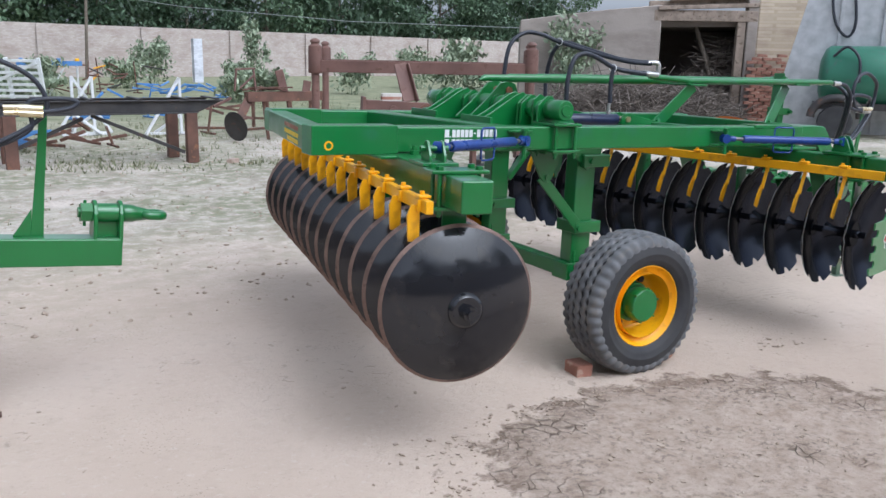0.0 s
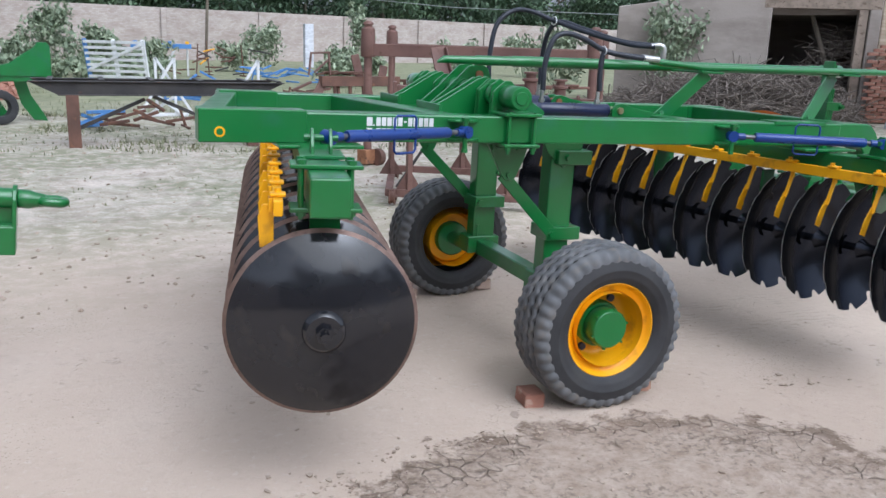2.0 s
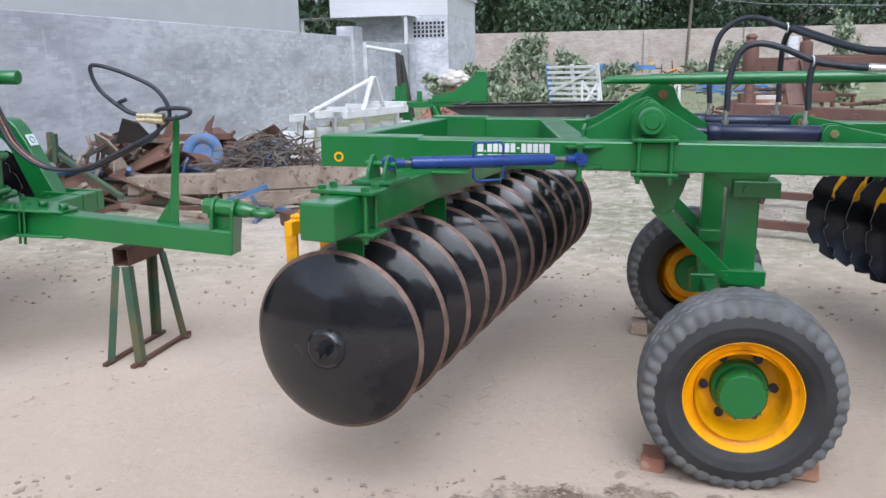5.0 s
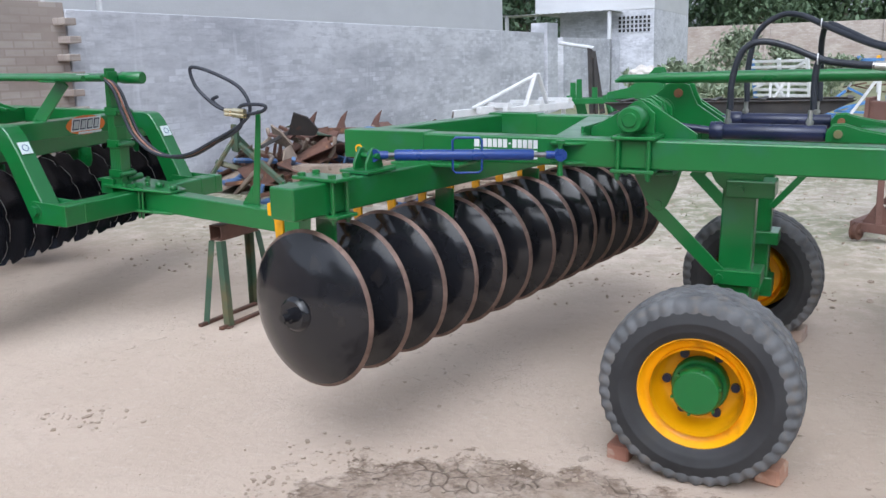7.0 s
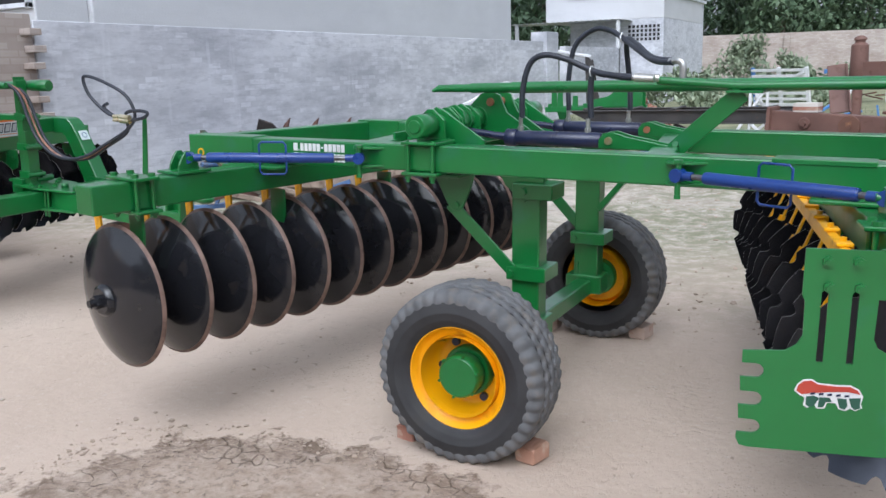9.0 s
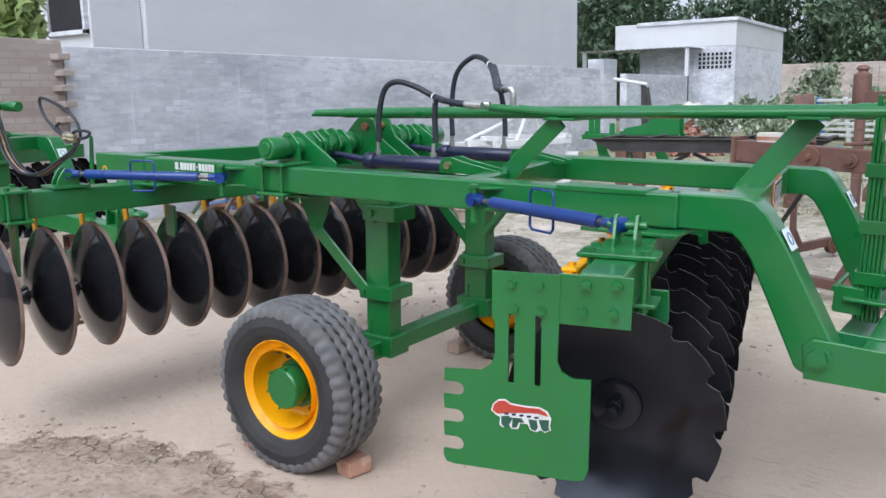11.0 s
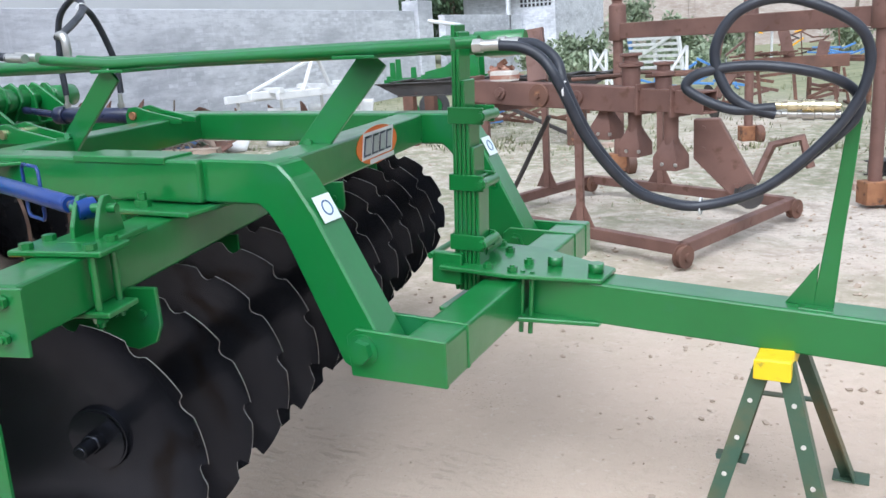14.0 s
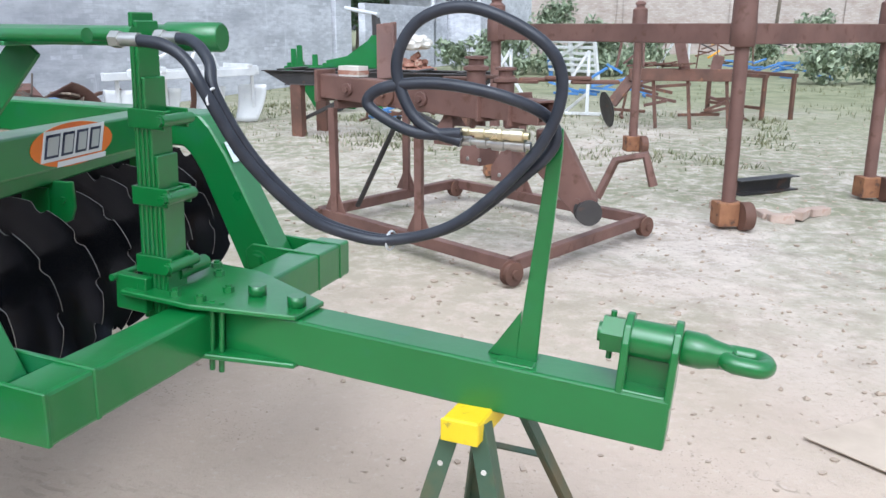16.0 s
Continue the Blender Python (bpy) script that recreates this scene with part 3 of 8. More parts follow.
def build_harrow():
    h = thing("disc_harrow", HARROW_LABEL, "disc harrow", pose(0, 0, 0, 0, NOSE, YAW))
    X0 = -1.46
    # long beams
    bm = B()
    zc, hh = (TOP + BOT) / 2, TOP - BOT
    box(bm, (1.80 - X0, NY1 - NY0, hh), pose((1.80 + X0) / 2, (NY0 + NY1) / 2, zc), 0.008)
    box(bm, (0.42, NY1 - NY0 + 0.012, hh + 0.012), pose(X0 + 0.21 - 0.004, (NY0 + NY1) / 2, zc), 0.004)
    box(bm, (0.34, NY1 - NY0 + 0.010, 0.02), pose(1.52, (NY0 + NY1) / 2, TOP - 0.004), 0.003)
    part("side_beam", bm, GREEN, h, "long green box-section side beam")
    bm = B()
    box(bm, (1.80 + 1.24, FY1 - FY0, hh), pose((1.80 - 1.24) / 2, (FY0 + FY1) / 2, zc), 0.008)
    box(bm, (0.3, FY1 - FY0 + 0.012, hh + 0.012), pose(-1.08, (FY0 + FY1) / 2, zc), 0.004)
    part("side_beam", bm, GREEN, h)
    # cross members
    for x0, x1, w in ((X0 + 0.05, -1.19, 0.10), (-0.40, -0.58, 0.12), (0.93, 0.74, 0.11), (1.98, 1.83, 0.11)):
        bm = B()
        beam(bm, (x0, NY1 - 0.02, zc), (x1, FY0 + 0.02, zc), w, hh - 0.006, bevel=0.007)
        part("cross_member", bm, GREEN, h)
    # bent front legs
    for y in (0.098, 1.27):
        bm = B()
        prism(bm, [(1.74, BOT), (1.74, TOP), (2.005, TOP), (2.043, TOP - 0.008), (2.083, TOP - 0.045), (2.143, TOP - 0.135), (2.328, 0.775), (2.333, 0.715), (2.308, 0.69), (2.25, 0.69), (2.20, 0.715), (2.043, BOT - 0.085), (2.003, BOT - 0.025), (1.973, BOT)],
              NY1 - NY0 + 0.008, Matrix.Translation((0, y, 0)) @ XZ, 0.006)
        leg = part("bent_leg", bm, GREEN, h, "swan-neck front leg with white sticker")
        bm = B()
        d = Vector((2.328, 0, 0.775)) - Vector((2.143, 0, TOP - 0.135))
        d.normalize()
        m = Matrix((d, Vector((0, 1, 0)), d.cross(Vector((0, 1, 0))))).transposed().to_4x4()
        mm = Matrix.Translation(Vector((2.143, y, TOP - 0.130)) + Vector((0.003, 0, 0.0015))) @ m
        box(bm, (0.075, 0.078, 0.003), mm, 0.0)
        part("sticker", bm, PALEMARK, leg, "small white sticker with a green ring")
        bm = B()
        tube(bm, [mm @ Vector((0.02 * math.cos(a), 0.02 * math.sin(a), -0.0025 if (mm.to_3x3() @ Vector((0, 0, 1))).x < 0 else 0.0025)) for a in (2 * math.pi * k / 20 for k in range(20))], 0.0022, 6, closed=True)
        part("sticker_ring", bm, FADEBLUE, leg)
    # drawbar cross tube with its pivot plates
    bm = B()
    box(bm, (0.118, 1.395, 0.124), pose(2.445, 0.7225, 0.750), 0.009)
    cross = part("drawbar_cross_tube", bm, GREEN, h)
    for ya, yb, out in ((0.030, 0.173, -1), (1.347, 1.197, 1)):
        for yy in (ya, yb):
            bm = B()
            prism(bm, [(2.232, 0.690), (2.508, 0.690), (2.508, 0.815), (2.25, 0.824), (2.222, 0.80)], 0.014, Matrix.Translation((0, yy, 0)) @ XZ, 0.003)
            part("pivot_plate", bm, GREEN, cross)
        bm = B()
        rod(bm, (2.272, ya + out * 0.006, 0.768), (2.272, yb - out * 0.02, 0.768), 0.016, 12)
        rod(bm, (2.272, ya + out * 0.006, 0.768), (2.272, ya + out * 0.013, 0.768), 0.043, 22)
        bolt(bm, (2.272, ya + out * 0.012, 0.768), (0, out, 0), 0.032, 0.022)
        rod(bm, (2.272, yb - out * 0.007, 0.768), (2.272, yb - out * 0.013, 0.768), 0.034, 20)
        bolt(bm, (2.272, yb - out * 0.012, 0.768), (0, -out, 0), 0.025, 0.018)
        part("pivot_bolt", bm, GREEN, cross)
    # logo: plain oval and bars on the front cross member
    bm = B()
    lg = frame_of((1.98, NY1, zc), (1.83, FY0, zc))
    fr = lg @ Matrix.Translation((0.062, -0.055, 0.008)) @ Matrix.Diagonal((1.5, 1, 1.25, 1))
    n0 = fr @ Matrix(((1, 0, 0, 0), (0, 0, -1, 0), (0, 1, 0, 0), (0, 0, 0, 1)))
    def flat(u, v, su, sv, lift, mtl, nm, skew=0.12):
        b2 = B()
        prism(b2, [(u - su - skew * sv, v - sv), (u + su - skew * sv, v - sv), (u + su + skew * sv, v + sv), (u - su + skew * sv, v + sv)], 0.002, n0 @ Matrix.Translation((0, 0, lift)))
        part(nm, b2, mtl, badge)
    b2 = B()
    prism(b2, [(0.125 * math.cos(a), 0.05 * math.sin(a)) for a in (2 * math.pi * k / 28 for k in range(28))], 0.002, n0 @ Matrix.Translation((0, 0, 0.001)))
    badge = part("badge", b2, ORANGE, h, "oval orange and white maker's badge without words")
    flat(0.0, 0.004, 0.092, 0.034, 0.003, WHITE, "badge_field", 0.25)
    for u, su in ((-0.066, 0.020), (-0.020, 0.017), (0.022, 0.017), (0.064, 0.016)):
        flat(u, 0.004, su, 0.026, 0.005, NAVY, "badge_bar", 0.25)
        flat(u, 0.004, su - 0.005, 0.020, 0.007, TIN, "badge_bar", 0.25)
    flat(0.02, -0.040, 0.075, 0.006, 0.004, WHITE, "badge_stripe", 0.25)
    # clamps that hold the lift shaft on the beams, with hanging side plates
    for y0, y1, out in ((NY0, NY1, -1), (FY0, FY1, 1)):
        yc = (y0 + y1) / 2
        bm = B()
        for zz in (TOP + 0.008, BOT - 0.008):
            box(bm, (0.178, y1 - y0 + 0.075, 0.014), pose(-0.09, yc, zz), 0.003)
        for xx in (-0.152, -0.028):
            for yy in (y0 - 0.02, y1 + 0.02):
                rod(bm, (xx, yy, BOT - 0.045), (xx, yy, TOP + 0.02), 0.009, 8)
                bolt(bm, (xx, yy, BOT - 0.015), (0, 0, -1), 0.015, 0.014)
        part("shaft_clamp", bm, GREEN, h)
        bm = B()
        prism(bm, [(-0.15, BOT - 0.016), (0.07, BOT - 0.016), (0.045, BOT - 0.10), (0.008, 0.95), (-0.02, 0.93), (-0.05, 0.938), (-0.075, 0.97)], 0.016, Matrix.Translation((0, 0.222 if out < 0 else 1.285, 0)) @ XZ, 0.003)
        if out < 0:
            box(bm, (0.20, 0.16, 0.016), pose(-0.045, 0.165, BOT - 0.024), 0.003)
        rod(bm, (-0.026, (0.205 if out < 0 else 1.268), 0.962), (-0.026, (0.24 if out < 0 else 1.302), 0.962), 0.017, 14)
        part("side_plate", bm, GREEN, h)
    # lift shaft with its lugs
    bm = B()
    sx, sz = -0.107, 1.332
    rod(bm, (sx, NY0 - 0.03, sz), (sx, FY1 + 0.03, sz), 0.044, 24, ch=0.004)
    rod(bm, (sx, NY0 - 0.038, sz), (sx, NY0 - 0.028, sz), 0.030, 20, ch=0.003)
    shaft = part("lift_shaft", bm, GREEN, h, "green lift shaft with a row of lugs")
    for y0, y1 in ((NY0 - 0.032, NY1 - 0.01), (FY0 + 0.01, FY1 + 0.032)):
        bm = B()
        rod(bm, (sx, y0, sz), (sx, y1, sz), 0.052, 24, ch=0.005)
        part("bearing_sleeve", bm, GREEN, shaft)
    # small upright flanges round the shaft
    bm = B()
    prism(bm, [(sx - 0.075, TOP - 0.03), (sx - 0.070, sz + 0.02), (sx - 0.015, sz + 0.068), (sx + 0.015, sz + 0.068), (sx + 0.068, sz + 0.02), (sx + 0.075, TOP - 0.03)], 0.013, XZ, 0.002)
    first = part("shaft_flange", bm, GREEN, shaft, "", pose(0, 0.135, 0))
    for y in (0.285, 0.315, 0.50, 0.87, 1.08, 1.20):
        again("shaft_flange", first, shaft, pose(0, y, 0))
    # long lugs that lean to the rear, and props that lean forward
    bm = B()
    prism(bm, [(-0.37, TOP - 0.03), (-0.37, TOP + 0.015), (-0.31, TOP + 0.045), (sx - 0.04, sz + 0.065), (sx + 0.0, sz + 0.078), (sx + 0.045, sz + 0.05), (sx + 0.06, sz - 0.01), (sx - 0.02, TOP - 0.03)], 0.014, XZ, 0.002)
    first = part("shaft_lug", bm, GREEN, shaft, "", pose(0, 0.37, 0))
    for y in (0.44, 0.945, 1.015):
        again("shaft_lug", first, shaft, pose(0, y, 0))
    bm = B()
    prism(bm, [(sx - 0.05, TOP - 0.03), (sx - 0.05, sz + 0.045), (sx - 0.01, sz + 0.075), (sx + 0.03, sz + 0.06), (0.125, TOP + 0.012), (0.125, TOP - 0.03)], 0.014, XZ, 0.002)
    first = part("shaft_prop", bm, GREEN, shaft, "", pose(0, 0.205, 0))
    for y in (1.14,):
        again("shaft_prop", first, shaft, pose(0, y, 0))
    for y in (0.245, 0.405, 0.56, 0.82, 0.98):
        bm = B()
        rod(bm, (sx, y - 0.022, sz), (sx, y + 0.022, sz), 0.053, 20, ch=0.005)
        part("collar", bm, GREEN, shaft)
    for y in (0.405, 0.98):
        bm = B()
        box(bm, (0.014, 0.30, 0.085), pose(-0.378, y, TOP - 0.015), 0.002)
        part("lug_plate", bm, GREEN, shaft)
    bm = B()
    big = [(-0.30, TOP + 0.002), (-0.20, 1.34), (-0.09, 1.45), (-0.03, 1.462), (0.012, 1.445), (0.03, 1.40), (0.05, 1.36), (0.21, TOP + 0.002)]
    for y in (0.62, 0.75):
        prism(bm, big, 0.016, Matrix.Translation((0, y, 0)) @ XZ, 0.002)
    rod(bm, (sx, 0.60, sz), (sx, 0.77, sz), 0.056, 22)
    horn = part("lift_horn", bm, GREEN, shaft)
    bm = B()
    rod(bm, (-0.035, 0.60, 1.41), (-0.035, 0.77, 1.41), 0.02, 14)
    part("horn_pin", bm, ORANGERUST, horn)
    # a plate bridge under the lugs
    bm = B()
    box(bm, (0.30, FY0 - NY1, 0.012), pose(-0.19, MID, TOP - 0.03), 0.003)
    part("shaft_bridge", bm, GREEN, h)
    # hydraulic rams
    for yc in (0.40, 1.03):
        bm = B()
        p, q = Vector((0.16, yc, 1.262)), Vector((0.60, yc, 1.262))
        rod(bm, p, q, 0.034, 20, ch=0.004)
        rod(bm, p - Vector((0.015, 0, 0)), p + Vector((0.04, 0, 0)), 0.04, 20, ch=0.003)
        ram = part("hydraulic_ram", bm, NAVY, h, "dark navy hydraulic ram")
        bm = B()
        rod(bm, (-0.06, yc, 1.285), p, 0.017, 14)
        part("piston_rod", bm, NAVY, ram)
        for dx in (0.215, 0.535):
            bm = B()
            rod(bm, (dx, yc, 1.29), (dx, yc, 1.315), 0.013, 10)
            rod(bm, (dx, yc, 1.315), (dx, yc, 1.355), 0.0095, 10)
            bolt(bm, (dx, yc, 1.30), (0, 0, 1), 0.016, 0.012)
            part("hose_fitting", bm, STEEL, ram)
        bm = B()
        for s in (-1, 1):
            prism(bm, [(0.60, TOP - 0.02), (0.60, 1.27), (0.62, 1.298), (0.66, 1.303), (0.72, 1.285), (0.90, TOP), (0.90, TOP - 0.02)], 0.014, Matrix.Translation((0, yc + s * 0.042, 0)) @ XZ, 0.002)
        br = part("ram_bracket", bm, GREEN, h)
        bm = B()
        rod(bm, (0.645, yc - 0.06, 1.266), (0.645, yc + 0.06, 1.266), 0.017, 14)
        part("ram_pin", bm, BRASS if yc < 0.6 else ORANGERUST, br)
    # wheel legs
    for y, sgn in ((0.325, 1), (1.185, -1)):
        bm = B()
        box(bm, (0.135, 0.10, 0.78), pose(0.295, y, 0.745), 0.007)
        leg = part("wheel_leg", bm, GREEN, h, "upright green wheel leg")
        bm = B()
        box(bm, (0.19, 0.17, 0.065), pose(0.31, y, 0.66), 0.004)
        bolt(bm, (0.24, y - 0.085, 0.66), (0, -1, 0), 0.016, 0.014)
        part("leg_clamp", bm, GREEN, leg)
        bm = B()
        box(bm, (0.19, 0.16, 0.07), pose(0.34, y - 0.01, 1.04), 0.004)
        bolt(bm, (0.30, y - 0.09, 1.04), (0, -1, 0), 0.018, 0.016)
        part("leg_clamp", bm, GREEN, leg)
        bm = B()
        prism(bm, [(0.16, BOT), (0.40, BOT), (0.38, 1.06), (0.29, 0.985), (0.20, 1.06)], 0.012, Matrix.Translation((0, y - 0.057, 0)) @ XZ, 0.002)
        part("gusset", bm, GREEN, leg)
        bm = B()
        beam(bm, (-0.06, y - 0.10 * sgn, 0.965), (0.245, y - 0.075 * sgn, 0.665), 0.012, 0.06, up=(0.7, 0, 0.7), bevel=0.003)
        part("leg_strut", bm, GREEN, leg)
        bm = B()
        beam(bm, (0.60, y + 0.04 * sgn, BOT - 0.02), (0.36, y + 0.04 * sgn, 0.82), 0.03, 0.055, up=(0, 1, 0), bevel=0.003)
        if sgn < 0:
            part("back_strut", bm, GREEN, leg)
        else:
            bm.free()
        bm = B()
        box(bm, (0.20, 0.14, 0.10), pose(0.29, y, 0.40), 0.005)
        rod(bm, (0.25, y - 0.05, 0.45), (0.25, y - 0.05, 0.52), 0.008, 8)
        part("axle_clamp", bm, GREEN, leg)
    bm = B()
    box(bm, (0.085, 1.24, 0.085), pose(0.29, MID, 0.385), 0.006)
    axle = part("axle", bm, GREEN, h)
    for y0, y1 in ((-0.22, 0.08), (1.29, 1.58)):
        bm = B()
        rod(bm, (0.25, y0, 0.362), (0.25, y1, 0.362), 0.04, 16)
        part("stub_axle", bm, GREEN, axle)
    tyre_parts(h, W(0.262, -0.222, 0.345), -1)
    tyre_parts(h, W(0.258, 1.57, 0.345), 1)
    # gangs
    rd = Vector((0.178, 1.0, 0.0)).normalized()
    disc_gang("rear_gang", h, W(-1.16, -0.835, 0.657), rd, 0.235, 13, False, "rear row of plain black discs")
    fd = Vector((-0.222, 1.0, 0.0)).normalized()
    disc_gang("front_gang", h, W(1.815, -0.475, 0.608), fd, 0.235, 12, True, "front row of notched black discs")
    gang_bar(h, "rear_gang_bar", W(-1.15, -0.885, 1.095), W(-1.15, -0.885, 1.095) + rd * 2.85, 0.125, 0.23, 0.065, 0.49, "rear gang beam of square tube")
    gang_bar(h, "front_gang_bar", W(1.86, -0.665, 1.005), W(1.86, -0.665, 1.005) + fd * 2.75, 0.125, 0.26, 0.075, 0.37, "front gang beam of square tube")
    turnbuckle(h, W(-1.033, -0.40, 1.224), W(-0.352, -0.048, 1.197), "blue turnbuckle with loop handle")
    turnbuckle(h, W(1.757, -0.308, 1.145), W(1.064, -0.046, 1.162), "blue turnbuckle with loop handle")
    for x, z in ((-0.352, 1.194), (1.064, 1.158)):
        bm = B()
        c = W(x, -0.047, z)
        for dz in (0.045, -0.035):
            prism(bm, [(-0.05, 0.06), (-0.06, 0.0), (-0.04, -0.03), (0.0, -0.04), (0.04, -0.03), (0.14, 0.06)], 0.010, Matrix.Translation((c.x, 0.0, c.z + dz)), 0.002)
        rod(bm, (c.x, c.y, c.z - 0.075), (c.x, c.y, c.z + 0.06), 0.011, 10)
        bolt(bm, (c.x, c.y, c.z + 0.05), (0, 0, 1), 0.02, 0.012)
        bolt(bm, (c.x, c.y, c.z - 0.07), (0, 0, -1), 0.014, 0.014)
        part("turnbuckle_fork", bm, GREEN, h)
    for xx in (-1.0, 1.62):
        bm = B()
        box(bm, (0.34, 0.22, 0.014), pose(xx if xx < 0 else 1.66, NY0 + 0.02, BOT - 0.012), 0.003)
        bolt(bm, (xx + 0.02, NY0 - 0.05, BOT - 0.005), (0, 0, 1), 0.022, 0.02, 0.02)
        part("pivot_plate", bm, GREEN, h)
    # scrapers
    side = Vector((-rd.y, rd.x, 0))
    scraper_bar(h, W(-1.275, -0.70, 1.05), rd, 0.235, 13, side, (0.0, -0.15), True)
    side = Vector((-fd.y, fd.x, 0))
    scraper_bar(h, W(1.68, -0.56, 0.985) + fd * 0.145, fd, 0.235, 11, side, (0.080, -0.235))
    # bearing hanger under the front beam
    for at in (0.37, 1.78):
        bm = B()
        q = W(1.86, -0.665, 1.005) + fd * at
        across = Vector((fd.y, -fd.x, 0))
        hm = Matrix.Translation(q) @ Matrix((across, Vector((0, 0, 1)), fd)).transposed().to_4x4()
        prism(bm, [(-0.030, -0.055), (0.135, -0.055), (0.138, -0.15), (0.120, -0.195), (0.07, -0.215), (0.015, -0.205), (-0.025, -0.16)], 0.014, hm, 0.003)
        for a, b in ((0.02, -0.12), (0.095, -0.12)):
            bolt(bm, hm @ Vector((a, b, -0.007)), -fd, 0.012, 0.010)
        part("bearing_hanger", bm, GREEN, h)
    # mud plate on the front bar's end
    o = Vector((1.633, -0.735, 0.0))
    u = Vector((0.974, 0.227, 0))
    pm = Matrix.Translation(o) @ Matrix((u, Vector((0, 0, 1)), Vector((u.y, -u.x, 0)))).transposed().to_4x4()
    zz = SN * 1.618 + 0.008
    poly = [(-0.088, 1.058), (-0.088, 0.925), (-0.08, 0.91), (-0.078, 0.81), (-0.092, 0.782), (-0.12, 0.762), (-0.232, 0.755)]
    for k in range(3):
        z0 = 0.715 - k * 0.085
        poly += [(-0.232, z0 + 0.003)] + [(-0.194 + 0.022 * math.cos(a), z0 - 0.018 + 0.021 * math.sin(a)) for a in (1.57, 1.1, 0.7, 0.35, 0.0, -0.35, -0.7, -1.1, -1.57)] + [(-0.235, z0 - 0.039)]
    poly += [(-0.235, 0.485), (-0.225, 0.466), (-0.20, 0.462), (0.155, 0.468), (0.185, 0.475), (0.197, 0.505), (0.197, 0.771), (0.145, 0.769), (0.115, 0.785), (0.102, 0.812), (0.107, 1.058)]
    bm = B()
    slots = []
    for uu in (-0.03, 0.047):
        slots.append([(uu - 0.009, 0.735 + zz), (uu + 0.009, 0.735 + zz), (uu + 0.009, 0.935 + zz), (uu, 0.945 + zz), (uu - 0.009, 0.935 + zz)])
    holed_plate(bm, [(a, b + zz) for a, b in poly], slots, 0.008, pm)
    mud = part("mud_plate", bm, GREEN, h, "green slotted mud plate with a toothed edge")
    spots = [pm @ Vector((uu, vv + zz, 0.004)) for uu, vv in ((-0.031, 1.024), (0.046, 1.025), (-0.023, 0.952), (0.055, 0.953), (0.177, 1.037), (0.259, 1.039), (0.17, 0.961), (0.252, 0.963))]
    bolt_parts("plate_bolt", spots, pm.to_3x3() @ Vector((0, 0, 1)), 0.015, 0.012, GREEN, mud, 0.006)
    bm = B()
    prism(bm, [(0.10, 1.062 + zz), (0.302, 1.064 + zz), (0.298, 0.922 + zz), (0.10, 0.922 + zz)], 0.010, pm @ Matrix.Translation((0, 0, -0.004)), 0.001)
    part("end_flange", bm, GREEN, mud)
    # sticker: a long white-edged blob, red above and green below
    def spot(poly, lift, mtl, nm, parent):
        b2 = B()
        prism(b2, [(p, 0.645 + zz + q) for p, q in poly], 0.0015, pm @ Matrix.Translation((0, 0, lift)))
        return part(nm, b2, mtl, parent)
    body = [(-0.088, 0.002), (-0.082, 0.022), (-0.066, 0.037), (-0.045, 0.040), (-0.028, 0.030), (0.02, 0.028), (0.055, 0.030), (0.078, 0.020), (0.090, 0.0), (0.086, -0.022), (0.090, -0.034), (0.072, -0.044), (0.060, -0.038), (0.048, -0.046), (0.030, -0.042), (0.022, -0.026),
            (0.0, -0.026), (-0.006, -0.044), (-0.026, -0.046), (-0.034, -0.034), (-0.050, -0.046), (-0.062, -0.040), (-0.060, -0.016), (-0.074, -0.010)]
    st = spot(body, 0.0055, WHITE, "sticker", mud)
    tagged(st, "white-edged sticker in red, white and green")
    spot([(-0.083, 0.003), (-0.079, 0.020), (-0.065, 0.033), (-0.046, 0.036), (-0.028, 0.026), (0.02, 0.024), (0.055, 0.026), (0.074, 0.017), (0.082, 0.006), (0.05, 0.011), (0.0, 0.006), (-0.04, 0.0), (-0.068, -0.006)], 0.0075, REDINK, "red_band", st)
    for poly in ([(-0.056, -0.012), (-0.036, -0.008), (-0.022, -0.014), (-0.030, -0.030), (-0.036, -0.040), (-0.048, -0.042), (-0.056, -0.036)], [(-0.022, -0.012), (0.004, -0.010), (0.012, -0.022), (-0.004, -0.024), (-0.010, -0.040), (-0.024, -0.042)], [(0.024, -0.010), (0.048, -0.010), (0.052, -0.030), (0.046, -0.042), (0.032, -0.038)], [(0.054, -0.008), (0.084, -0.004), (0.083, -0.026), (0.086, -0.034), (0.070, -0.040), (0.062, -0.032)]):
        spot(poly, 0.0075, INKGREEN, "green_patch", st)
    for k in range(5):
        spot([(-0.046 + 0.022 * k, -0.005), (-0.034 + 0.022 * k, -0.003), (-0.034 + 0.022 * k, 0.003), (-0.046 + 0.022 * k, 0.001)], 0.0092, NAVY, "dark_dash", st)
    # lettering on the near beam: two rows of plain white bars
    glyphs = [(-0.783, 0.024, 0.036, 0.0), (-0.764, 0.006, 0.007, -0.0145)] + [(-0.745 + 0.0238 * k, 0.0185, 0.036, 0.0) for k in range(5)] + [(-0.745 + 0.0238 * 5 - 0.002, 0.011, 0.007, 0.0)] + [(-0.749 + 0.0238 * k, 0.0185, 0.036, 0.0) for k in range(6, 11)]
    for z in (1.2195, 1.1745):
        for gx, gw, gh, gz in glyphs:
            bm = B()
            box(bm, (gw, 0.002, gh), pose(gx, NY0 - 0.008 if gx < X0 + 0.41 else NY0 - 0.0005, z + gz), 0.0)
            part("number_bar", bm, WHITE, h)
    # round yellow mark by the beam's rear end, and bars of small writing on the end face
    bm = B()
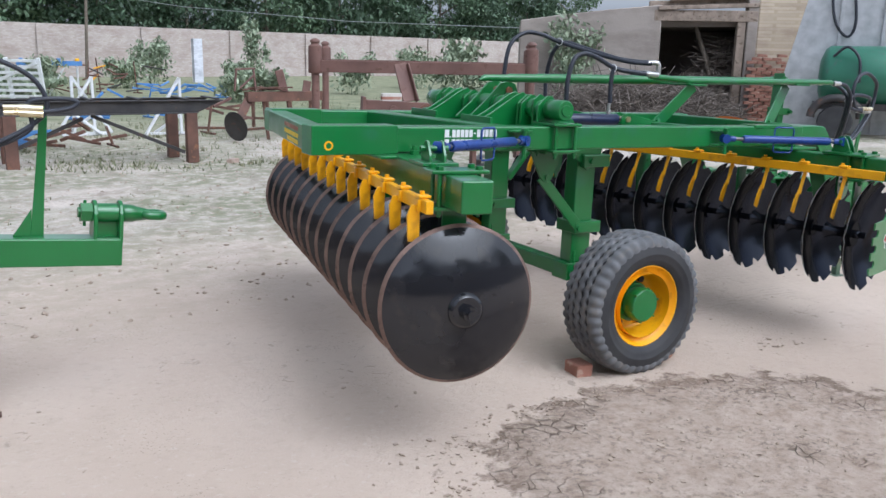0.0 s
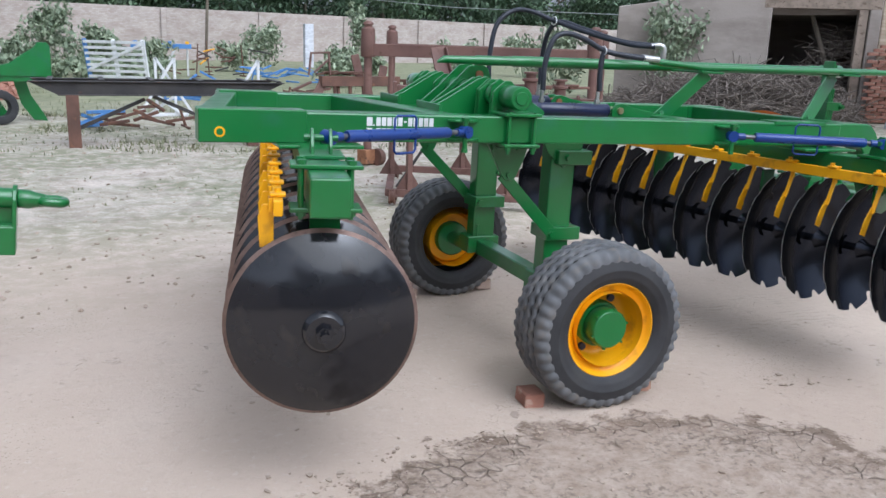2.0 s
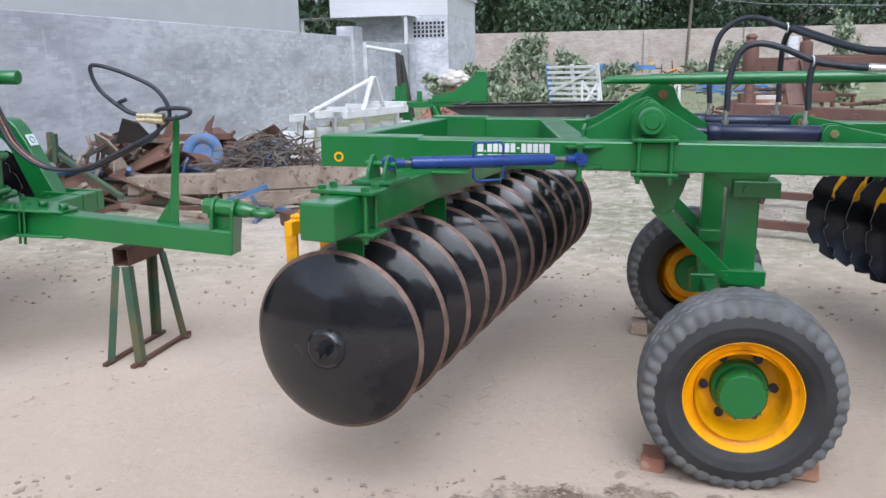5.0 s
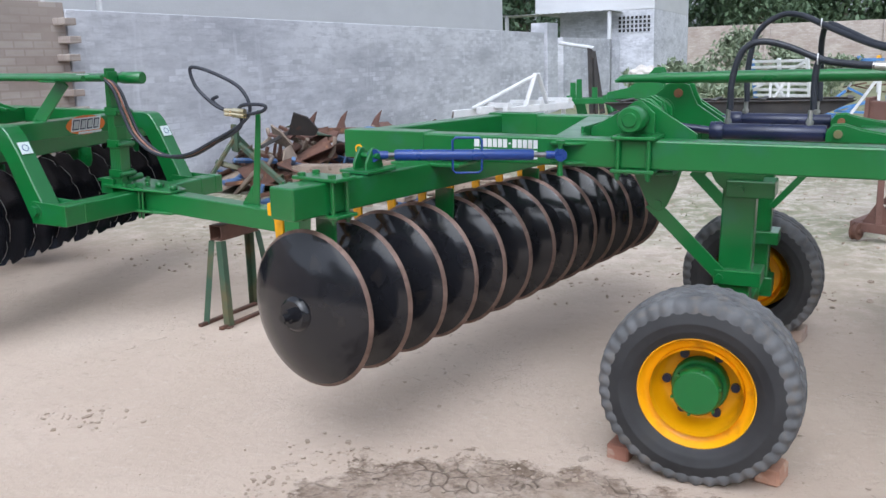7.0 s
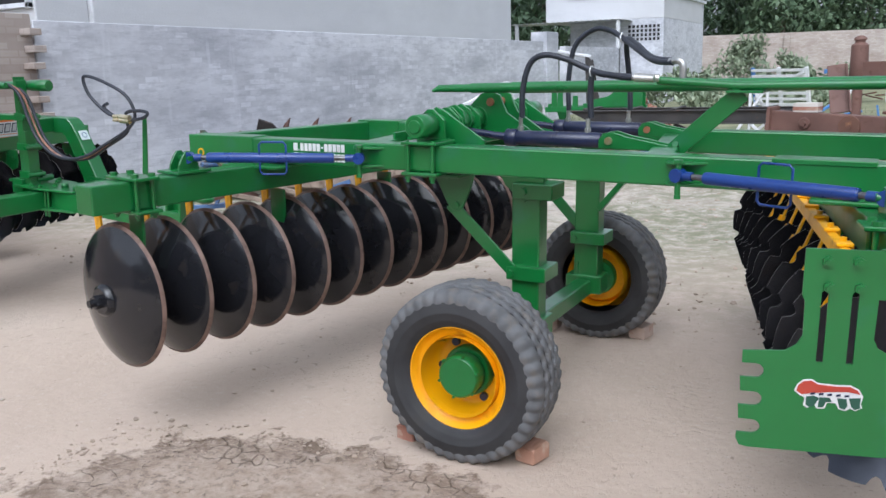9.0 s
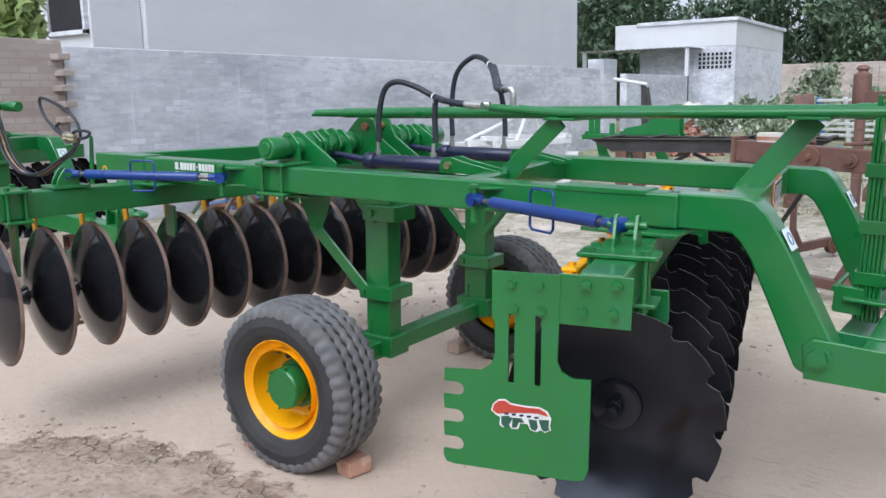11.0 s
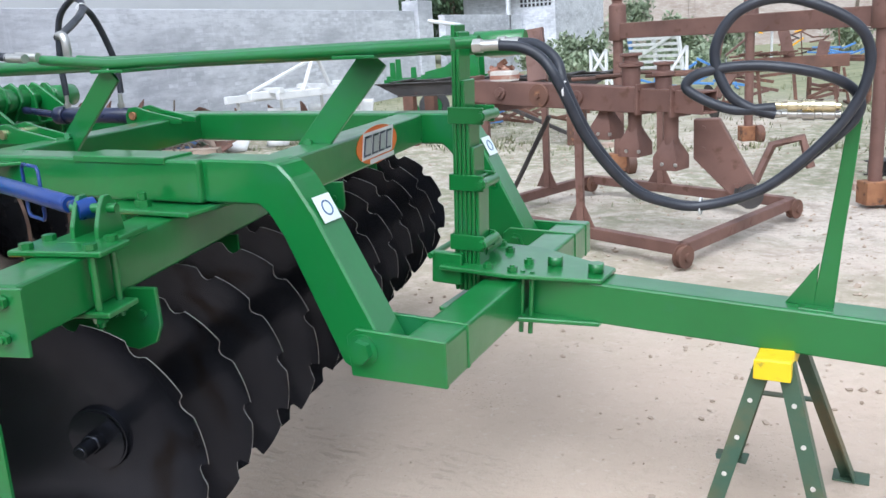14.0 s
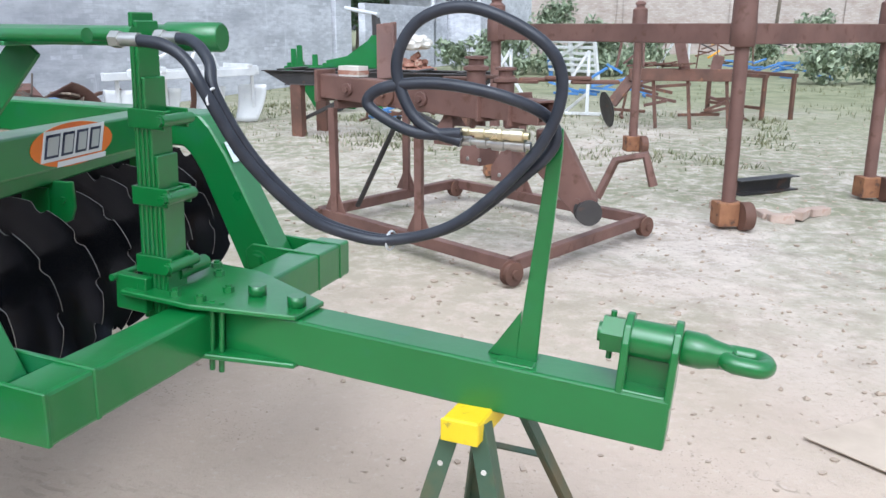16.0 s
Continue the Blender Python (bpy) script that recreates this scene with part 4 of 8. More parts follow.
    rod(bm, (X0 + 0.075, NY0 - 0.0075, 1.17), (X0 + 0.075, NY0 - 0.0055, 1.17), 0.021, 20)
    mark = part("round_mark", bm, YELLOW, h, "small round yellow sticker")
    bm = B()
    rod(bm, (X0 + 0.075, NY0 - 0.0085, 1.17), (X0 + 0.075, NY0 - 0.0075, 1.17), 0.013, 18)
    part("mark_core", bm, GREEN, mark)
    ends = frame_of((X0 + 0.05, NY1 - 0.02, zc), (-1.19, FY0 + 0.02, zc))
    for row, (v, mtl, n) in enumerate(((0.028, BRICK, 9), (-0.004, LEMON, 9), (-0.034, LEMON, 7))):
        for k in range(n):
            bm = B()
            box(bm, (0.034, 0.002, 0.020), ends @ pose(-0.40 + 0.045 * k, 0.051, v), 0.0)
            part("writing_bar", bm, mtl, h)
    # top rail that carries the hoses
    bm = B()
    def R(x, dz=0.0):
        return W(x, 0.513 + 0.080 * (x + 0.21), 1.483 - 0.009 * (x + 0.2) + dz)
    tube(bm, [R(-0.27, -0.012), R(-0.235), R(-0.07), R(-0.06), R(0.14), R(0.15), R(2.25), R(2.26), R(2.47)],
         [0.006, 0.018, 0.020, 0.024, 0.024, 0.027, 0.027, 0.031, 0.031], 16)
    rail = part("hose_rail", bm, GREEN, h, "long green tube rail over the frame")
    for x0, x1, y0, y1 in ((1.155, 1.295, 0.335, 0.65), (2.10, 2.235, 0.305, 0.73)):
        bm = B()
        box(bm, (x1 - x0, y1 - y0, 0.010), Matrix.Translation(W((x0 + x1) / 2, (y0 + y1) / 2, 1.449)), 0.002)
        part("rail_saddle", bm, GREEN, rail)
    # steel pipes beside the rail, ending in the hose unions
    for pts in (((0.87, 0.40, 1.500), (1.2, 0.378, 1.472), (2.465, 0.315, 1.466)), ((0.975, 0.465, 1.492), (1.2, 0.452, 1.472), (2.49, 0.435, 1.468))):
        bm = B()
        tube(bm, [W(*p) for p in pts], 0.017, 12)
        part("steel_pipe", bm, GREEN, rail)
    for a, b, wd in ((W(0.94, 0.40, 1.205), W(1.215, 0.372, 1.446), 0.075), (W(1.94, 0.385, 1.175), W(2.165, 0.44, 1.446), 0.085)):
        bm = B()
        beam(bm, a, b, 0.012, wd, up=(-0.7, 0, 0.7), bevel=0.002)
        bolt(bm, a + Vector((0.012, -0.01, 0.03)), (0, -1, 0.2), 0.014, 0.012)
        part("rail_brace", bm, GREEN, rail)
    # leaf-spring tower
    bm = B()
    base = W(2.335, 0.650, 0.70)
    tip = W(2.375, 0.642, 1.50)
    ax = (tip - base).normalized()
    tw = Matrix.Translation(base) @ Matrix((ax.cross(Vector((0, 1, 0))).normalized() * -1, Vector((0, 1, 0)), ax)).transposed().to_4x4()
    lens = ((0.0, 0.82), (0.0, 0.80), (0.0, 0.66), (0.0, 0.57), (0.0, 0.46), (0.0, 0.37))
    tower = None
    for k, (z0, z1) in enumerate(lens):
        bm = B()
        box(bm, (0.0125, 0.085, z1 - z0), tw @ Matrix.Translation((-0.035 + 0.0145 * k, 0, (z0 + z1) / 2)), 0.003)
        if tower is None:
            tower = part("spring_tower", bm, GREEN, h, "upright leaf-spring stack painted green")
        else:
            part("spring_leaf", bm, GREEN, tower)
    for zc2, hh2 in ((0.16, 0.05), (0.35, 0.05), (0.555, 0.05)):
        bm = B()
        box(bm, (0.115, 0.008, hh2), tw @ Matrix.Translation((0.005, -0.047, zc2)), 0.002)
        box(bm, (0.115, 0.008, hh2), tw @ Matrix.Translation((0.005, 0.047, zc2)), 0.002)
        box(bm, (0.008, 0.10, hh2), tw @ Matrix.Translation((-0.048, 0, zc2)), 0.002)
        rod(bm, tw @ Vector((0.058, -0.062, zc2)), tw @ Vector((0.058, 0.062, zc2)), 0.016, 12)
        bolt(bm, tw @ Vector((0.058, -0.06, zc2)), (0, -1, 0), 0.013, 0.012)
        part("leaf_clip", bm, GREEN, tower)
    bm = B()
    rod(bm, W(2.36, 0.722, 1.460), W(2.52, 0.735, 1.458), 0.038, 18, ch=0.004)
    part("tower_eye", bm, GREEN, tower)
    # drawbar
    bx = pose(2.407, 0.69, 0.0232, 0, 2.95, 0)
    zt = 0.802
    bm = B()
    box(bm, (1.176, 0.125, 0.127), bx @ pose(0.668, 0, zt - 0.0635), 0.007)
    bar = part("drawbar", bm, GREEN, h, "green box-section drawbar")
    for zz2 in (zt - 0.012, zt - 0.148):
        bm = B()
        prism(bm, [(-0.20, -0.14), (0.02, -0.14), (0.30, -0.07), (0.31, 0.07), (0.03, 0.20), (-0.19, 0.20)], 0.014, bx @ Matrix.Translation((0, 0, zz2 + 0.02)), 0.003)
        part("drawbar_plate", bm, GREEN, bar)
    spots = [bx @ Vector((a, b, zt + 0.014)) for a, b in ((-0.16, -0.1), (-0.16, 0.0), (-0.16, 0.10), (-0.05, -0.10), (-0.05, 0.10), (0.03, -0.1), (0.05, 0.0), (-0.1, 0.16))]
    bolt_parts("plate_bolt", spots, (0, 0, 1), 0.016, 0.016, GREEN, bar, 0.006)
    bolt_parts("large_bolt", [bx @ Vector((0.13, 0.02, zt + 0.014)), bx @ Vector((0.265, 0.0, zt + 0.014))], (0, 0, 1), 0.025, 0.03, GREEN, bar)
    for a, b in ((0.06, -0.09), (0.09, -0.09)):
        bm = B()
        rod(bm, bx @ Vector((a, b, zt - 0.18)), bx @ Vector((a, b, zt + 0.02)), 0.008, 8)
        part("through_bolt", bm, GREEN, bar)
    bm = B()
    box(bm, (0.10, 0.03, 0.10), bx @ pose(-0.185, -0.10, zt + 0.0), 0.003)
    rod(bm, bx @ Vector((-0.235, -0.13, zt + 0.04)), bx @ Vector((-0.235, 0.15, zt + 0.04)), 0.010, 8)
    rod(bm, bx @ Vector((-0.10, -0.03, zt + 0.05)), bx @ Vector((-0.10, 0.10, zt + 0.05)), 0.022, 12)
    part("tower_clamp", bm, GREEN, bar)
    # hitch: two cheeks, a sleeve and a swivelling eye
    turn = Matrix(((0, 0, 1, 0), (1, 0, 0, 0), (0, 1, 0, 0), (0, 0, 0, 1)))
    bm = B()
    box(bm, (0.12, 0.12, 0.012), bx @ pose(1.195, 0, zt - 0.002), 0.003)
    hitch = part("hitch", bm, GREEN, bar)
    for a in (1.138, 1.248):
        bm = B()
        prism(bm, [(-0.062, zt - 0.02), (0.062, zt - 0.02), (0.060, zt + 0.112), (0.042, zt + 0.152), (0.012, zt + 0.170), (-0.012, zt + 0.170), (-0.042, zt + 0.152), (-0.060, zt + 0.112)], 0.018, bx @ Matrix.Translation((a, 0, 0)) @ turn, 0.003)
        part("cheek", bm, GREEN, hitch)
    zh = zt + 0.112
    bm = B()
    rod(bm, bx @ Vector((1.14, 0, zh)), bx @ Vector((1.245, 0, zh)), 0.044, 24)
    part("hitch_sleeve", bm, GREEN, hitch)
    bm = B()
    box(bm, (0.10, 0.012, 0.085), bx @ pose(1.193, 0, zt + 0.042), 0.001)
    part("web_plate", bm, GREEN, hitch)
    bm = B()
    bolt(bm, bx @ Vector((1.128, 0, zh)), bx.to_3x3() @ Vector((-1, 0, 0)), 0.046, 0.050)
    rod(bm, bx @ Vector((1.078, 0, zh)), bx @ Vector((1.068, 0, zh)), 0.024, 14)
    rod(bm, bx @ Vector((1.098, 0, zh - 0.062)), bx @ Vector((1.098, 0, zh + 0.056)), 0.007, 8)
    part("hitch_nut", bm, GREEN, hitch)
    # the eye: a round collar that runs out into a flat forged loop
    bm = B()
    tube(bm, [bx @ Vector((1.258, 0, zh)), bx @ Vector((1.262, 0, zh)), bx @ Vector((1.305, 0, zh - 0.002)), bx @ Vector((1.325, 0, zh - 0.003)), bx @ Vector((1.365, 0, zh - 0.005))], [0.038, 0.041, 0.041, 0.034, 0.028], 18)
    ring = []
    for k in range(28):
        a = 2 * math.pi * k / 28
        c = math.cos(a)
        ring.append(bx @ Vector((1.402 + 0.030 * c + (0.010 if c > 0 else -0.022), 0.034 * math.sin(a), zh - 0.006 - 0.002 * c)))
    tube(bm, ring, 0.021, 12, closed=True)
    part("tow_eye", bm, GREEN, hitch)
    # hose post
    bm = B()
    prism(bm, [(0.876, zt), (0.930, zt), (0.930, zt + 0.20), (0.934, zt + 0.36), (0.936, zt + 0.52), (0.932, zt + 0.57), (0.916, zt + 0.575), (0.904, zt + 0.55), (0.898, zt + 0.40), (0.888, zt + 0.20)], 0.012, bx @ XZ, 0.002)
    post = part("hose_post", bm, GREEN, bar, "upright flat hose post")
    bm = B()
    prism(bm, [(0.88, zt), (0.805, zt), (0.83, zt + 0.04), (0.88, zt + 0.125)], 0.010, bx @ XZ, 0.002)
    part("gusset", bm, GREEN, post)
    bm = B()
    box(bm, (0.09, 0.09, 0.006), bx @ pose(0.885, 0, zt - 0.001), 0.002)
    part("foot", bm, GREEN, post)
    # ram hoses
    near1 = [(0.252, 0.404, 1.345), (0.256, 0.404, 1.47), (0.292, 0.404, 1.585), (0.36, 0.404, 1.622), (0.46, 0.404, 1.602), (0.585, 0.403, 1.548), (0.70, 0.37, 1.522), (0.79, 0.335, 1.514)]
    near2 = [(0.578, 0.405, 1.345), (0.575, 0.405, 1.45), (0.588, 0.40, 1.535), (0.64, 0.385, 1.532), (0.72, 0.36, 1.522), (0.80, 0.35, 1.516)]
    far1 = [(0.250, 1.03, 1.345), (0.248, 1.03, 1.50), (0.285, 1.028, 1.67), (0.385, 1.018, 1.745), (0.48, 0.97, 1.738), (0.565, 0.905, 1.697), (0.70, 0.72, 1.63), (0.82, 0.54, 1.582), (0.92, 0.44, 1.572)]
    far2 = [(0.575, 1.03, 1.345), (0.572, 1.025, 1.48), (0.572, 0.965, 1.63), (0.60, 0.885, 1.690), (0.68, 0.77, 1.655), (0.80, 0.58, 1.595), (0.92, 0.46, 1.578)]
    for pts in (near1, near2, far1, far2):
        hose("hydraulic_hose", h, [W(*p) for p in pts], 0.0135, "black hydraulic hose")
    for q0, q1 in ((W(0.78, 0.34, 1.515), W(0.87, 0.335, 1.508)), (W(0.79, 0.365, 1.518), W(0.88, 0.38, 1.510))):
        bm = B()
        rod(bm, q0, q1, 0.016, 12)
        part("hose_end", bm, STEEL, h)
    bm = B()
    tube(bm, spline([W(0.905, 0.455, 1.575), W(0.945, 0.435, 1.578), W(0.965, 0.43, 1.56), W(0.965, 0.43, 1.495)], 5), 0.015, 12)
    part("elbow_fitting", bm, STEEL, h)
    for x, y, z in ((0.582, 0.402, 1.545), (0.568, 0.90, 1.695)):
        bm = B()
        tube(bm, [W(x, y + 0.03 * math.cos(a), z + 0.022 * math.sin(a)) for a in (2 * math.pi * k / 14 for k in range(14))], 0.003, 6, closed=True)
        part("cable_tie", bm, WHITE, h)
    return h


def front_hoses(h):
    """The pair of hoses from the rail's end, looped to the post by quick couplings."""
    def F(x, y, z):
        return W(x + 0.036 - 0.1 * (x - 2.7), y + 0.13, z - 0.01)
    # couplings
    for dy, dz, mtl in ((0.0, 0.010, BRASS), (0.014, -0.013, STEEL)):
        c0 = F(3.225, 0.465 + dy, 1.262 + dz)
        mm = frame_of(c0, F(3.43, 0.460 + dy, 1.257 + dz)) @ Matrix(((0, 0, 1, 0), (1, 0, 0, 0), (0, 1, 0, 0), (0, 0, 0, 1))) @ Matrix.Diagonal((0.88, 0.88, 0.86, 1))
        bm = B()
        lathe(bm, [(0.0, -0.10), (0.0118, -0.10), (0.0118, -0.062), (0.0092, -0.060), (0.0092, -0.045), (0.0160, -0.043), (0.0160, -0.018), (0.0126, -0.016), (0.0126, -0.004), (0.0185, -0.002), (0.0185, 0.030), (0.0143, 0.032), (0.0143, 0.05), (0.0168, 0.052), (0.0168, 0.085), (0.0101, 0.087), (0.0101, 0.10), (0, 0.10)], mm, 12)
        part("hose_coupling", bm, mtl, h, "plated hydraulic quick coupling")
    # front hoses
    r = 0.0134
    start1 = [(2.51, 0.205, 1.468), (2.60, 0.205, 1.458), (2.66, 0.21, 1.425), (2.706, 0.213, 1.357), (2.767, 0.27, 1.21), (2.86, 0.36, 1.075), (2.955, 0.42, 1.022)]
    pts1 = [(3.06, 1.008), (3.22, 1.052), (3.36, 1.155), (3.46, 1.27), (3.49, 1.385), (3.44, 1.47), (3.28, 1.535), (3.15, 1.51), (3.09, 1.42), (3.12, 1.32), (3.18, 1.272), (3.255, 1.25)]
    hose("hydraulic_hose", h, [F(*p) for p in start1] + [F(x, 0.50 - 0.05 * math.sin((x - 2.2) * 2.3) - (0.02 if k > 4 else 0), z) for k, (x, z) in enumerate(pts1)], r, "thick black hydraulic hose looped to the post")
    start2 = [(2.53, 0.325, 1.47), (2.61, 0.30, 1.462), (2.68, 0.265, 1.42), (2.711, 0.240, 1.354), (2.771, 0.297, 1.207), (2.864, 0.387, 1.072), (2.958, 0.447, 1.018)]
    pts2 = [(3.064, 1.004), (3.225, 1.049), (3.37, 1.150), (3.465, 1.235), (3.455, 1.30), (3.36, 1.35), (3.20, 1.375), (3.06, 1.365), (3.01, 1.33), (3.07, 1.29), (3.15, 1.265), (3.255, 1.268)]
    hose("hydraulic_hose", h, [F(*p) for p in start2] + [F(x, 0.53 - 0.05 * math.sin((x - 2.2) * 2.3) - (0.05 if k > 4 else 0), z) for k, (x, z) in enumerate(pts2)], r)
    for p, q in ((F(2.455, 0.205, 1.468), F(2.535, 0.205, 1.468)), (F(2.48, 0.325, 1.47), F(2.55, 0.32, 1.47))):
        bm = B()
        rod(bm, p, q, 0.015, 12)
        bolt(bm, p, q - p, 0.019, 0.024)
        part("hose_end", bm, STEEL, h)
    for x, y, z in ((2.715, 0.232, 1.346), (3.05, 0.47, 1.003)):
        bm = B()
        tube(bm, [F(x, y + 0.028 * math.cos(a), z + 0.022 * math.sin(a)) for a in (2 * math.pi * k / 14 for k in range(14))], 0.003, 6, closed=True)
        part("cable_tie", bm, WHITE, h)


def thin_hoses(h):
    """The older, thinner pair on the harrow behind, one of them with a red stripe."""
    sag = [(2.20, 1.472), (2.32, 1.468), (2.42, 1.40), (2.48, 1.26), (2.55, 1.12), (2.68, 1.02), (2.82, 0.99), (2.98, 1.01), (3.16, 1.09), (3.36, 1.19)]
    loop = [(3.375, 1.200), (3.435, 1.280), (3.375, 1.400), (3.215, 1.480), (3.075, 1.520), (3.035, 1.500), (3.075, 1.400), (3.195, 1.300), (3.275, 1.272)]
    ring = [(3.30, 1.28), (3.36, 1.30), (3.47, 1.32), (3.55, 1.31), (3.52, 1.28), (3.40, 1.265), (3.24, 1.29), (3.16, 1.34), (3.20, 1.362)]
    hose("hydraulic_hose", h, [W(x, 0.59 - 0.02 * math.sin(x * 3), z) for x, z in sag + loop[1:]], 0.0105, "thin black hydraulic hose")
    hose("hydraulic_hose", h, [W(x, 0.615 + 0.02 * math.sin(x * 3), z - 0.012) for x, z in sag + ring[1:]], 0.0105, "thin black hydraulic hose with a red stripe")
    bm = B()
    tube(bm, spline([W(x, 0.602, z - 0.004) for x, z in sag], 6), 0.007, 6)
    part("red_stripe", bm, BRICK, h)
    for dz in (0.0, -0.022):
        bm = B()
        tube(bm, [W(3.265, 0.59, 1.272 + dz), W(3.325, 0.59, 1.272 + dz), W(3.325, 0.59, 1.270 + dz), W(3.415, 0.58, 1.265 + dz)], [0.012, 0.012, 0.017, 0.017], 8)
        part("hose_coupling", bm, BRASS, h)
    bm = B()
    rod(bm, W(2.12, 0.59, 1.472), W(2.21, 0.59, 1.472), 0.016, 12)
    part("hose_end", bm, STEEL, h)


ORANGE = paint("orange_paint", (0.62, 0.12, 0.015), (0.70, 0.17, 0.02), 6, 0.5)
harrow = build_harrow()
tagged(harrow, group="disc harrows")
other = copy_thing(harrow, pose(-5.86, 0.0, 0.145, 0, NOSE + 1.1, 0))
tagged(other, "identical green disc harrow parked behind, its drawbar on a stand")
front_hoses(harrow)
thin_hoses(other)


# ---- ground ----
def graded(a, b, c, d, fine, coarse):
    """Steps from a to d, fine between b and c, growing outwards."""
    out = [b]
    while out[-1] < c:
        out.append(out[-1] + fine)
    s = fine
    while out[-1] < d:
        s = min(s * 1.14, coarse)
        out.append(out[-1] + s)
    s, left = fine, [b]
    while left[-1] > a:
        s = min(s * 1.14, coarse)
        left.append(left[-1] - s)
    return left[:0:-1] + out


def ground_height(x, y):
    """Nearly level sand; rougher past the machines and in the trodden patch by the lane."""
    far = min(1.0, max(0.0, (y - 2.2) / 3.0))
    h = 0.010 * noise.noise(Vector((x * 0.9, y * 0.9, 0.3))) + 0.005 * noise.noise(Vector((x * 3.1, y * 3.1, 1.7)))
    h += far * (0.028 * noise.noise(Vector((x * 1.7, y * 1.7, 4.0))) + 0.022 * noise.noise(Vector((x * 4.3, y * 4.3, 2.0))))
    patch = max(0.0, 1.0 - ((x + 0.08) / 1.30) ** 2 - ((y + 1.3) / 0.82) ** 2)
    h += min(1.0, patch * 3.0) * (0.010 + 0.016 * noise.noise(Vector((x * 9.0, y * 9.0, 7.0))))
    near = min(1.0, max(0.0, (math.hypot(x - 0.29, min(abs(y + 0.2), abs(y - 1.58))) - 0.3) / 0.5))
    return h * near - 0.004 - 0.016 * (1 - near)


def build_ground():
    xs = graded(-260, -4.5, 6.0, 260, 0.07, 12)
    ys = graded(-120, -2.6, 8.0, 320, 0.07, 12)
    verts = [(x, y, ground_height(x, y)) for y in ys for x in xs]
    nx = len(xs)
    faces = [(j * nx + i, j * nx + i + 1, (j + 1) * nx + i + 1, (j + 1) * nx + i) for j in range(len(ys) - 1) for i in range(nx - 1)]
    me = bpy.data.meshes.new("ground")
    me.from_pydata(verts, [], faces)
    for p in me.polygons:
        p.use_smooth = True
    m = bpy.data.materials.new("yard_sand")
    m.use_nodes = True
    n, l = m.node_tree.nodes, m.node_tree.links
    b = n["Principled BSDF"]
    geo = n.new("ShaderNodeNewGeometry")
    sep = n.new("ShaderNodeSeparateXYZ")
    l.new(geo.outputs["Position"], sep.inputs[0])

    def tex(scale, detail=6, rough=0.55, dist=0.0):
        t = n.new("ShaderNodeTexNoise")
        t.inputs["Scale"].default_value, t.inputs["Detail"].default_value, t.inputs["Roughness"].default_value, t.inputs["Distortion"].default_value = scale, detail, rough, dist
        l.new(geo.outputs["Position"], t.inputs["Vector"])
        return t.outputs["Fac"]

    def ramp(v, stops):
        r = n.new("ShaderNodeValToRGB")
        e = r.color_ramp.elements
        while len(e) < len(stops):
            e.new(0.5)
        for k, (p, c) in enumerate(stops):
            e[k].position = p
            e[k].color = (*c, 1) if isinstance(c, tuple) else (c, c, c, 1)
        l.new(v, r.inputs[0])
        return r.outputs[0]

    def mix(f, a, c):
        x = n.new("ShaderNodeMix")
        x.data_type = "RGBA"
        l.new(f, x.inputs["Factor"])
        for sock, v in (("A", a), ("B", c)):
            if isinstance(v, tuple):
                x.inputs[sock].default_value = (*v, 1)
            else:
                l.new(v, x.inputs[sock])
        return x.outputs["Result"]

    def calc(op, a, c=None):
        x = n.new("ShaderNodeMath")
        x.operation = op
        for k, v in enumerate((a, c)):
            if v is None:
                continue
            if isinstance(v, (int, float)):
                x.inputs[k].default_value = v
            else:
                l.new(v, x.inputs[k])
        return x.outputs[0]

    sand = ramp(tex(0.7, 4), [(0.3, (0.485, 0.383, 0.305)), (0.55, (0.55, 0.440, 0.356)), (0.75, (0.595, 0.487, 0.402))])
    sand = mix(ramp(tex(5.5, 9, 0.72), [(0.52, 0.0), (0.70, 0.32)]), sand, (0.39, 0.305, 0.24))
    sand = mix(ramp(tex(16, 8, 0.7), [(0.54, 0.0), (0.74, 0.36)]), sand, (0.36, 0.28, 0.215))
    sand = mix(ramp(tex(23, 6, 0.7), [(0.56, 0.0), (0.70, 0.5)]), sand, (0.60, 0.52, 0.44))
    crumbs = calc("MULTIPLY", ramp(tex(75, 3, 0.6), [(0.61, 0.0), (0.66, 0.75)]), ramp(tex(1.1, 6, 0.7), [(0.50, 0.0), (0.66, 1.0)]))
    sand = mix(crumbs, sand, (0.20, 0.155, 0.115))
    scuff = calc("MULTIPLY", ramp(tex(11, 4, 0.6, 1.5), [(0.62, 0.0), (0.68, 0.6)]), ramp(tex(0.8, 4, 0.6), [(0.50, 0.0), (0.62, 1.0)]))
    sand = mix(scuff, sand, (0.27, 0.21, 0.165))
    # behind the machines: paler trampled earth with dark crumbs and weeds
    farness = n.new("ShaderNodeMapRange")
    farness.inputs["From Min"].default_value, farness.inputs["From Max"].default_value = 2.4, 5.5
    l.new(calc("ADD", sep.outputs["Y"], calc("MULTIPLY", tex(0.5, 3), 2.0)), farness.inputs["Value"])
    yard = ramp(tex(2.2, 8, 0.7), [(0.35, (0.33, 0.275, 0.228)), (0.5, (0.50, 0.433, 0.373)), (0.68, (0.58, 0.515, 0.45))])
    yard = mix(ramp(tex(5, 8, 0.72), [(0.54, 0.0), (0.68, 0.7)]), yard, (0.24, 0.20, 0.16))
    yard = mix(ramp(tex(26, 5, 0.7), [(0.55, 0.0), (0.66, 0.6)]), yard, (0.19, 0.158, 0.125))
    yard = mix(ramp(tex(11, 7, 0.7), [(0.53, 0.0), (0.66, 0.75)]), yard, (0.64, 0.575, 0.505))
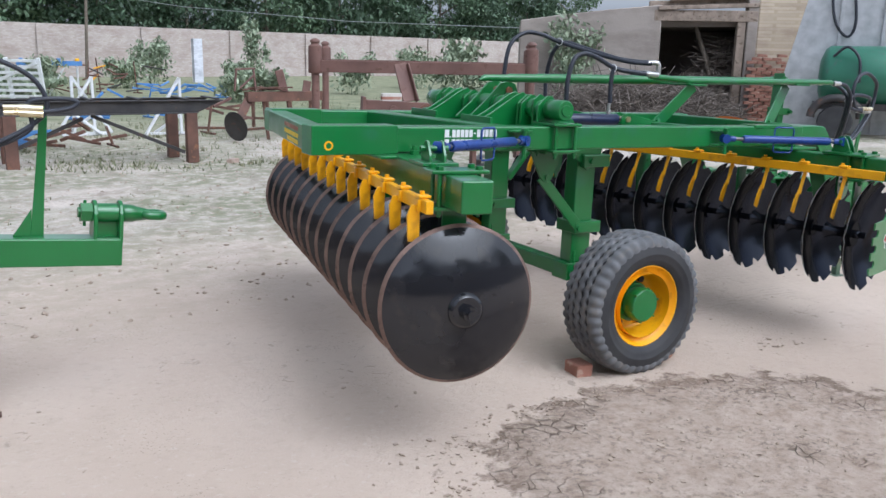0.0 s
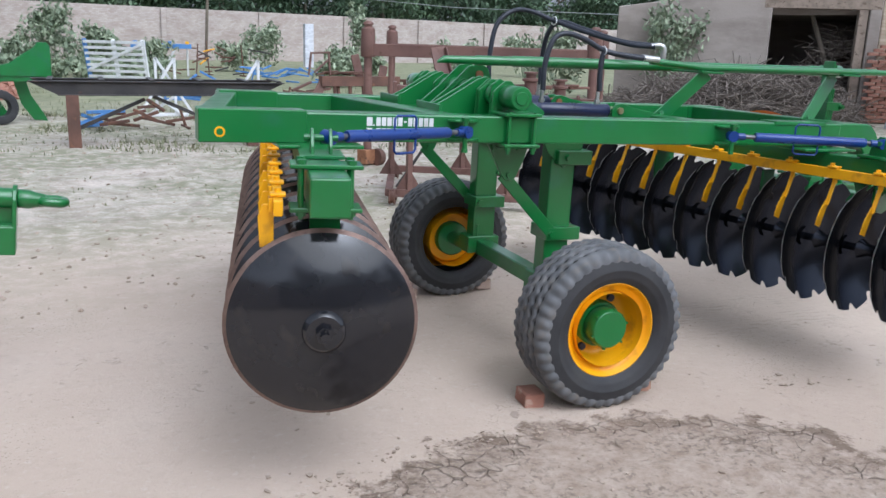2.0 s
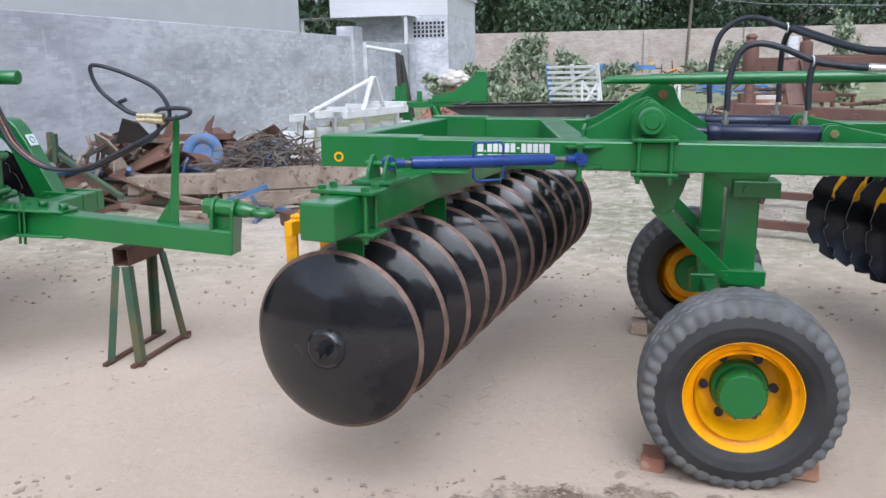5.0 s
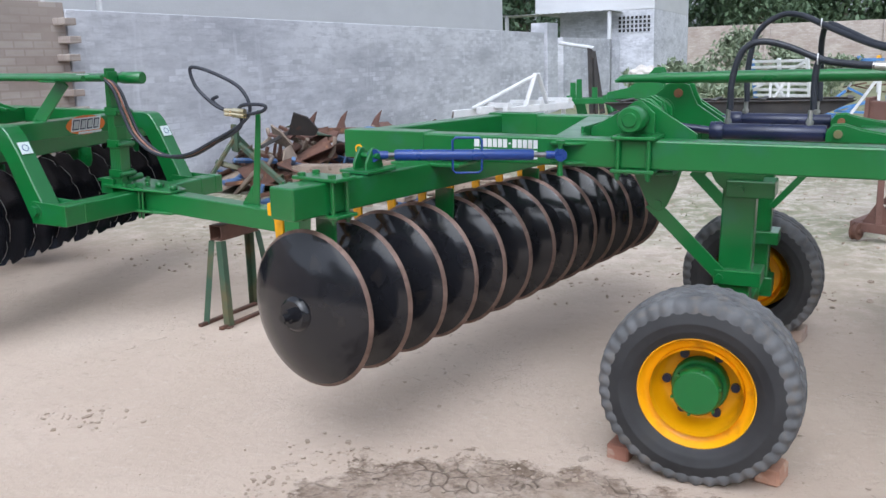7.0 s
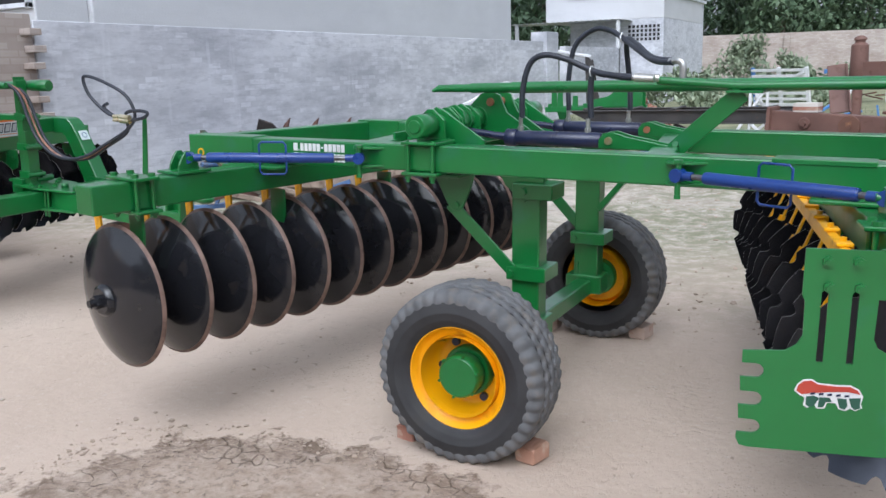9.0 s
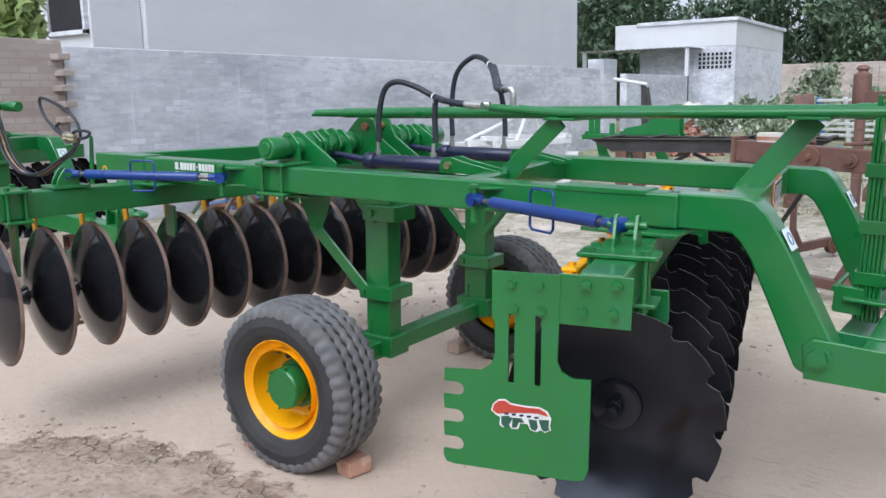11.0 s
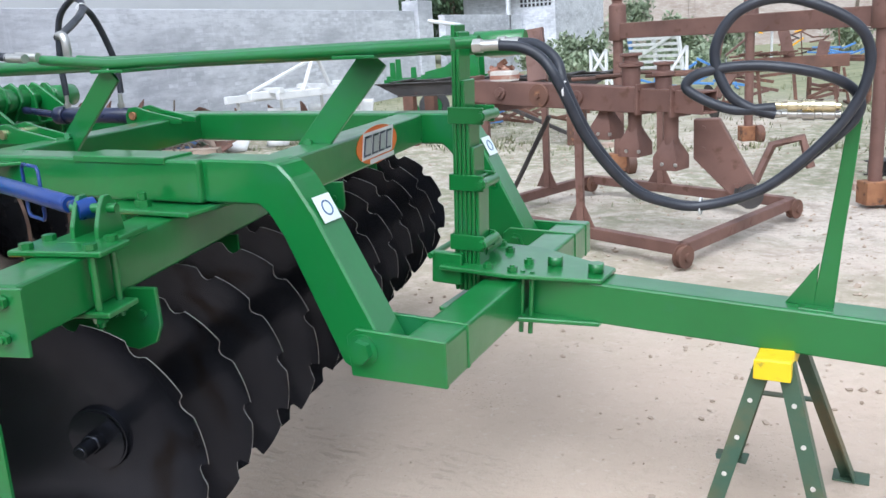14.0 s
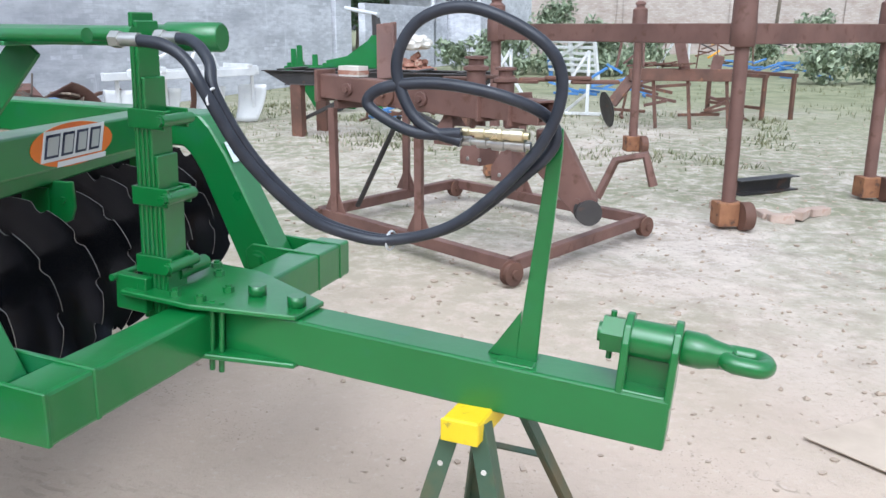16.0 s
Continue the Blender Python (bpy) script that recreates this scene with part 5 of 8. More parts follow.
    weeds = calc("MULTIPLY", ramp(tex(0.33, 5, 0.6), [(0.38, 0.0), (0.52, 1.0)]), ramp(tex(6, 6, 0.7), [(0.36, 0.0), (0.56, 0.95)]))
    yard = mix(calc("MULTIPLY", weeds, 0.9), yard, (0.185, 0.195, 0.115))
    grassy = n.new("ShaderNodeMapRange")
    grassy.inputs["From Min"].default_value, grassy.inputs["From Max"].default_value = 14.5, 23.0
    l.new(calc("ADD", sep.outputs["Y"], calc("MULTIPLY", tex(0.25, 4), 9.0)), grassy.inputs["Value"])
    yard = mix(grassy.outputs[0], yard, ramp(tex(1.3, 7, 0.7), [(0.35, (0.14, 0.155, 0.08)), (0.62, (0.27, 0.27, 0.165))]))
    col = mix(farness.outputs[0], sand, yard)
    # sand darker and browner in a broad soft oval along the lane
    lane_x = calc("DIVIDE", calc("SUBTRACT", sep.outputs["X"], 0.95), 2.3)
    lane_y = calc("DIVIDE", calc("ADD", sep.outputs["Y"], 1.5), 1.8)
    dark_oval = calc("SUBTRACT", calc("SUBTRACT", 1.45, calc("ADD", calc("MULTIPLY", lane_x, lane_x), calc("MULTIPLY", lane_y, lane_y))), calc("MULTIPLY", tex(1.1, 6, 0.65), 0.9))
    col = mix(ramp(dark_oval, [(0.05, 0.0), (0.75, 0.50)]), col, (0.375, 0.285, 0.222))
    # the dried, cracked patch beside the wheel
    dx = calc("DIVIDE", calc("ADD", sep.outputs["X"], 0.08), 1.42)
    dy = calc("DIVIDE", calc("ADD", sep.outputs["Y"], 1.30), 1.04)
    d2 = calc("ADD", calc("MULTIPLY", dx, dx), calc("MULTIPLY", dy, dy))
    edge = calc("SUBTRACT", calc("SUBTRACT", 1.65, d2), calc("MULTIPLY", tex(2.3, 8, 0.72), 1.6))
    patch = ramp(edge, [(0.06, 0.0), (0.30, 1.0)])
    rim = ramp(edge, [(0.06, 0.0), (0.14, 1.0), (0.34, 0.6), (0.5, 0.0)])
    inner = calc("MULTIPLY", ramp(edge, [(0.2, 0.0), (0.4, 1.0)]), ramp(tex(1.4, 4, 0.6), [(0.55, 0.0), (0.63, 0.9)]))
    zone = calc("MAXIMUM", rim, inner)
    rim = calc("MULTIPLY", zone, ramp(tex(6.5, 8, 0.75), [(0.42, 0.0), (0.56, 0.95)]))
    vor = n.new("ShaderNodeTexVoronoi")
    vor.feature = "DISTANCE_TO_EDGE"
    vor.inputs["Scale"].default_value = 11.0
    warp = n.new("ShaderNodeVectorMath")
    warp.operation = "ADD"
    wob = n.new("ShaderNodeTexNoise")
    wob.inputs["Scale"].default_value = 5.0
    l.new(geo.outputs["Position"], wob.inputs["Vector"])
    half = n.new("ShaderNodeVectorMath")
    half.operation = "SCALE"
    half.inputs["Scale"].default_value = 0.25
    l.new(wob.outputs["Color"], half.inputs[0])
    l.new(geo.outputs["Position"], warp.inputs[0])
    l.new(half.outputs[0], warp.inputs[1])
    l.new(warp.outputs[0], vor.inputs["Vector"])
    crack = calc("MULTIPLY", ramp(vor.outputs["Distance"], [(0.0, 1.0), (0.07, 0.0)]), calc("MULTIPLY", zone, ramp(tex(4.2, 6, 0.7), [(0.40, 0.0), (0.54, 1.0)])))
    mud = ramp(tex(9, 8, 0.75), [(0.33, (0.275, 0.200, 0.150)), (0.48, (0.385, 0.298, 0.235)), (0.68, (0.47, 0.375, 0.305))])
    mud = mix(calc("MULTIPLY", ramp(tex(30, 6, 0.7), [(0.50, 0.0), (0.60, 0.8)]), ramp(tex(3.2, 4, 0.6), [(0.40, 0.25), (0.60, 1.0)])), mud, (0.17, 0.13, 0.102))
    mud = mix(crack, mud, (0.085, 0.058, 0.04))
    col = mix(patch, col, mud)
    col = mix(rim, col, (0.155, 0.105, 0.073))
    # tread marks in front of the wheels
    lane = ramp(calc("ABSOLUTE", calc("SUBTRACT", calc("ADD", sep.outputs["Y"], calc("MULTIPLY", sep.outputs["X"], 0.06)), 0.62)), [(0.28, 1.0), (0.36, 0.0)])
    lane = calc("MULTIPLY", lane, ramp(sep.outputs["X"], [(0.75, 0.0), (0.95, 1.0)]))
    lane = calc("MULTIPLY", lane, ramp(tex(1.6, 5), [(0.36, 0.0), (0.50, 1.0)]))
    tm = n.new("ShaderNodeMapping")
    tm.inputs["Rotation"].default_value = (0, 0, 0.12)
    l.new(geo.outputs["Position"], tm.inputs[0])
    bars = n.new("ShaderNodeTexWave")
    bars.bands_direction = "Y"
    for k, v in (("Scale", 6.2), ("Distortion", 5.0), ("Detail", 2.0), ("Detail Scale", 1.6), ("Detail Roughness", 0.5)):
        bars.inputs[k].default_value = v
    l.new(tm.outputs[0], bars.inputs["Vector"])
    lane = calc("MULTIPLY", lane, ramp(calc("SUBTRACT", 2.7, sep.outputs["X"]), [(0.0, 0.0), (0.6, 1.0)]))
    lane = calc("MULTIPLY", lane, calc("MULTIPLY", ramp(tex(13, 4, 0.6), [(0.46, 0.0), (0.54, 1.0)]), ramp(tex(2.4, 4, 0.6), [(0.44, 0.0), (0.58, 1.0)])))
    tread = calc("MULTIPLY", ramp(bars.outputs["Fac"], [(0.5, 0.0), (0.75, 1.0)]), lane)
    col = mix(calc("MULTIPLY", tread, 0.34), col, (0.29, 0.225, 0.175))
    l.new(col, b.inputs["Base Color"])
    b.inputs["Roughness"].default_value = 0.95
    hgt = calc("ADD", calc("MULTIPLY", tex(55, 8, 0.75), 0.25), calc("MULTIPLY", tex(9, 8, 0.7), 0.7))
    hgt = calc("ADD", hgt, calc("MULTIPLY", tex(24, 6, 0.7), 0.35))
    hgt = calc("SUBTRACT", hgt, calc("MULTIPLY", calc("MULTIPLY", crack, patch), 1.6))
    hgt = calc("SUBTRACT", hgt, calc("MULTIPLY", scuff, 0.6))
    hgt = calc("SUBTRACT", hgt, calc("MULTIPLY", tread, 0.2))
    bp = n.new("ShaderNodeBump")
    bp.inputs["Strength"].default_value, bp.inputs["Distance"].default_value = 0.7, 0.022
    l.new(hgt, bp.inputs["Height"])
    l.new(bp.outputs[0], b.inputs["Normal"])
    me.materials.append(m)
    return tagged(new("ground", me), "sandy trampled yard floor with a cracked dry mud patch", "ground", kind="structure")


build_ground()


# ---- walls ----
def block_wall(name, label, p0, p1, z, thick, material, z0=-0.2):
    p0, p1 = Vector((*p0, 0)), Vector((*p1, 0))
    bm = B()
    beam(bm, p0 + Vector((0, 0, (z + z0) / 2)), p1 + Vector((0, 0, (z + z0) / 2)), thick, z - z0, bevel=0.01)
    return tagged(part(name, bm, material), label, "wall", kind="structure")


def plaster(name, base, stain, scale, stain_at=0.5, brick=None):
    m = paint(name, tuple(0.93 * c for c in base), base, scale, 0.9, bump=0.4, bscale=20, dist=0.01)
    n, l = m.node_tree.nodes, m.node_tree.links
    b = n["Principled BSDF"]
    geo = n.new("ShaderNodeNewGeometry")
    mp = n.new("ShaderNodeMapping")
    mp.inputs["Scale"].default_value = (1, 0.55, 2.2)
    l.new(geo.outputs["Position"], mp.inputs[0])
    t = n.new("ShaderNodeTexNoise")
    t.inputs["Scale"].default_value, t.inputs["Detail"].default_value, t.inputs["Roughness"].default_value = 0.9, 9, 0.65
    l.new(mp.outputs[0], t.inputs["Vector"])
    r = n.new("ShaderNodeValToRGB")
    r.color_ramp.elements[0].position, r.color_ramp.elements[1].position = stain_at - 0.06, stain_at + 0.14
    l.new(t.outputs["Fac"], r.inputs[0])
    mx = n.new("ShaderNodeMix")
    mx.data_type = "RGBA"
    l.new(r.outputs[0], mx.inputs["Factor"])
    l.new(b.inputs["Base Color"].links[0].from_socket, mx.inputs["A"])
    mx.inputs["B"].default_value = (*stain, 1)
    out = mx.outputs["Result"]
    if brick:
        sp = n.new("ShaderNodeSeparateXYZ")
        l.new(geo.outputs["Position"], sp.inputs[0])
        cb = n.new("ShaderNodeCombineXYZ")
        sm = n.new("ShaderNodeMath")
        l.new(sp.outputs["X"], sm.inputs[0])
        l.new(sp.outputs["Y"], sm.inputs[1])
        l.new(sm.outputs[0], cb.inputs[0])
        l.new(sp.outputs["Z"], cb.inputs[1])
        bt = n.new("ShaderNodeTexBrick")
        bt.inputs["Scale"].default_value = 1.0
        bt.inputs["Brick Width"].default_value, bt.inputs["Row Height"].default_value = 0.24, 0.085
        bt.inputs["Mortar Size"].default_value, bt.inputs["Mortar Smooth"].default_value = 0.012, 0.4
        bt.inputs["Color1"].default_value, bt.inputs["Color2"].default_value, bt.inputs["Mortar"].default_value = (1, 1, 1, 1), (0.80, 0.77, 0.75, 1), (*brick, 1)
        l.new(cb.outputs[0], bt.inputs["Vector"])
        mu = n.new("ShaderNodeMix")
        mu.data_type, mu.blend_type = "RGBA", "MULTIPLY"
        mu.inputs["Factor"].default_value = 1.0
        l.new(out, mu.inputs["A"])
        l.new(bt.outputs["Color"], mu.inputs["B"])
        out = mu.outputs["Result"]
    l.new(out, b.inputs["Base Color"])
    return m


def cement(name, pale, dark):
    """Thin cement render: courses of brick ghost through it, damp in long blotches and runs."""
    m = bpy.data.materials.new(name)
    m.use_nodes = True
    n, l = m.node_tree.nodes, m.node_tree.links
    b = n["Principled BSDF"]
    geo = n.new("ShaderNodeNewGeometry")

    def tex(scale, stretch, detail=8, rough=0.65):
        mp = n.new("ShaderNodeMapping")
        mp.inputs["Scale"].default_value = stretch
        l.new(geo.outputs["Position"], mp.inputs[0])
        t = n.new("ShaderNodeTexNoise")
        t.inputs["Scale"].default_value, t.inputs["Detail"].default_value, t.inputs["Roughness"].default_value = scale, detail, rough
        l.new(mp.outputs[0], t.inputs["Vector"])
        return t.outputs["Fac"]

    def span(v, a, c, top=1.0):
        r = n.new("ShaderNodeMapRange")
        r.inputs["From Min"].default_value, r.inputs["From Max"].default_value, r.inputs["To Max"].default_value = a, c, top
        l.new(v, r.inputs["Value"])
        return r.outputs[0]

    def mix(f, a, c):
        x = n.new("ShaderNodeMix")
        x.data_type = "RGBA"
        l.new(f, x.inputs["Factor"])
        for sock, v in (("A", a), ("B", c)):
            if isinstance(v, tuple):
                x.inputs[sock].default_value = (*v, 1)
            else:
                l.new(v, x.inputs[sock])
        return x.outputs["Result"]

    def times(a, c):
        x = n.new("ShaderNodeMath")
        x.operation = "MULTIPLY"
        l.new(a, x.inputs[0])
        l.new(c, x.inputs[1])
        return x.outputs[0]

    col = mix(span(tex(0.8, (1, 0.5, 1.3)), 0.40, 0.62), pale, tuple(0.86 * c for c in pale))
    damp = span(tex(0.75, (1, 0.45, 1.5), 9, 0.7), 0.44, 0.66, 0.95)
    col = mix(damp, col, dark)
    sp = n.new("ShaderNodeSeparateXYZ")
    l.new(geo.outputs["Position"], sp.inputs[0])
    sm = n.new("ShaderNodeMath")
    l.new(sp.outputs["X"], sm.inputs[0])
    l.new(sp.outputs["Y"], sm.inputs[1])
    cb = n.new("ShaderNodeCombineXYZ")
    l.new(sm.outputs[0], cb.inputs[0])
    l.new(sp.outputs["Z"], cb.inputs[1])
    bt = n.new("ShaderNodeTexBrick")
    for k, v in (("Scale", 1.0), ("Brick Width", 0.25), ("Row Height", 0.085), ("Mortar Size", 0.012), ("Mortar Smooth", 0.8), ("Bias", -0.1)):
        bt.inputs[k].default_value = v
    bt.inputs["Color1"].default_value, bt.inputs["Color2"].default_value, bt.inputs["Mortar"].default_value = (0, 0, 0, 1), (1, 1, 1, 1), (0.25, 0.25, 0.25, 1)
    l.new(cb.outputs[0], bt.inputs["Vector"])
    ghost = times(span(bt.outputs["Color"], 0.40, 0.95, 0.65), span(tex(2.2, (1, 0.6, 1.6)), 0.44, 0.58))
    col = mix(ghost, col, tuple(min(0.9, 1.12 * c) for c in pale))
    shade = times(span(bt.outputs["Color"], 0.50, 0.05, 0.5), span(tex(1.3, (1, 0.6, 1.3)), 0.46, 0.60))
    col = mix(shade, col, tuple(0.9 * c for c in dark))
    col = mix(span(tex(7, (1, 0.5, 2.4), 7, 0.7), 0.50, 0.68, 0.6), col, dark)
    col = mix(span(tex(2.6, (1, 1.6, 0.18), 6), 0.58, 0.74, 0.55), col, tuple(min(0.9, 1.08 * c) for c in pale))
    l.new(col, b.inputs["Base Color"])
    b.inputs["Roughness"].default_value = 0.92
    bp = n.new("ShaderNodeBump")
    bp.inputs["Strength"].default_value, bp.inputs["Distance"].default_value = 0.5, 0.01
    l.new(tex(14, (1, 1, 1)), bp.inputs["Height"])
    l.new(bp.outputs[0], b.inputs["Normal"])
    return m


CEMENT = cement("cement_render", (0.66, 0.67, 0.715), (0.36, 0.37, 0.41))
PALEBRICK = plaster("whitewashed_brick", (0.485, 0.425, 0.39), (0.37, 0.305, 0.27), 1.2, 0.52, (0.80, 0.77, 0.75))
LIMEWASH = plaster("limewashed_wall", (0.60, 0.605, 0.625), (0.55, 0.555, 0.575), 0.5, 0.55)
MUDWALL = plaster("mud_plaster", (0.33, 0.285, 0.25), (0.235, 0.20, 0.175), 0.9, 0.5)
# kept dark for the added lane wall, which only reflections pick up
LANEWALL = plaster("dark_unseen_wall_plaster", (0.25, 0.215, 0.19), (0.19, 0.165, 0.145), 0.9, 0.5)
YELLOWBRICK = plaster("old_yellow_brickwork", (0.56, 0.47, 0.36), (0.40, 0.31, 0.24), 1.0, 0.52, (0.80, 0.77, 0.72))

GX = -7.15
block_wall("wall_grey", "grey cement-rendered boundary wall with damp stains", (GX, 3.55), (GX, 20.4), 2.29, 0.23, CEMENT)
unfinished = block_wall("wall_unfinished", "bare pale brick boundary wall with a toothed end", (GX - 0.01, -9.0), (GX - 0.01, 3.545), 2.36, 0.21, PALEBRICK)
bm = B()
box(bm, (0.22, 0.16, 0.075), None, 0.006)
tooth = part("brick", bm, PALEBRICK, unfinished, "", pose(GX + 0.16, 3.46, 2.15))
for k in range(1, 9):
    again("brick", tooth, unfinished, pose(GX + 0.16, 3.46 + 0.04 * (k % 2), 2.15 - 0.19 * k))
# added out of view behind the camera, so the discs mirror a dark horizon
block_wall("wall_unseen_lane", "plain unseen wall added behind the lane to darken what the discs mirror", (-9.0, -10.5), (40.0, -10.5), 2.5, 0.3, LANEWALL)
block_wall("wall_back", "pale whitewashed brick boundary wall, stained, with piers", (-9.0, 47.0), (52.0, 63.0), 3.0, 0.3, PALEBRICK)
for k in range(9):
    x = -3.0 + 6.0 * k
    bm = B()
    box(bm, (0.30, 0.20, 3.1), pose(x, 47.0 + (x + 9) * 16 / 61 - 0.26, 1.40), 0.01)
    tagged(part("wall_pier", bm, PALEBRICK), "pale brick pier of the boundary wall", "wall pier", "wall piers", "structure")
bm = B()
box(bm, (0.46, 0.46, 2.4), pose(9.62, 42.0, 1.05), 0.01)
tagged(part("stone_pillar", bm, CEMENT), "lone grey rendered pillar before the back wall", "pillar", kind="structure")
bm = B()
box(bm, (0.5, 1.0, 2.75), pose(-7.25, 21.1, 1.2), 0.01)
tagged(part("gate_pillar", bm, CEMENT), "grey rendered gate pillar at the end of the wall", "pillar", kind="structure")
block_wall("wall_inner", "grey rendered wall past the gate pillar", (-7.45, 23.3), (-7.45, 31.1), 2.2, 0.23, CEMENT)


def block_house(name, label, x0, x1, y0, y1, z, material, openings=()):
    """A plain flat-roofed block; openings: (x or None, y, z, width, height) flat slabs on the +x side, coloured as the
    shade inside.
    """
    e = thing(name, label, "building")
    bm = B()
    box(bm, (x1 - x0, y1 - y0, z + 0.3), pose((x0 + x1) / 2, (y0 + y1) / 2, z / 2 - 0.15), 0.03)
    part("wall", bm, material, e)
    bm = B()
    box(bm, (x1 - x0 + 0.2, y1 - y0 + 0.2, 0.14), pose((x0 + x1) / 2, (y0 + y1) / 2, z + 0.07), 0.02)
    part("roof", bm, material, e)
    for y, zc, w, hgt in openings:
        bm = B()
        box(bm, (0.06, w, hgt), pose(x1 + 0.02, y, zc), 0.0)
        wn_ = part("window", bm, SHADEBLACK, e, "window opening drawn as a flat slab in shade colour")
        bm = B()
        for s in (-1, 1):
            box(bm, (0.10, 0.06, hgt + 0.12), pose(x1 + 0.03, y + s * (w / 2 + 0.03), zc), 0.005)
            box(bm, (0.10, w + 0.12, 0.06), pose(x1 + 0.03, y, zc + s * (hgt / 2 + 0.03)), 0.005)
        part("frame", bm, CEMENT, wn_)
    return e


block_house("white_building", "large plain whitewashed building behind the grey wall", -24, -11.0, 7.9, 27.6, 7.5, LIMEWASH)
bm = B()
box(bm, (12.6, 1.1, 7.3), pose(-17.4, 7.34, 3.35), 0.03)
tagged(part("stair_block", bm, LIMEWASH), "narrow pale pier at the corner of the white building", "building", kind="structure")
# the unlit room behind the window is only a dark slab on the wall
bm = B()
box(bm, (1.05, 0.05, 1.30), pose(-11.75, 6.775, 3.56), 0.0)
window = tagged(part("window_1", bm, SHADEBLACK), "flat window slab in shade colour with a grey cement frame", "window", kind="structure")
for px_, pz, sx, sz in ((-12.31, 3.56, 0.08, 1.46), (-11.19, 3.56, 0.08, 1.46), (-11.75, 2.88, 1.2, 0.08), (-11.75, 4.24, 1.2, 0.08)):
    bm = B()
    box(bm, (sx, 0.12, sz), pose(px_, 6.76, pz), 0.005)
    part("window_frame", bm, CEMENT, window)
block_house("far_building", "pale grey flat building behind the wall", -30, -16.0, -6, 12.0, 6.0, LIMEWASH, ((8.9, 3.75, 2.6, 1.35),))
house = block_house("grey_outhouse", "small grey cement outhouse with a brick grille and tin canopy", -9.85, -6.0, 31.2, 39.6, 4.25, CEMENT)
bm = B()
box(bm, (4.92, 8.0, 1.02), pose(-8.452, 35.187, 3.83), 0.02)
part("parapet", bm, LIMEWASH, house, "paler upper wall")
# small dark blocks put the shade of the grille's holes into colour
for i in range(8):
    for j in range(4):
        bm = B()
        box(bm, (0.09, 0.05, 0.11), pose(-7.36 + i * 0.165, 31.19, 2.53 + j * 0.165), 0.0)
        part("grille_hole_shade", bm, SHADEBLACK, house)
bm = B()
for k in range(38):
    a = -11.8 + k * 0.12
    beam(bm, (a, 30.36, 3.26 + 0.035 * (k % 2)), (a + 0.12, 30.36, 3.26 + 0.035 * ((k + 1) % 2)), 1.7, 0.012, bevel=0)
part("canopy", bm, TIN, house, "corrugated tin canopy")
for x in (-11.6, -7.4):
    bm = B()
    box(bm, (0.13, 0.13, 3.4), pose(x, 29.65, 1.55), 0.006)
    part("canopy_post", bm, LIMEWASH, house)


# ---- old shed on the far side ----
def build_shed():
    e = thing("old_shed", "old mud-plastered brick shed with a dark open doorway", "shed", pose(13.6, 12.9, 0.1, 0, 0, -36))
    # local: x along the front, y into the shed
    for x0, x1, z, mtl, lab in ((2.15, 2.42, 3.2, MUDWALL, ""), (2.42, 6.5, 3.1, YELLOWBRICK, "")):
        bm = B()
        box(bm, (x1 - x0, 0.35, z + 0.4), pose((x0 + x1) / 2, 0, z / 2 - 0.2), 0.03)
        part("wall", bm, mtl, e)
    bm = B()
    prism(bm, [(-3.6, -0.4), (0.0, -0.4), (0.0, 2.88), (-1.2, 2.76), (-2.4, 2.62), (-3.6, 2.45)], 0.35, XZ, 0.02)
    part("wall", bm, MUDWALL, e)
    bm = B()
    box(bm, (10.1, 0.3, 3.3), pose(1.45, 5.0, 0.85), 0.02)
    part("inner_wall", bm, MUDWALL, e)
    for x in (-3.45, 6.35):
        bm = B()
        box(bm, (0.3, 4.6, 2.8), pose(x, 2.6, 1.0), 0.02)
        part("side_wall", bm, MUDWALL, e)
    bm = B()
    box(bm, (10.1, 5.0, 0.16), pose(1.45, 2.75, 2.45, 0, -1.2, 0), 0.02)
    part("roof", bm, MUDWALL, e)
    bm = B()
    box(bm, (2.6, 0.3, 0.28), pose(1.1, -0.03, 2.62), 0.02)
    part("lintel", bm, WOOD, e, "weathered timber lintel")
    for x0, x1, y, zz, hgt in ((-0.3, 2.7, 0.06, 2.88, 0.20), (-0.1, 2.4, -0.16, 2.80, 0.10), (0.2, 2.9, -0.10, 3.02, 0.08)):
        bm = B()
        beam(bm, (x0, y, zz), (x1, y + 0.05, zz + 0.10), 0.18, hgt, bevel=0.01)
        part("roof_plank", bm, WOOD, e)
    bm = B()
    box(bm, (0.20, 0.22, 2.7), pose(2.02, -0.05, 1.2), 0.012)
    part("door_post", bm, WOOD, e)
    bm = B()
    tube(bm, [(1.0, 0.6, 2.45), (1.35, 0.5, 1.5), (1.75, 0.3, 0.1)], [0.05, 0.06, 0.07], 8)
    part("prop_pole", bm, BARK, e)
    return e


build_shed()


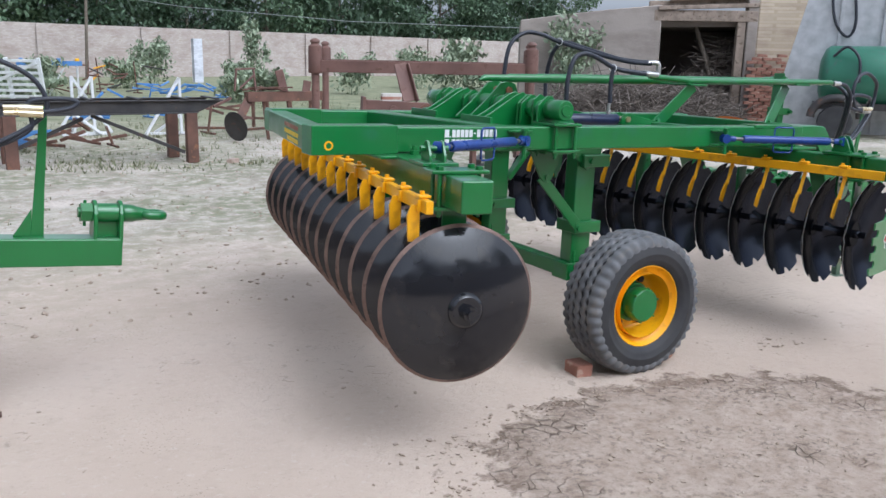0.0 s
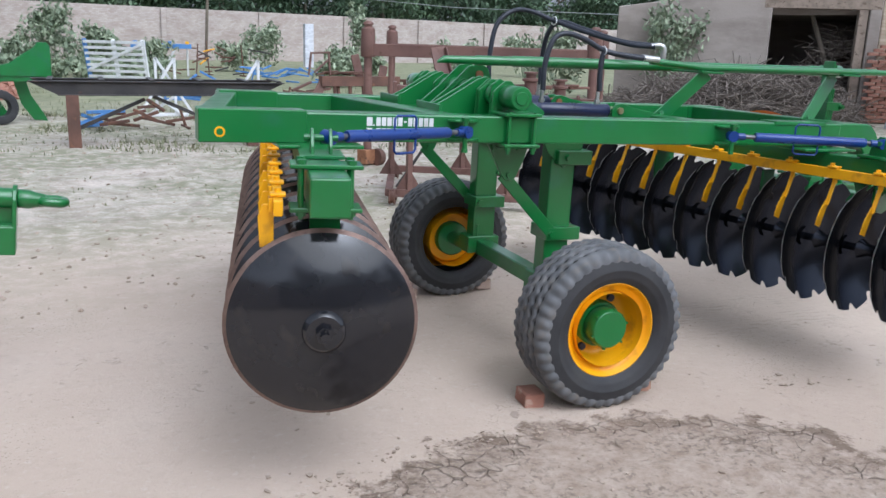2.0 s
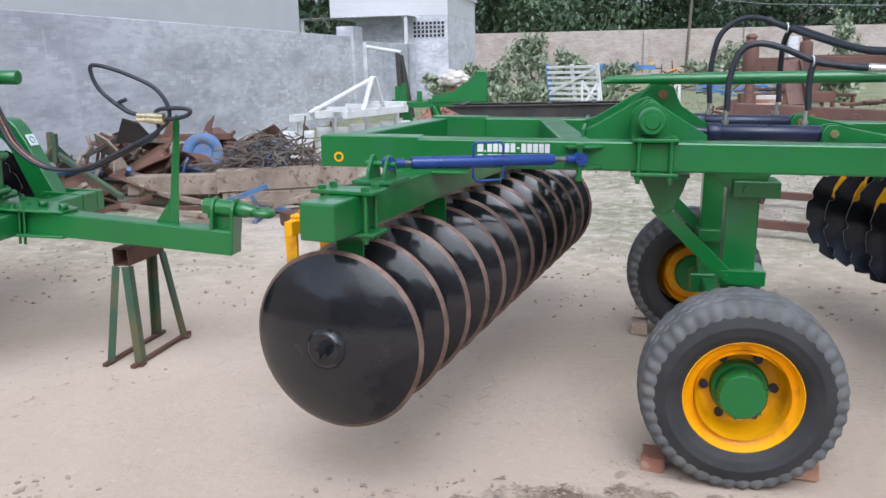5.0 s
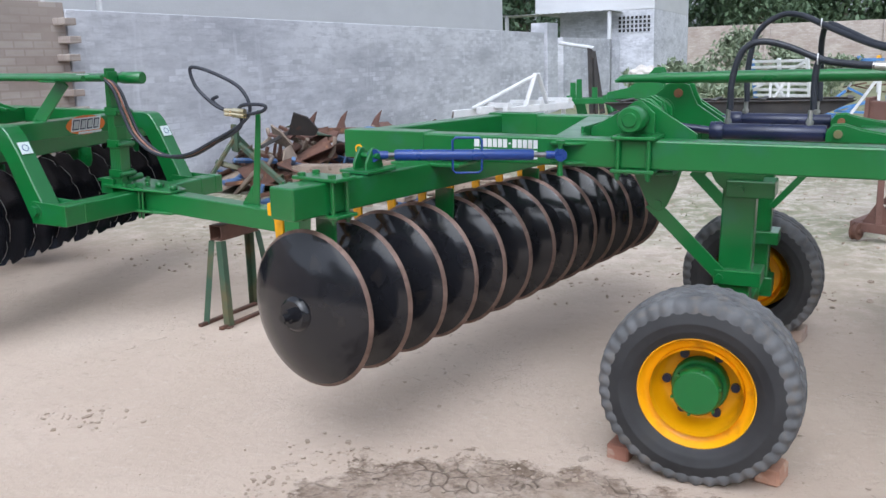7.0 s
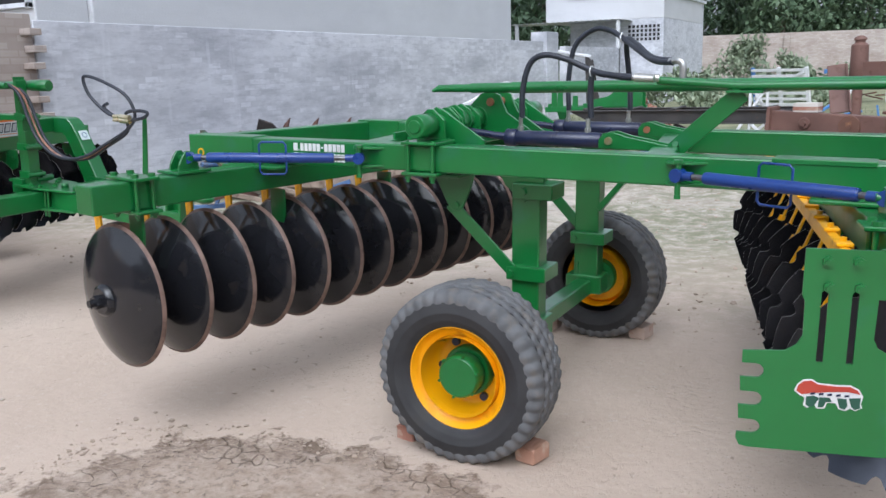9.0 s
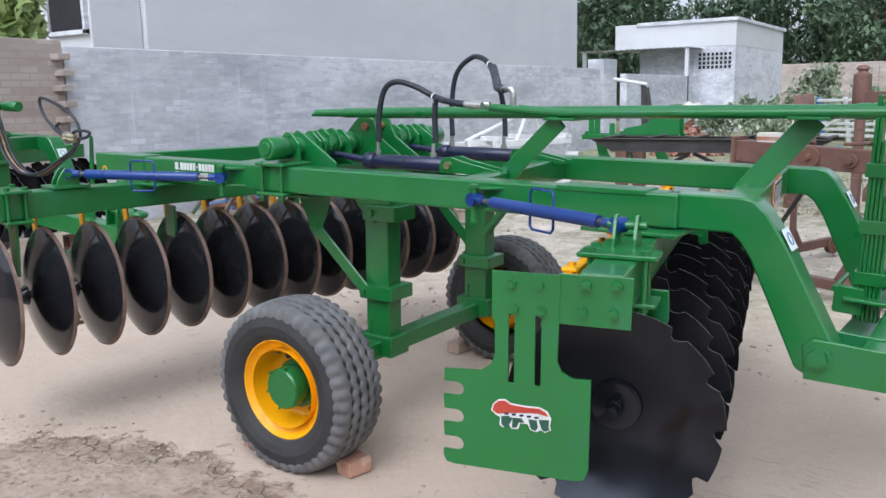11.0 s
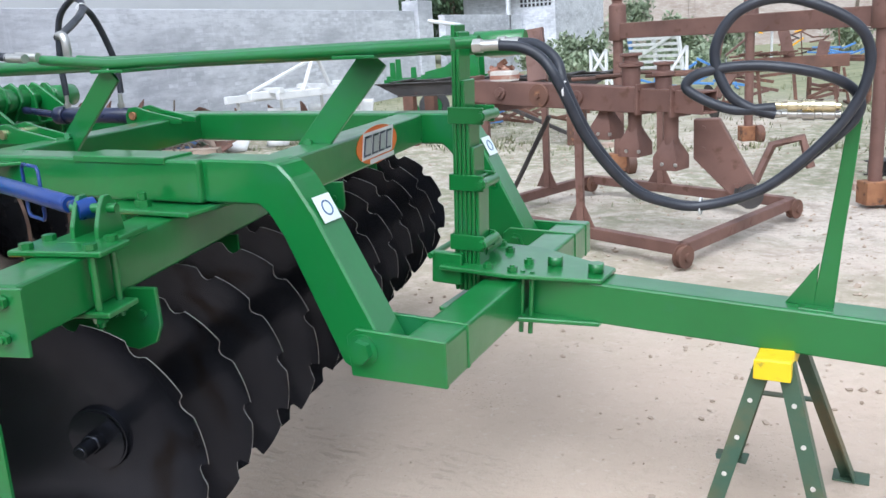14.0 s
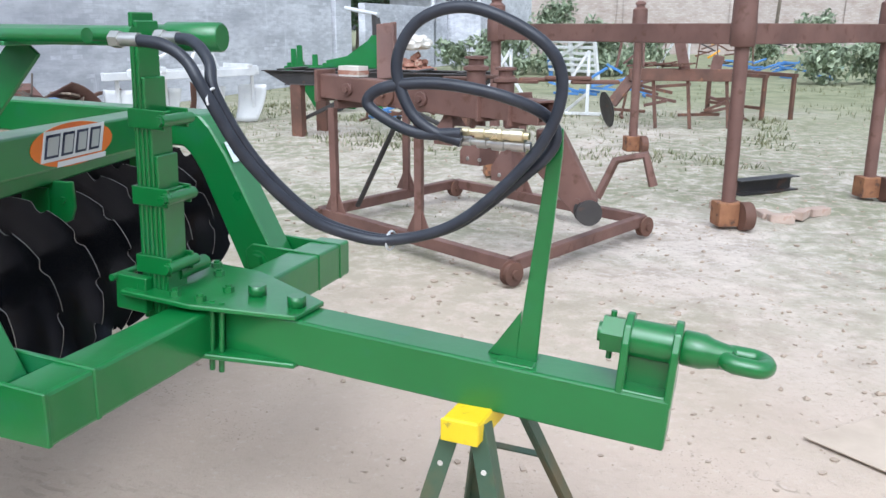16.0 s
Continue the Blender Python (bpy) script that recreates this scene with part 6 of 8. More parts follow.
def twig_pile(name, label, c, sx, sy, sz, n, length, rad, seed):
    rng = random.Random(seed)
    bm = B()
    for _ in range(n):
        a = rng.random() * 2 * math.pi
        rr = math.sqrt(rng.random())
        x, y = rr * math.cos(a), rr * math.sin(a)
        z = (1 - rr * rr) ** 0.7 * rng.random() ** 0.5
        p = Vector((x * sx, y * sy, z * sz + 0.02))
        d = Vector((rng.gauss(0, 1), rng.gauss(0, 1), rng.gauss(0, 0.35))).normalized() * length * (0.5 + rng.random())
        k = Vector((rng.gauss(0, 1), rng.gauss(0, 1), rng.gauss(0, 1))) * length * 0.12
        tube(bm, [p - d / 2, p + k, p + d / 2], [rad, rad * 0.8, rad * 0.4], 4, cap=False)
    return tagged(part(name, bm, TWIG, None, "", pose(*c)), label, "brushwood", kind="stuff")


twig_pile("brushwood_heap", "long grey-brown heap of cut brushwood before the shed", (11.6, 11.6, 0.0), 3.4, 1.6, 1.05, 2600, 1.1, 0.013, 3)
twig_pile("stacked_brushwood", "dry brown brushwood stacked inside the shed doorway", (15.5, 12.65, 0.0), 0.75, 0.7, 2.2, 600, 1.0, 0.016, 8)
twig_pile("twig_pile", "small pile of dry roots and twigs on the timbers", (-4.05, 6.15, 0.38), 0.62, 0.3, 0.36, 150, 0.55, 0.011, 5)


# ---- greenery ----
def leaf_cloud(bm, c, rx, ry, rz, n, size, rng, hollow=0.5):
    for _ in range(n):
        v = Vector((rng.gauss(0, 1), rng.gauss(0, 1), rng.gauss(0, 1))).normalized() * (hollow + (1 - hollow) * rng.random())
        p = Vector(c) + Vector((v.x * rx, v.y * ry, v.z * rz))
        a = Vector((rng.gauss(0, 1), rng.gauss(0, 1), rng.gauss(0, 0.6))).normalized()
        b = a.orthogonal().normalized()
        b.rotate(Matrix.Rotation(rng.random() * 6.28, 3, a))
        s = size * (0.6 + 0.8 * rng.random())
        q = [bm.verts.new(p + b * s * 0.9), bm.verts.new(p + a * s * 0.4), bm.verts.new(p - b * s), bm.verts.new(p - a * s * 0.4)]
        bm.faces.new(q)


def tree(c, height, spread, seed):
    rng = random.Random(seed)
    e = thing("tree", "dense dark-green tree behind the boundary wall", "tree", pose(*c), "trees behind the wall")
    bm = B()
    tube(bm, [(0, 0, -0.2), (0.1, 0, height * 0.3), (0.0, 0.1, height * 0.7)], [0.22, 0.16, 0.06], 8)
    ends = []
    for k in range(9):
        a = k * 2.4 + rng.random()
        z = height * (0.16 + 0.07 * k)
        q = Vector((math.cos(a) * spread * (0.55 + 0.2 * rng.random()), math.sin(a) * spread * 0.6, z + height * 0.12))
        tube(bm, [(0.03, 0, z), q * 0.5 + Vector((0, 0, z * 0.5)), q], [0.09, 0.06, 0.02], 5)
        ends.append(q)
    part("trunk", bm, BARK, e)
    bm = B()
    for q in ends:
        for _ in range(3):
            o = Vector((rng.gauss(0, spread * 0.25), rng.gauss(0, spread * 0.2), rng.gauss(0, height * 0.06)))
            leaf_cloud(bm, q + o, spread * 0.40, spread * 0.36, height * 0.12, 130, 0.24, rng)
    leaf_cloud(bm, (0, 0, height * 0.75), spread * 0.8, spread * 0.7, height * 0.22, 500, 0.22, rng)
    leaf_cloud(bm, (0, 0, height * 0.35), spread * 1.05, spread * 0.7, height * 0.22, 700, 0.22, rng)
    part("crown", bm, PALELEAF if seed % 3 == 1 else TREELEAF, e)
    return e


kinds = [tree((-14 + 5 * k, 55, 0), 8.5 + k, 3.6 + 0.3 * k, 20 + k) for k in range(3)]
rng = random.Random(77)
for k in range(3, 24):
    x = -16 + k * 3.4
    s = kinds[k % 3]
    o = copy_thing(s, pose(x, 55 + rng.random() * 6 + (x + 9) * 0.26, -0.2, 0, 0, rng.random() * 360))
    o.scale = (1, 1, 0.85 + 0.4 * rng.random())
for k, (x, y) in enumerate(((-20.0, 50.0), (-16.5, 46.0), (-24.0, 55.0))):
    copy_thing(kinds[k], pose(x, y, -0.2, 0, 0, 50 * k))
for k, (x, y, z) in enumerate(((-13, -19, 0.75), (-7.5, -17.5, 0.9), (-3.0, -21, 0.7), (2.6, -18.5, 0.95), (8.4, -20, 0.8), (14.0, -18, 0.9), (20.0, -21, 1.0))):
    o = copy_thing(kinds[k % 3], pose(x, y, -0.2, 0, 0, 70 * k))
    o.scale = (0.8, 0.8, z)
    tagged(o, "leafy dark-green tree over the lane wall, mirrored in the discs", group="trees over the lane")


def bush(c, r, hgt, n, size, seed, name="bush", label="leafy grey-green weed bush by the wall"):
    rng = random.Random(seed)
    bm = B()
    for k in range(9):
        a = rng.random() * 6.28
        q = Vector((math.cos(a) * r * rng.random(), math.sin(a) * r * rng.random(), hgt * (0.5 + 0.5 * rng.random())))
        tube(bm, [(q.x * 0.3, q.y * 0.3, -0.05), q * 0.6, q], [0.014, 0.01, 0.004], 5)
        leaf_cloud(bm, q, r * 0.42, r * 0.42, hgt * 0.26, n // 12, size, rng, 0.2)
    leaf_cloud(bm, (0, 0, hgt * 0.42), r, r, hgt * 0.42, n // 4, size, rng, 0.3)
    return tagged(part(name, bm, LEAF, None, "", pose(*c)), label, "bush", "weed bushes")


for k, (c, r, hgt, n) in enumerate((((-2.5, 29.0, 0), 1.05, 2.1, 1500), ((-1.2, 29.6, 0), 1.1, 1.6, 1300), ((-5.2, 26.5, 0), 0.8, 1.0, 800), ((-3.9, 27.2, 0), 0.9, 1.2, 900), ((0.1, 29.2, 0), 1.2, 1.2, 1100), ((-3.2, 25.6, 0), 1.2, 0.7, 900), ((-1.8, 26.4, 0), 1.3, 0.7, 900), ((-0.2, 26.0, 0), 1.1, 0.6, 800), ((6.6, 38.5, 0), 1.05, 2.0, 1300), ((9.5, 32.8, 0), 0.6, 2.6, 900), ((8.6, 31.5, 0), 0.9, 1.1, 700),
                               ((11.0, 18.5, 0), 1.0, 1.9, 1000), ((12.1, 28.4, 0), 1.0, 1.4, 900), ((18.3, 33.5, 0), 1.2, 1.7, 900), ((4.6, 35, 0), 1.3, 1.2, 900), ((5.9, 23.8, 0), 0.9, 1.0, 900), ((7.2, 24.6, 0), 0.8, 0.9, 700))):
    bush(c, r, hgt, n, 0.115, 40 + k)
shrub = bush((-10.1, 4.55, 0), 0.85, 3.25, 1500, 0.15, 83, "bush", "tall leafy yellow-green shrub behind the unfinished wall")
shrub.data.materials[0] = SHRUBLEAF
bush((11.4, 13.7, 0), 0.75, 2.3, 1500, 0.09, 71, "bush", "dark leafy shrub growing against the shed wall")


def grass_field():
    rng = random.Random(9)
    bm = B()
    for _ in range(6500):
        y = 5.0 + 21 * rng.random() ** 1.2
        x = -6.8 + rng.random() * (11 + y * 0.8)
        if noise.noise(Vector((x * 0.35, y * 0.35, 5.0))) < 0.02 and rng.random() < 0.93 or y < 8.0 and rng.random() < 0.85:
            continue
        h = ground_height(x, y)
        for _k in range(3):
            a = rng.random() * 6.28
            hh = (0.012 + 0.03 * rng.random()) * (1 if y < 8 else 1.8) + (0.08 * rng.random() if y > 12 else 0)
            w = 0.006 + 0.004 * rng.random()
            p = Vector((x + rng.gauss(0, 0.03), y + rng.gauss(0, 0.03), h - 0.005))
            d = Vector((math.cos(a), math.sin(a), 0))
            bm.faces.new([bm.verts.new(p - d * w), bm.verts.new(p + d * w), bm.verts.new(p + Vector((d.y, -d.x, 0)) * hh * 0.4 + Vector((0, 0, hh)))])
    # low weeds round the girder table
    for _ in range(2600):
        x, y = rng.uniform(-5.5, 4.5), rng.uniform(8.4, 14.5)
        if noise.noise(Vector((x * 0.55, y * 0.55, 9.0))) < 0.08:
            continue
        h = ground_height(x, y)
        for _k in range(4):
            a = rng.random() * 6.28
            hh, w = 0.03 + 0.07 * rng.random(), 0.008 + 0.008 * rng.random()
            p = Vector((x + rng.gauss(0, 0.05), y + rng.gauss(0, 0.05), h - 0.005))
            d = Vector((math.cos(a), math.sin(a), 0))
            bm.faces.new([bm.verts.new(p - d * w), bm.verts.new(p + d * w), bm.verts.new(p + Vector((d.y, -d.x, 0)) * hh * 0.7 + Vector((0, 0, hh)))])
    return tagged(part("grass", bm, GRASS), "thin dry grass tufts over the yard", "grass", kind="stuff")


grass_field()


def litter():
    """Crumbs, clods and small stones, thickest behind the machines and on the cracked patch."""
    rng = random.Random(13)
    bm = B()
    def stone(x, y, s):
        z = ground_height(x, y)
        p = Vector((x, y, z + s * 0.25))
        t = [Vector((rng.uniform(0.6, 1), 0, 0)), Vector((-rng.uniform(0.6, 1), 0, 0)), Vector((0, rng.uniform(0.6, 1), 0)), Vector((0, -rng.uniform(0.6, 1), 0)), Vector((0, 0, rng.uniform(0.4, 0.8))), Vector((0, 0, -0.5))]
        rot = Matrix.Rotation(rng.random() * 6.28, 3, "Z")
        v = [bm.verts.new(p + rot @ q * s) for q in t]
        for a, b, c in ((0, 2, 4), (2, 1, 4), (1, 3, 4), (3, 0, 4), (2, 0, 5), (1, 2, 5), (3, 1, 5), (0, 3, 5)):
            bm.faces.new((v[a], v[b], v[c]))
    def flake(x, y, s):
        """A thin curled scrap of crust or leaf."""
        z = ground_height(x, y) + 0.004
        n = rng.randint(4, 6)
        rot = Matrix.Rotation(rng.random() * 6.28, 3, "Z") @ Matrix.Rotation(rng.gauss(0, 0.22), 3, "X")
        up = [Vector((x, y, z)) + rot @ Vector((s * rng.uniform(0.6, 1.1) * math.cos(6.283 * k / n), s * rng.uniform(0.5, 1.0) * math.sin(6.283 * k / n), 0.25 * s)) for k in range(n)]
        lo = [p - Vector((0, 0, 0.3 * s)) for p in up]
        a, c = [bm.verts.new(p) for p in up], [bm.verts.new(p) for p in lo]
        bm.faces.new(a)
        bm.faces.new(c[::-1])
        for k in range(n):
            bm.faces.new((a[k], c[k], c[(k + 1) % n], a[(k + 1) % n]))
    for cx, cy, rx, ry, num in ((-1.05, -0.66, 0.24, 0.09, 80), (-0.6, -0.50, 0.3, 0.06, 60), (-0.3, -0.46, 0.25, 0.05, 30), (-0.3, -1.1, 0.5, 0.3, 60), (1.3, -0.42, 0.25, 0.10, 40), (-1.28, -0.95, 0.10, 0.2, 60), (-2.5, -0.75, 0.22, 0.16, 60)):
        for _ in range(num):
            flake(cx + rng.gauss(0, rx * 0.6), cy + rng.gauss(0, ry * 0.6), 0.004 + 0.013 * rng.random() ** 2.5)
    for _ in range(1500):
        y = 2.2 + 9 * rng.random() ** 1.1
        flake(-5.0 + rng.random() * (10.5 + y * 0.4), y, 0.008 + 0.022 * rng.random() ** 3)
    for _ in range(420):
        flake(2.6 + 2.8 * rng.random(), 0.4 + 3.4 * rng.random(), 0.005 + 0.014 * rng.random() ** 3)
    for _ in range(110):
        flake(-3.6 + 8.6 * rng.random(), -1.8 + 4.2 * rng.random(), 0.005 + 0.011 * rng.random() ** 2)
    for _ in range(4200):
        y = 1.7 + 14 * rng.random() ** 1.2
        stone(-5.5 + rng.random() * (9.5 + y * 0.6), y, 0.006 + 0.02 * rng.random() ** 3)
    for _ in range(260):
        stone(-3.5 + 8 * rng.random(), -2.2 + 4.5 * rng.random(), 0.0025 + 0.006 * rng.random() ** 2)
    for _ in range(550):
        a, r = rng.random() * 6.28, math.sqrt(rng.random())
        stone(-0.08 + 1.3 * r * math.cos(a), -1.3 + 0.82 * r * math.sin(a), 0.003 + 0.009 * rng.random() ** 2)
    m = paint("clods", (0.33, 0.255, 0.195), (0.48, 0.385, 0.31), 3.5, 0.95, c3=(0.22, 0.16, 0.12), s3=5, at3=0.58)
    return tagged(part("clods", bm, m), "earth clods and pebbles lying on the sand", "clods", kind="stuff")


litter()


# ---- bricks that chock the wheels and lie about ----
def brick(c, rz, label, rx=0, ry=0, mtl=BRICK, long=0.195):
    bm = B()
    box(bm, (long, 0.095, 0.068), None, 0.009 if long < 0.19 else 0.006)
    rng = random.Random(int(c[0] * 100 + c[1] * 10))
    for v in bm.verts:
        v.co += Vector((rng.gauss(0, 0.002), rng.gauss(0, 0.002), rng.gauss(0, 0.002)))
    return tagged(part("brick", bm, mtl, None, "", pose(c[0], c[1], 0.03 + c[2], rx, ry, rz)), label, "brick", "bricks")


for c, rz, mtl, long in (((-0.048, -0.185, -0.022), 84, BRICK, 0.125), ((0.525, -0.20, -0.012), 76, PALEBAT, 0.12), ((-0.01, 1.50, -0.01), 85, DUSTBRICK, 0.15), ((0.54, 1.56, -0.01), 80, DUSTBRICK, 0.15)):
    brick(c, rz, "red-brown half brick wedged against the harrow's tyre", 0, 0, mtl, long)
for c, rz in (((4.20, 5.72, 0.0), 20), ((4.36, 5.95, 0.0), 70), ((4.08, 5.85, -0.01), 110), ((4.5, 6.15, -0.01), 40), ((3.75, 6.1, 0), 30), ((0.95, 8.8, 0.0), 40)):
    brick(c, rz, "broken dusty brick lying on the yard floor", 0, 0, DUSTBRICK)


# ---- stands ----
def trestle(name, label, m, top, leg, width, height, length, box_top=False):
    e = thing(name, label, "stand", m)
    bm = B()
    if box_top:
        for dx, dz, sx, sz in ((-0.045, 0, 0.006, 0.09), (0.045, 0, 0.006, 0.09), (0, 0.045, 0.096, 0.006), (0, -0.045, 0.096, 0.006)):
            box(bm, (sx, length * 0.8, sz), pose(dx, 0, height - 0.05 + dz), 0.001)
    else:
        box(bm, (0.092, length, 0.012), pose(0, 0, height - 0.006), 0.003)
        for s in (-1, 1):
            box(bm, (0.008, length, 0.05), pose(s * 0.044, 0, height - 0.03), 0.002)
            box(bm, (0.096, 0.008, 0.056), pose(0, s * (length / 2 + 0.004), height - 0.028), 0.002)
    part("top", bm, top, e)
    for sy in (-1, 1):
        for sx in (-1, 1):
            bm = B()
            a = Vector((sx * 0.028, sy * (length / 2 - 0.035), height - (0.10 if box_top else 0.02)))
            b = Vector((sx * width / 2, sy * (length / 2 + (0.02 if box_top else (0.06 if sy < 0 else 0.22))), 0.012))
            beam(bm, a, b, 0.045, 0.006, up=(0, -sy, 0), bevel=0.001)
            beam(bm, a + Vector((sx * 0.02, sy * -0.02, 0)), b + Vector((sx * 0.02, sy * -0.02, 0)), 0.006, 0.045, up=(0, -sy, 0), bevel=0.001)
            lg = part("leg", bm, leg, e)
            if not box_top:
                d = (b - a)
                for k in range(1, 5):
                    bm = B()
                    p = a + d * (k / 5.2) + Vector((0, sy * 0.004, 0))
                    rod(bm, p, p + Vector((0, sy * 0.003, 0)), 0.007, 8)
                    part("hole", bm, CLOTH, lg)
            bm = B()
            box(bm, (0.11 if not box_top else 0.05, 0.08 if not box_top else 0.05, 0.012), pose(b.x + sx * 0.01, b.y, 0.006), 0.002)
            part("foot", bm, OLIVE if not box_top else OLDRUST, lg)
    bm = B()
    if box_top:
        for sx in (-1, 1):
            box(bm, (0.03, length + 0.16, 0.02), pose(sx * width / 2, 0, 0.012), 0.002)
    else:
        box(bm, (width * 0.56, 0.03, 0.006), pose(0, length / 2 + 0.115, height * 0.52), 0.001)
    part("brace", bm, leg if not box_top else OLDRUST, e)
    return e


trestle("trestle_stand", "green angle-iron trestle with a yellow top under the drawbar", pose(3.275, 0.63, -0.015, 0, 0, -5), LEMON, OLIVE, 0.36, 0.60, 0.32)
trestle("trestle_stand", "rusty box tube on green trestle legs under the other drawbar", pose(-2.80, 0.86, 0.0, 0, 0, -3), OLDRUST, OLIVE, 0.17, 0.64, 0.44, True)


# ---- rust-red gantry on rollers ----
def gantry():
    e = thing("gantry", "rust-brown steel gantry frame on iron rollers", "gantry")
    P = {"a": Vector((1.50, 6.95, 0)), "b": Vector((2.62, 9.2, 0)), "c": Vector((3.80, 5.40, 0)), "d": Vector((4.97, 7.0, 0))}
    for k, p in P.items():
        bm = B()
        rod(bm, p + Vector((0, 0, 0.12)), p + Vector((0, 0, 1.56)), 0.052, 18)
        post = part("post", bm, RUST, e)
        bm = B()
        lathe(bm, [(0.0, 1.79), (0.03, 1.785), (0.062, 1.765), (0.066, 1.745), (0.05, 1.735), (0.05, 1.715), (0.085, 1.69), (0.09, 1.50), (0.09, 1.36), (0.082, 1.35), (0.05, 1.35)], Matrix.Translation(p), 18)
        part("socket", bm, RUST, post)
        bm = B()
        box(bm, (0.20, 0.17, 0.18), Matrix.Translation(p + Vector((0, 0, 0.11))) @ pose(0, 0, 0, 0, 0, 25), 0.006)
        part("foot_box", bm, ORANGERUST, post)
        bm = B()
        r = Matrix.Translation(p + Vector((0.13, -0.05, 0.105))) @ pose(0, 0, 0, 90, 0, 115)
        lathe(bm, [(0.0, -0.04), (0.105, -0.04), (0.11, -0.03), (0.11, 0.03), (0.105, 0.04), (0.035, 0.045), (0.03, 0.06), (0.0, 0.06)], r, 22)
        for j in range(6):
            a = j * math.pi / 3
            q = r @ Vector((0.072 * math.cos(a), 0.072 * math.sin(a), 0.041))
            bolt(bm, q, r.to_3x3() @ Vector((0, 0, 1)), 0.014, 0.006)
        part("roller", bm, OLDRUST, post, "iron roller")
    for a, b in (("a", "c"), ("b", "d"), ("c", "d")):
        bm = B()
        d = (P[b] - P[a]).normalized()
        beam(bm, P[a] + d * 0.05 + Vector((0, 0, 1.44)), P[b] - d * 0.05 + Vector((0, 0, 1.44)), 0.09, 0.15, bevel=0.006)
        part("beam", bm, RUST, e)
    return e


gantry()


# ---- roller cart with a half-built plough ----
def plough_cart():
    e = thing("plough_cart", "red-oxide steel cart frame on small iron wheels", "cart")
    A, Bq, C, D = Vector((0.87, 4.35, 0.12)), Vector((2.62, 3.40, 0.12)), Vector((3.22, 4.90, 0.12)), Vector((1.45, 5.85, 0.12))
    for p, q in ((A, Bq), (Bq, C), (C, D), (D, A)):
        bm = B()
        beam(bm, p, q, 0.07, 0.075, bevel=0.004)
        part("rail", bm, RUST, e)
    for p in (A, Bq, C, D):
        bm = B()
        r = Matrix.Translation(p + Vector((0.02, -0.06, -0.035))) @ pose(0, 0, 0, 90, 0, 60)
        lathe(bm, [(0, -0.028), (0.072, -0.028), (0.074, -0.018), (0.060, -0.014), (0.060, 0.014), (0.074, 0.018), (0.072, 0.028), (0.028, 0.03), (0.026, 0.045), (0, 0.045)], r, 20)
        part("wheel", bm, OLDRUST, e)
    up = Vector((0, 0, 0.62))
    for p, h in ((A * 0.90 + Bq * 0.10, 0.80), (A * 0.42 + Bq * 0.58, 0.80), (D * 0.6 + A * 0.4, 0.80), (D * 0.6 + C * 0.4, 0.80)):
        bm = B()
        beam(bm, p, p + Vector((0, 0, h)), 0.06, 0.05, up=(1, 0, 0), bevel=0.003)
        for sx, sy in ((1, 0), (-1, 0)):
            prism(bm, [(0.02, 0.03), (0.13, 0.03), (0.03, 0.20), (0.02, 0.20)], 0.008, Matrix.Translation(p) @ Matrix.Rotation((0.0 if sx > 0 else math.pi) - 0.50, 4, "Z") @ XZ)
        part("upright", bm, RUST, e)
    bm = B()
    beam(bm, A * 0.9 + Bq * 0.1 + Vector((0, 0.05, 0.82)), D * 0.7 + C * 0.3 + Vector((0, 0, 0.82)), 0.06, 0.06)
    part("cross_rail", bm, RUST, e)
    bm = B()
    beam(bm, Vector((1.05, 4.62, 0.12)), Vector((1.50, 4.42, 0.86)), 0.035, 0.03)
    part("diagonal", bm, GIRDER, e)
    return e


plough_cart()


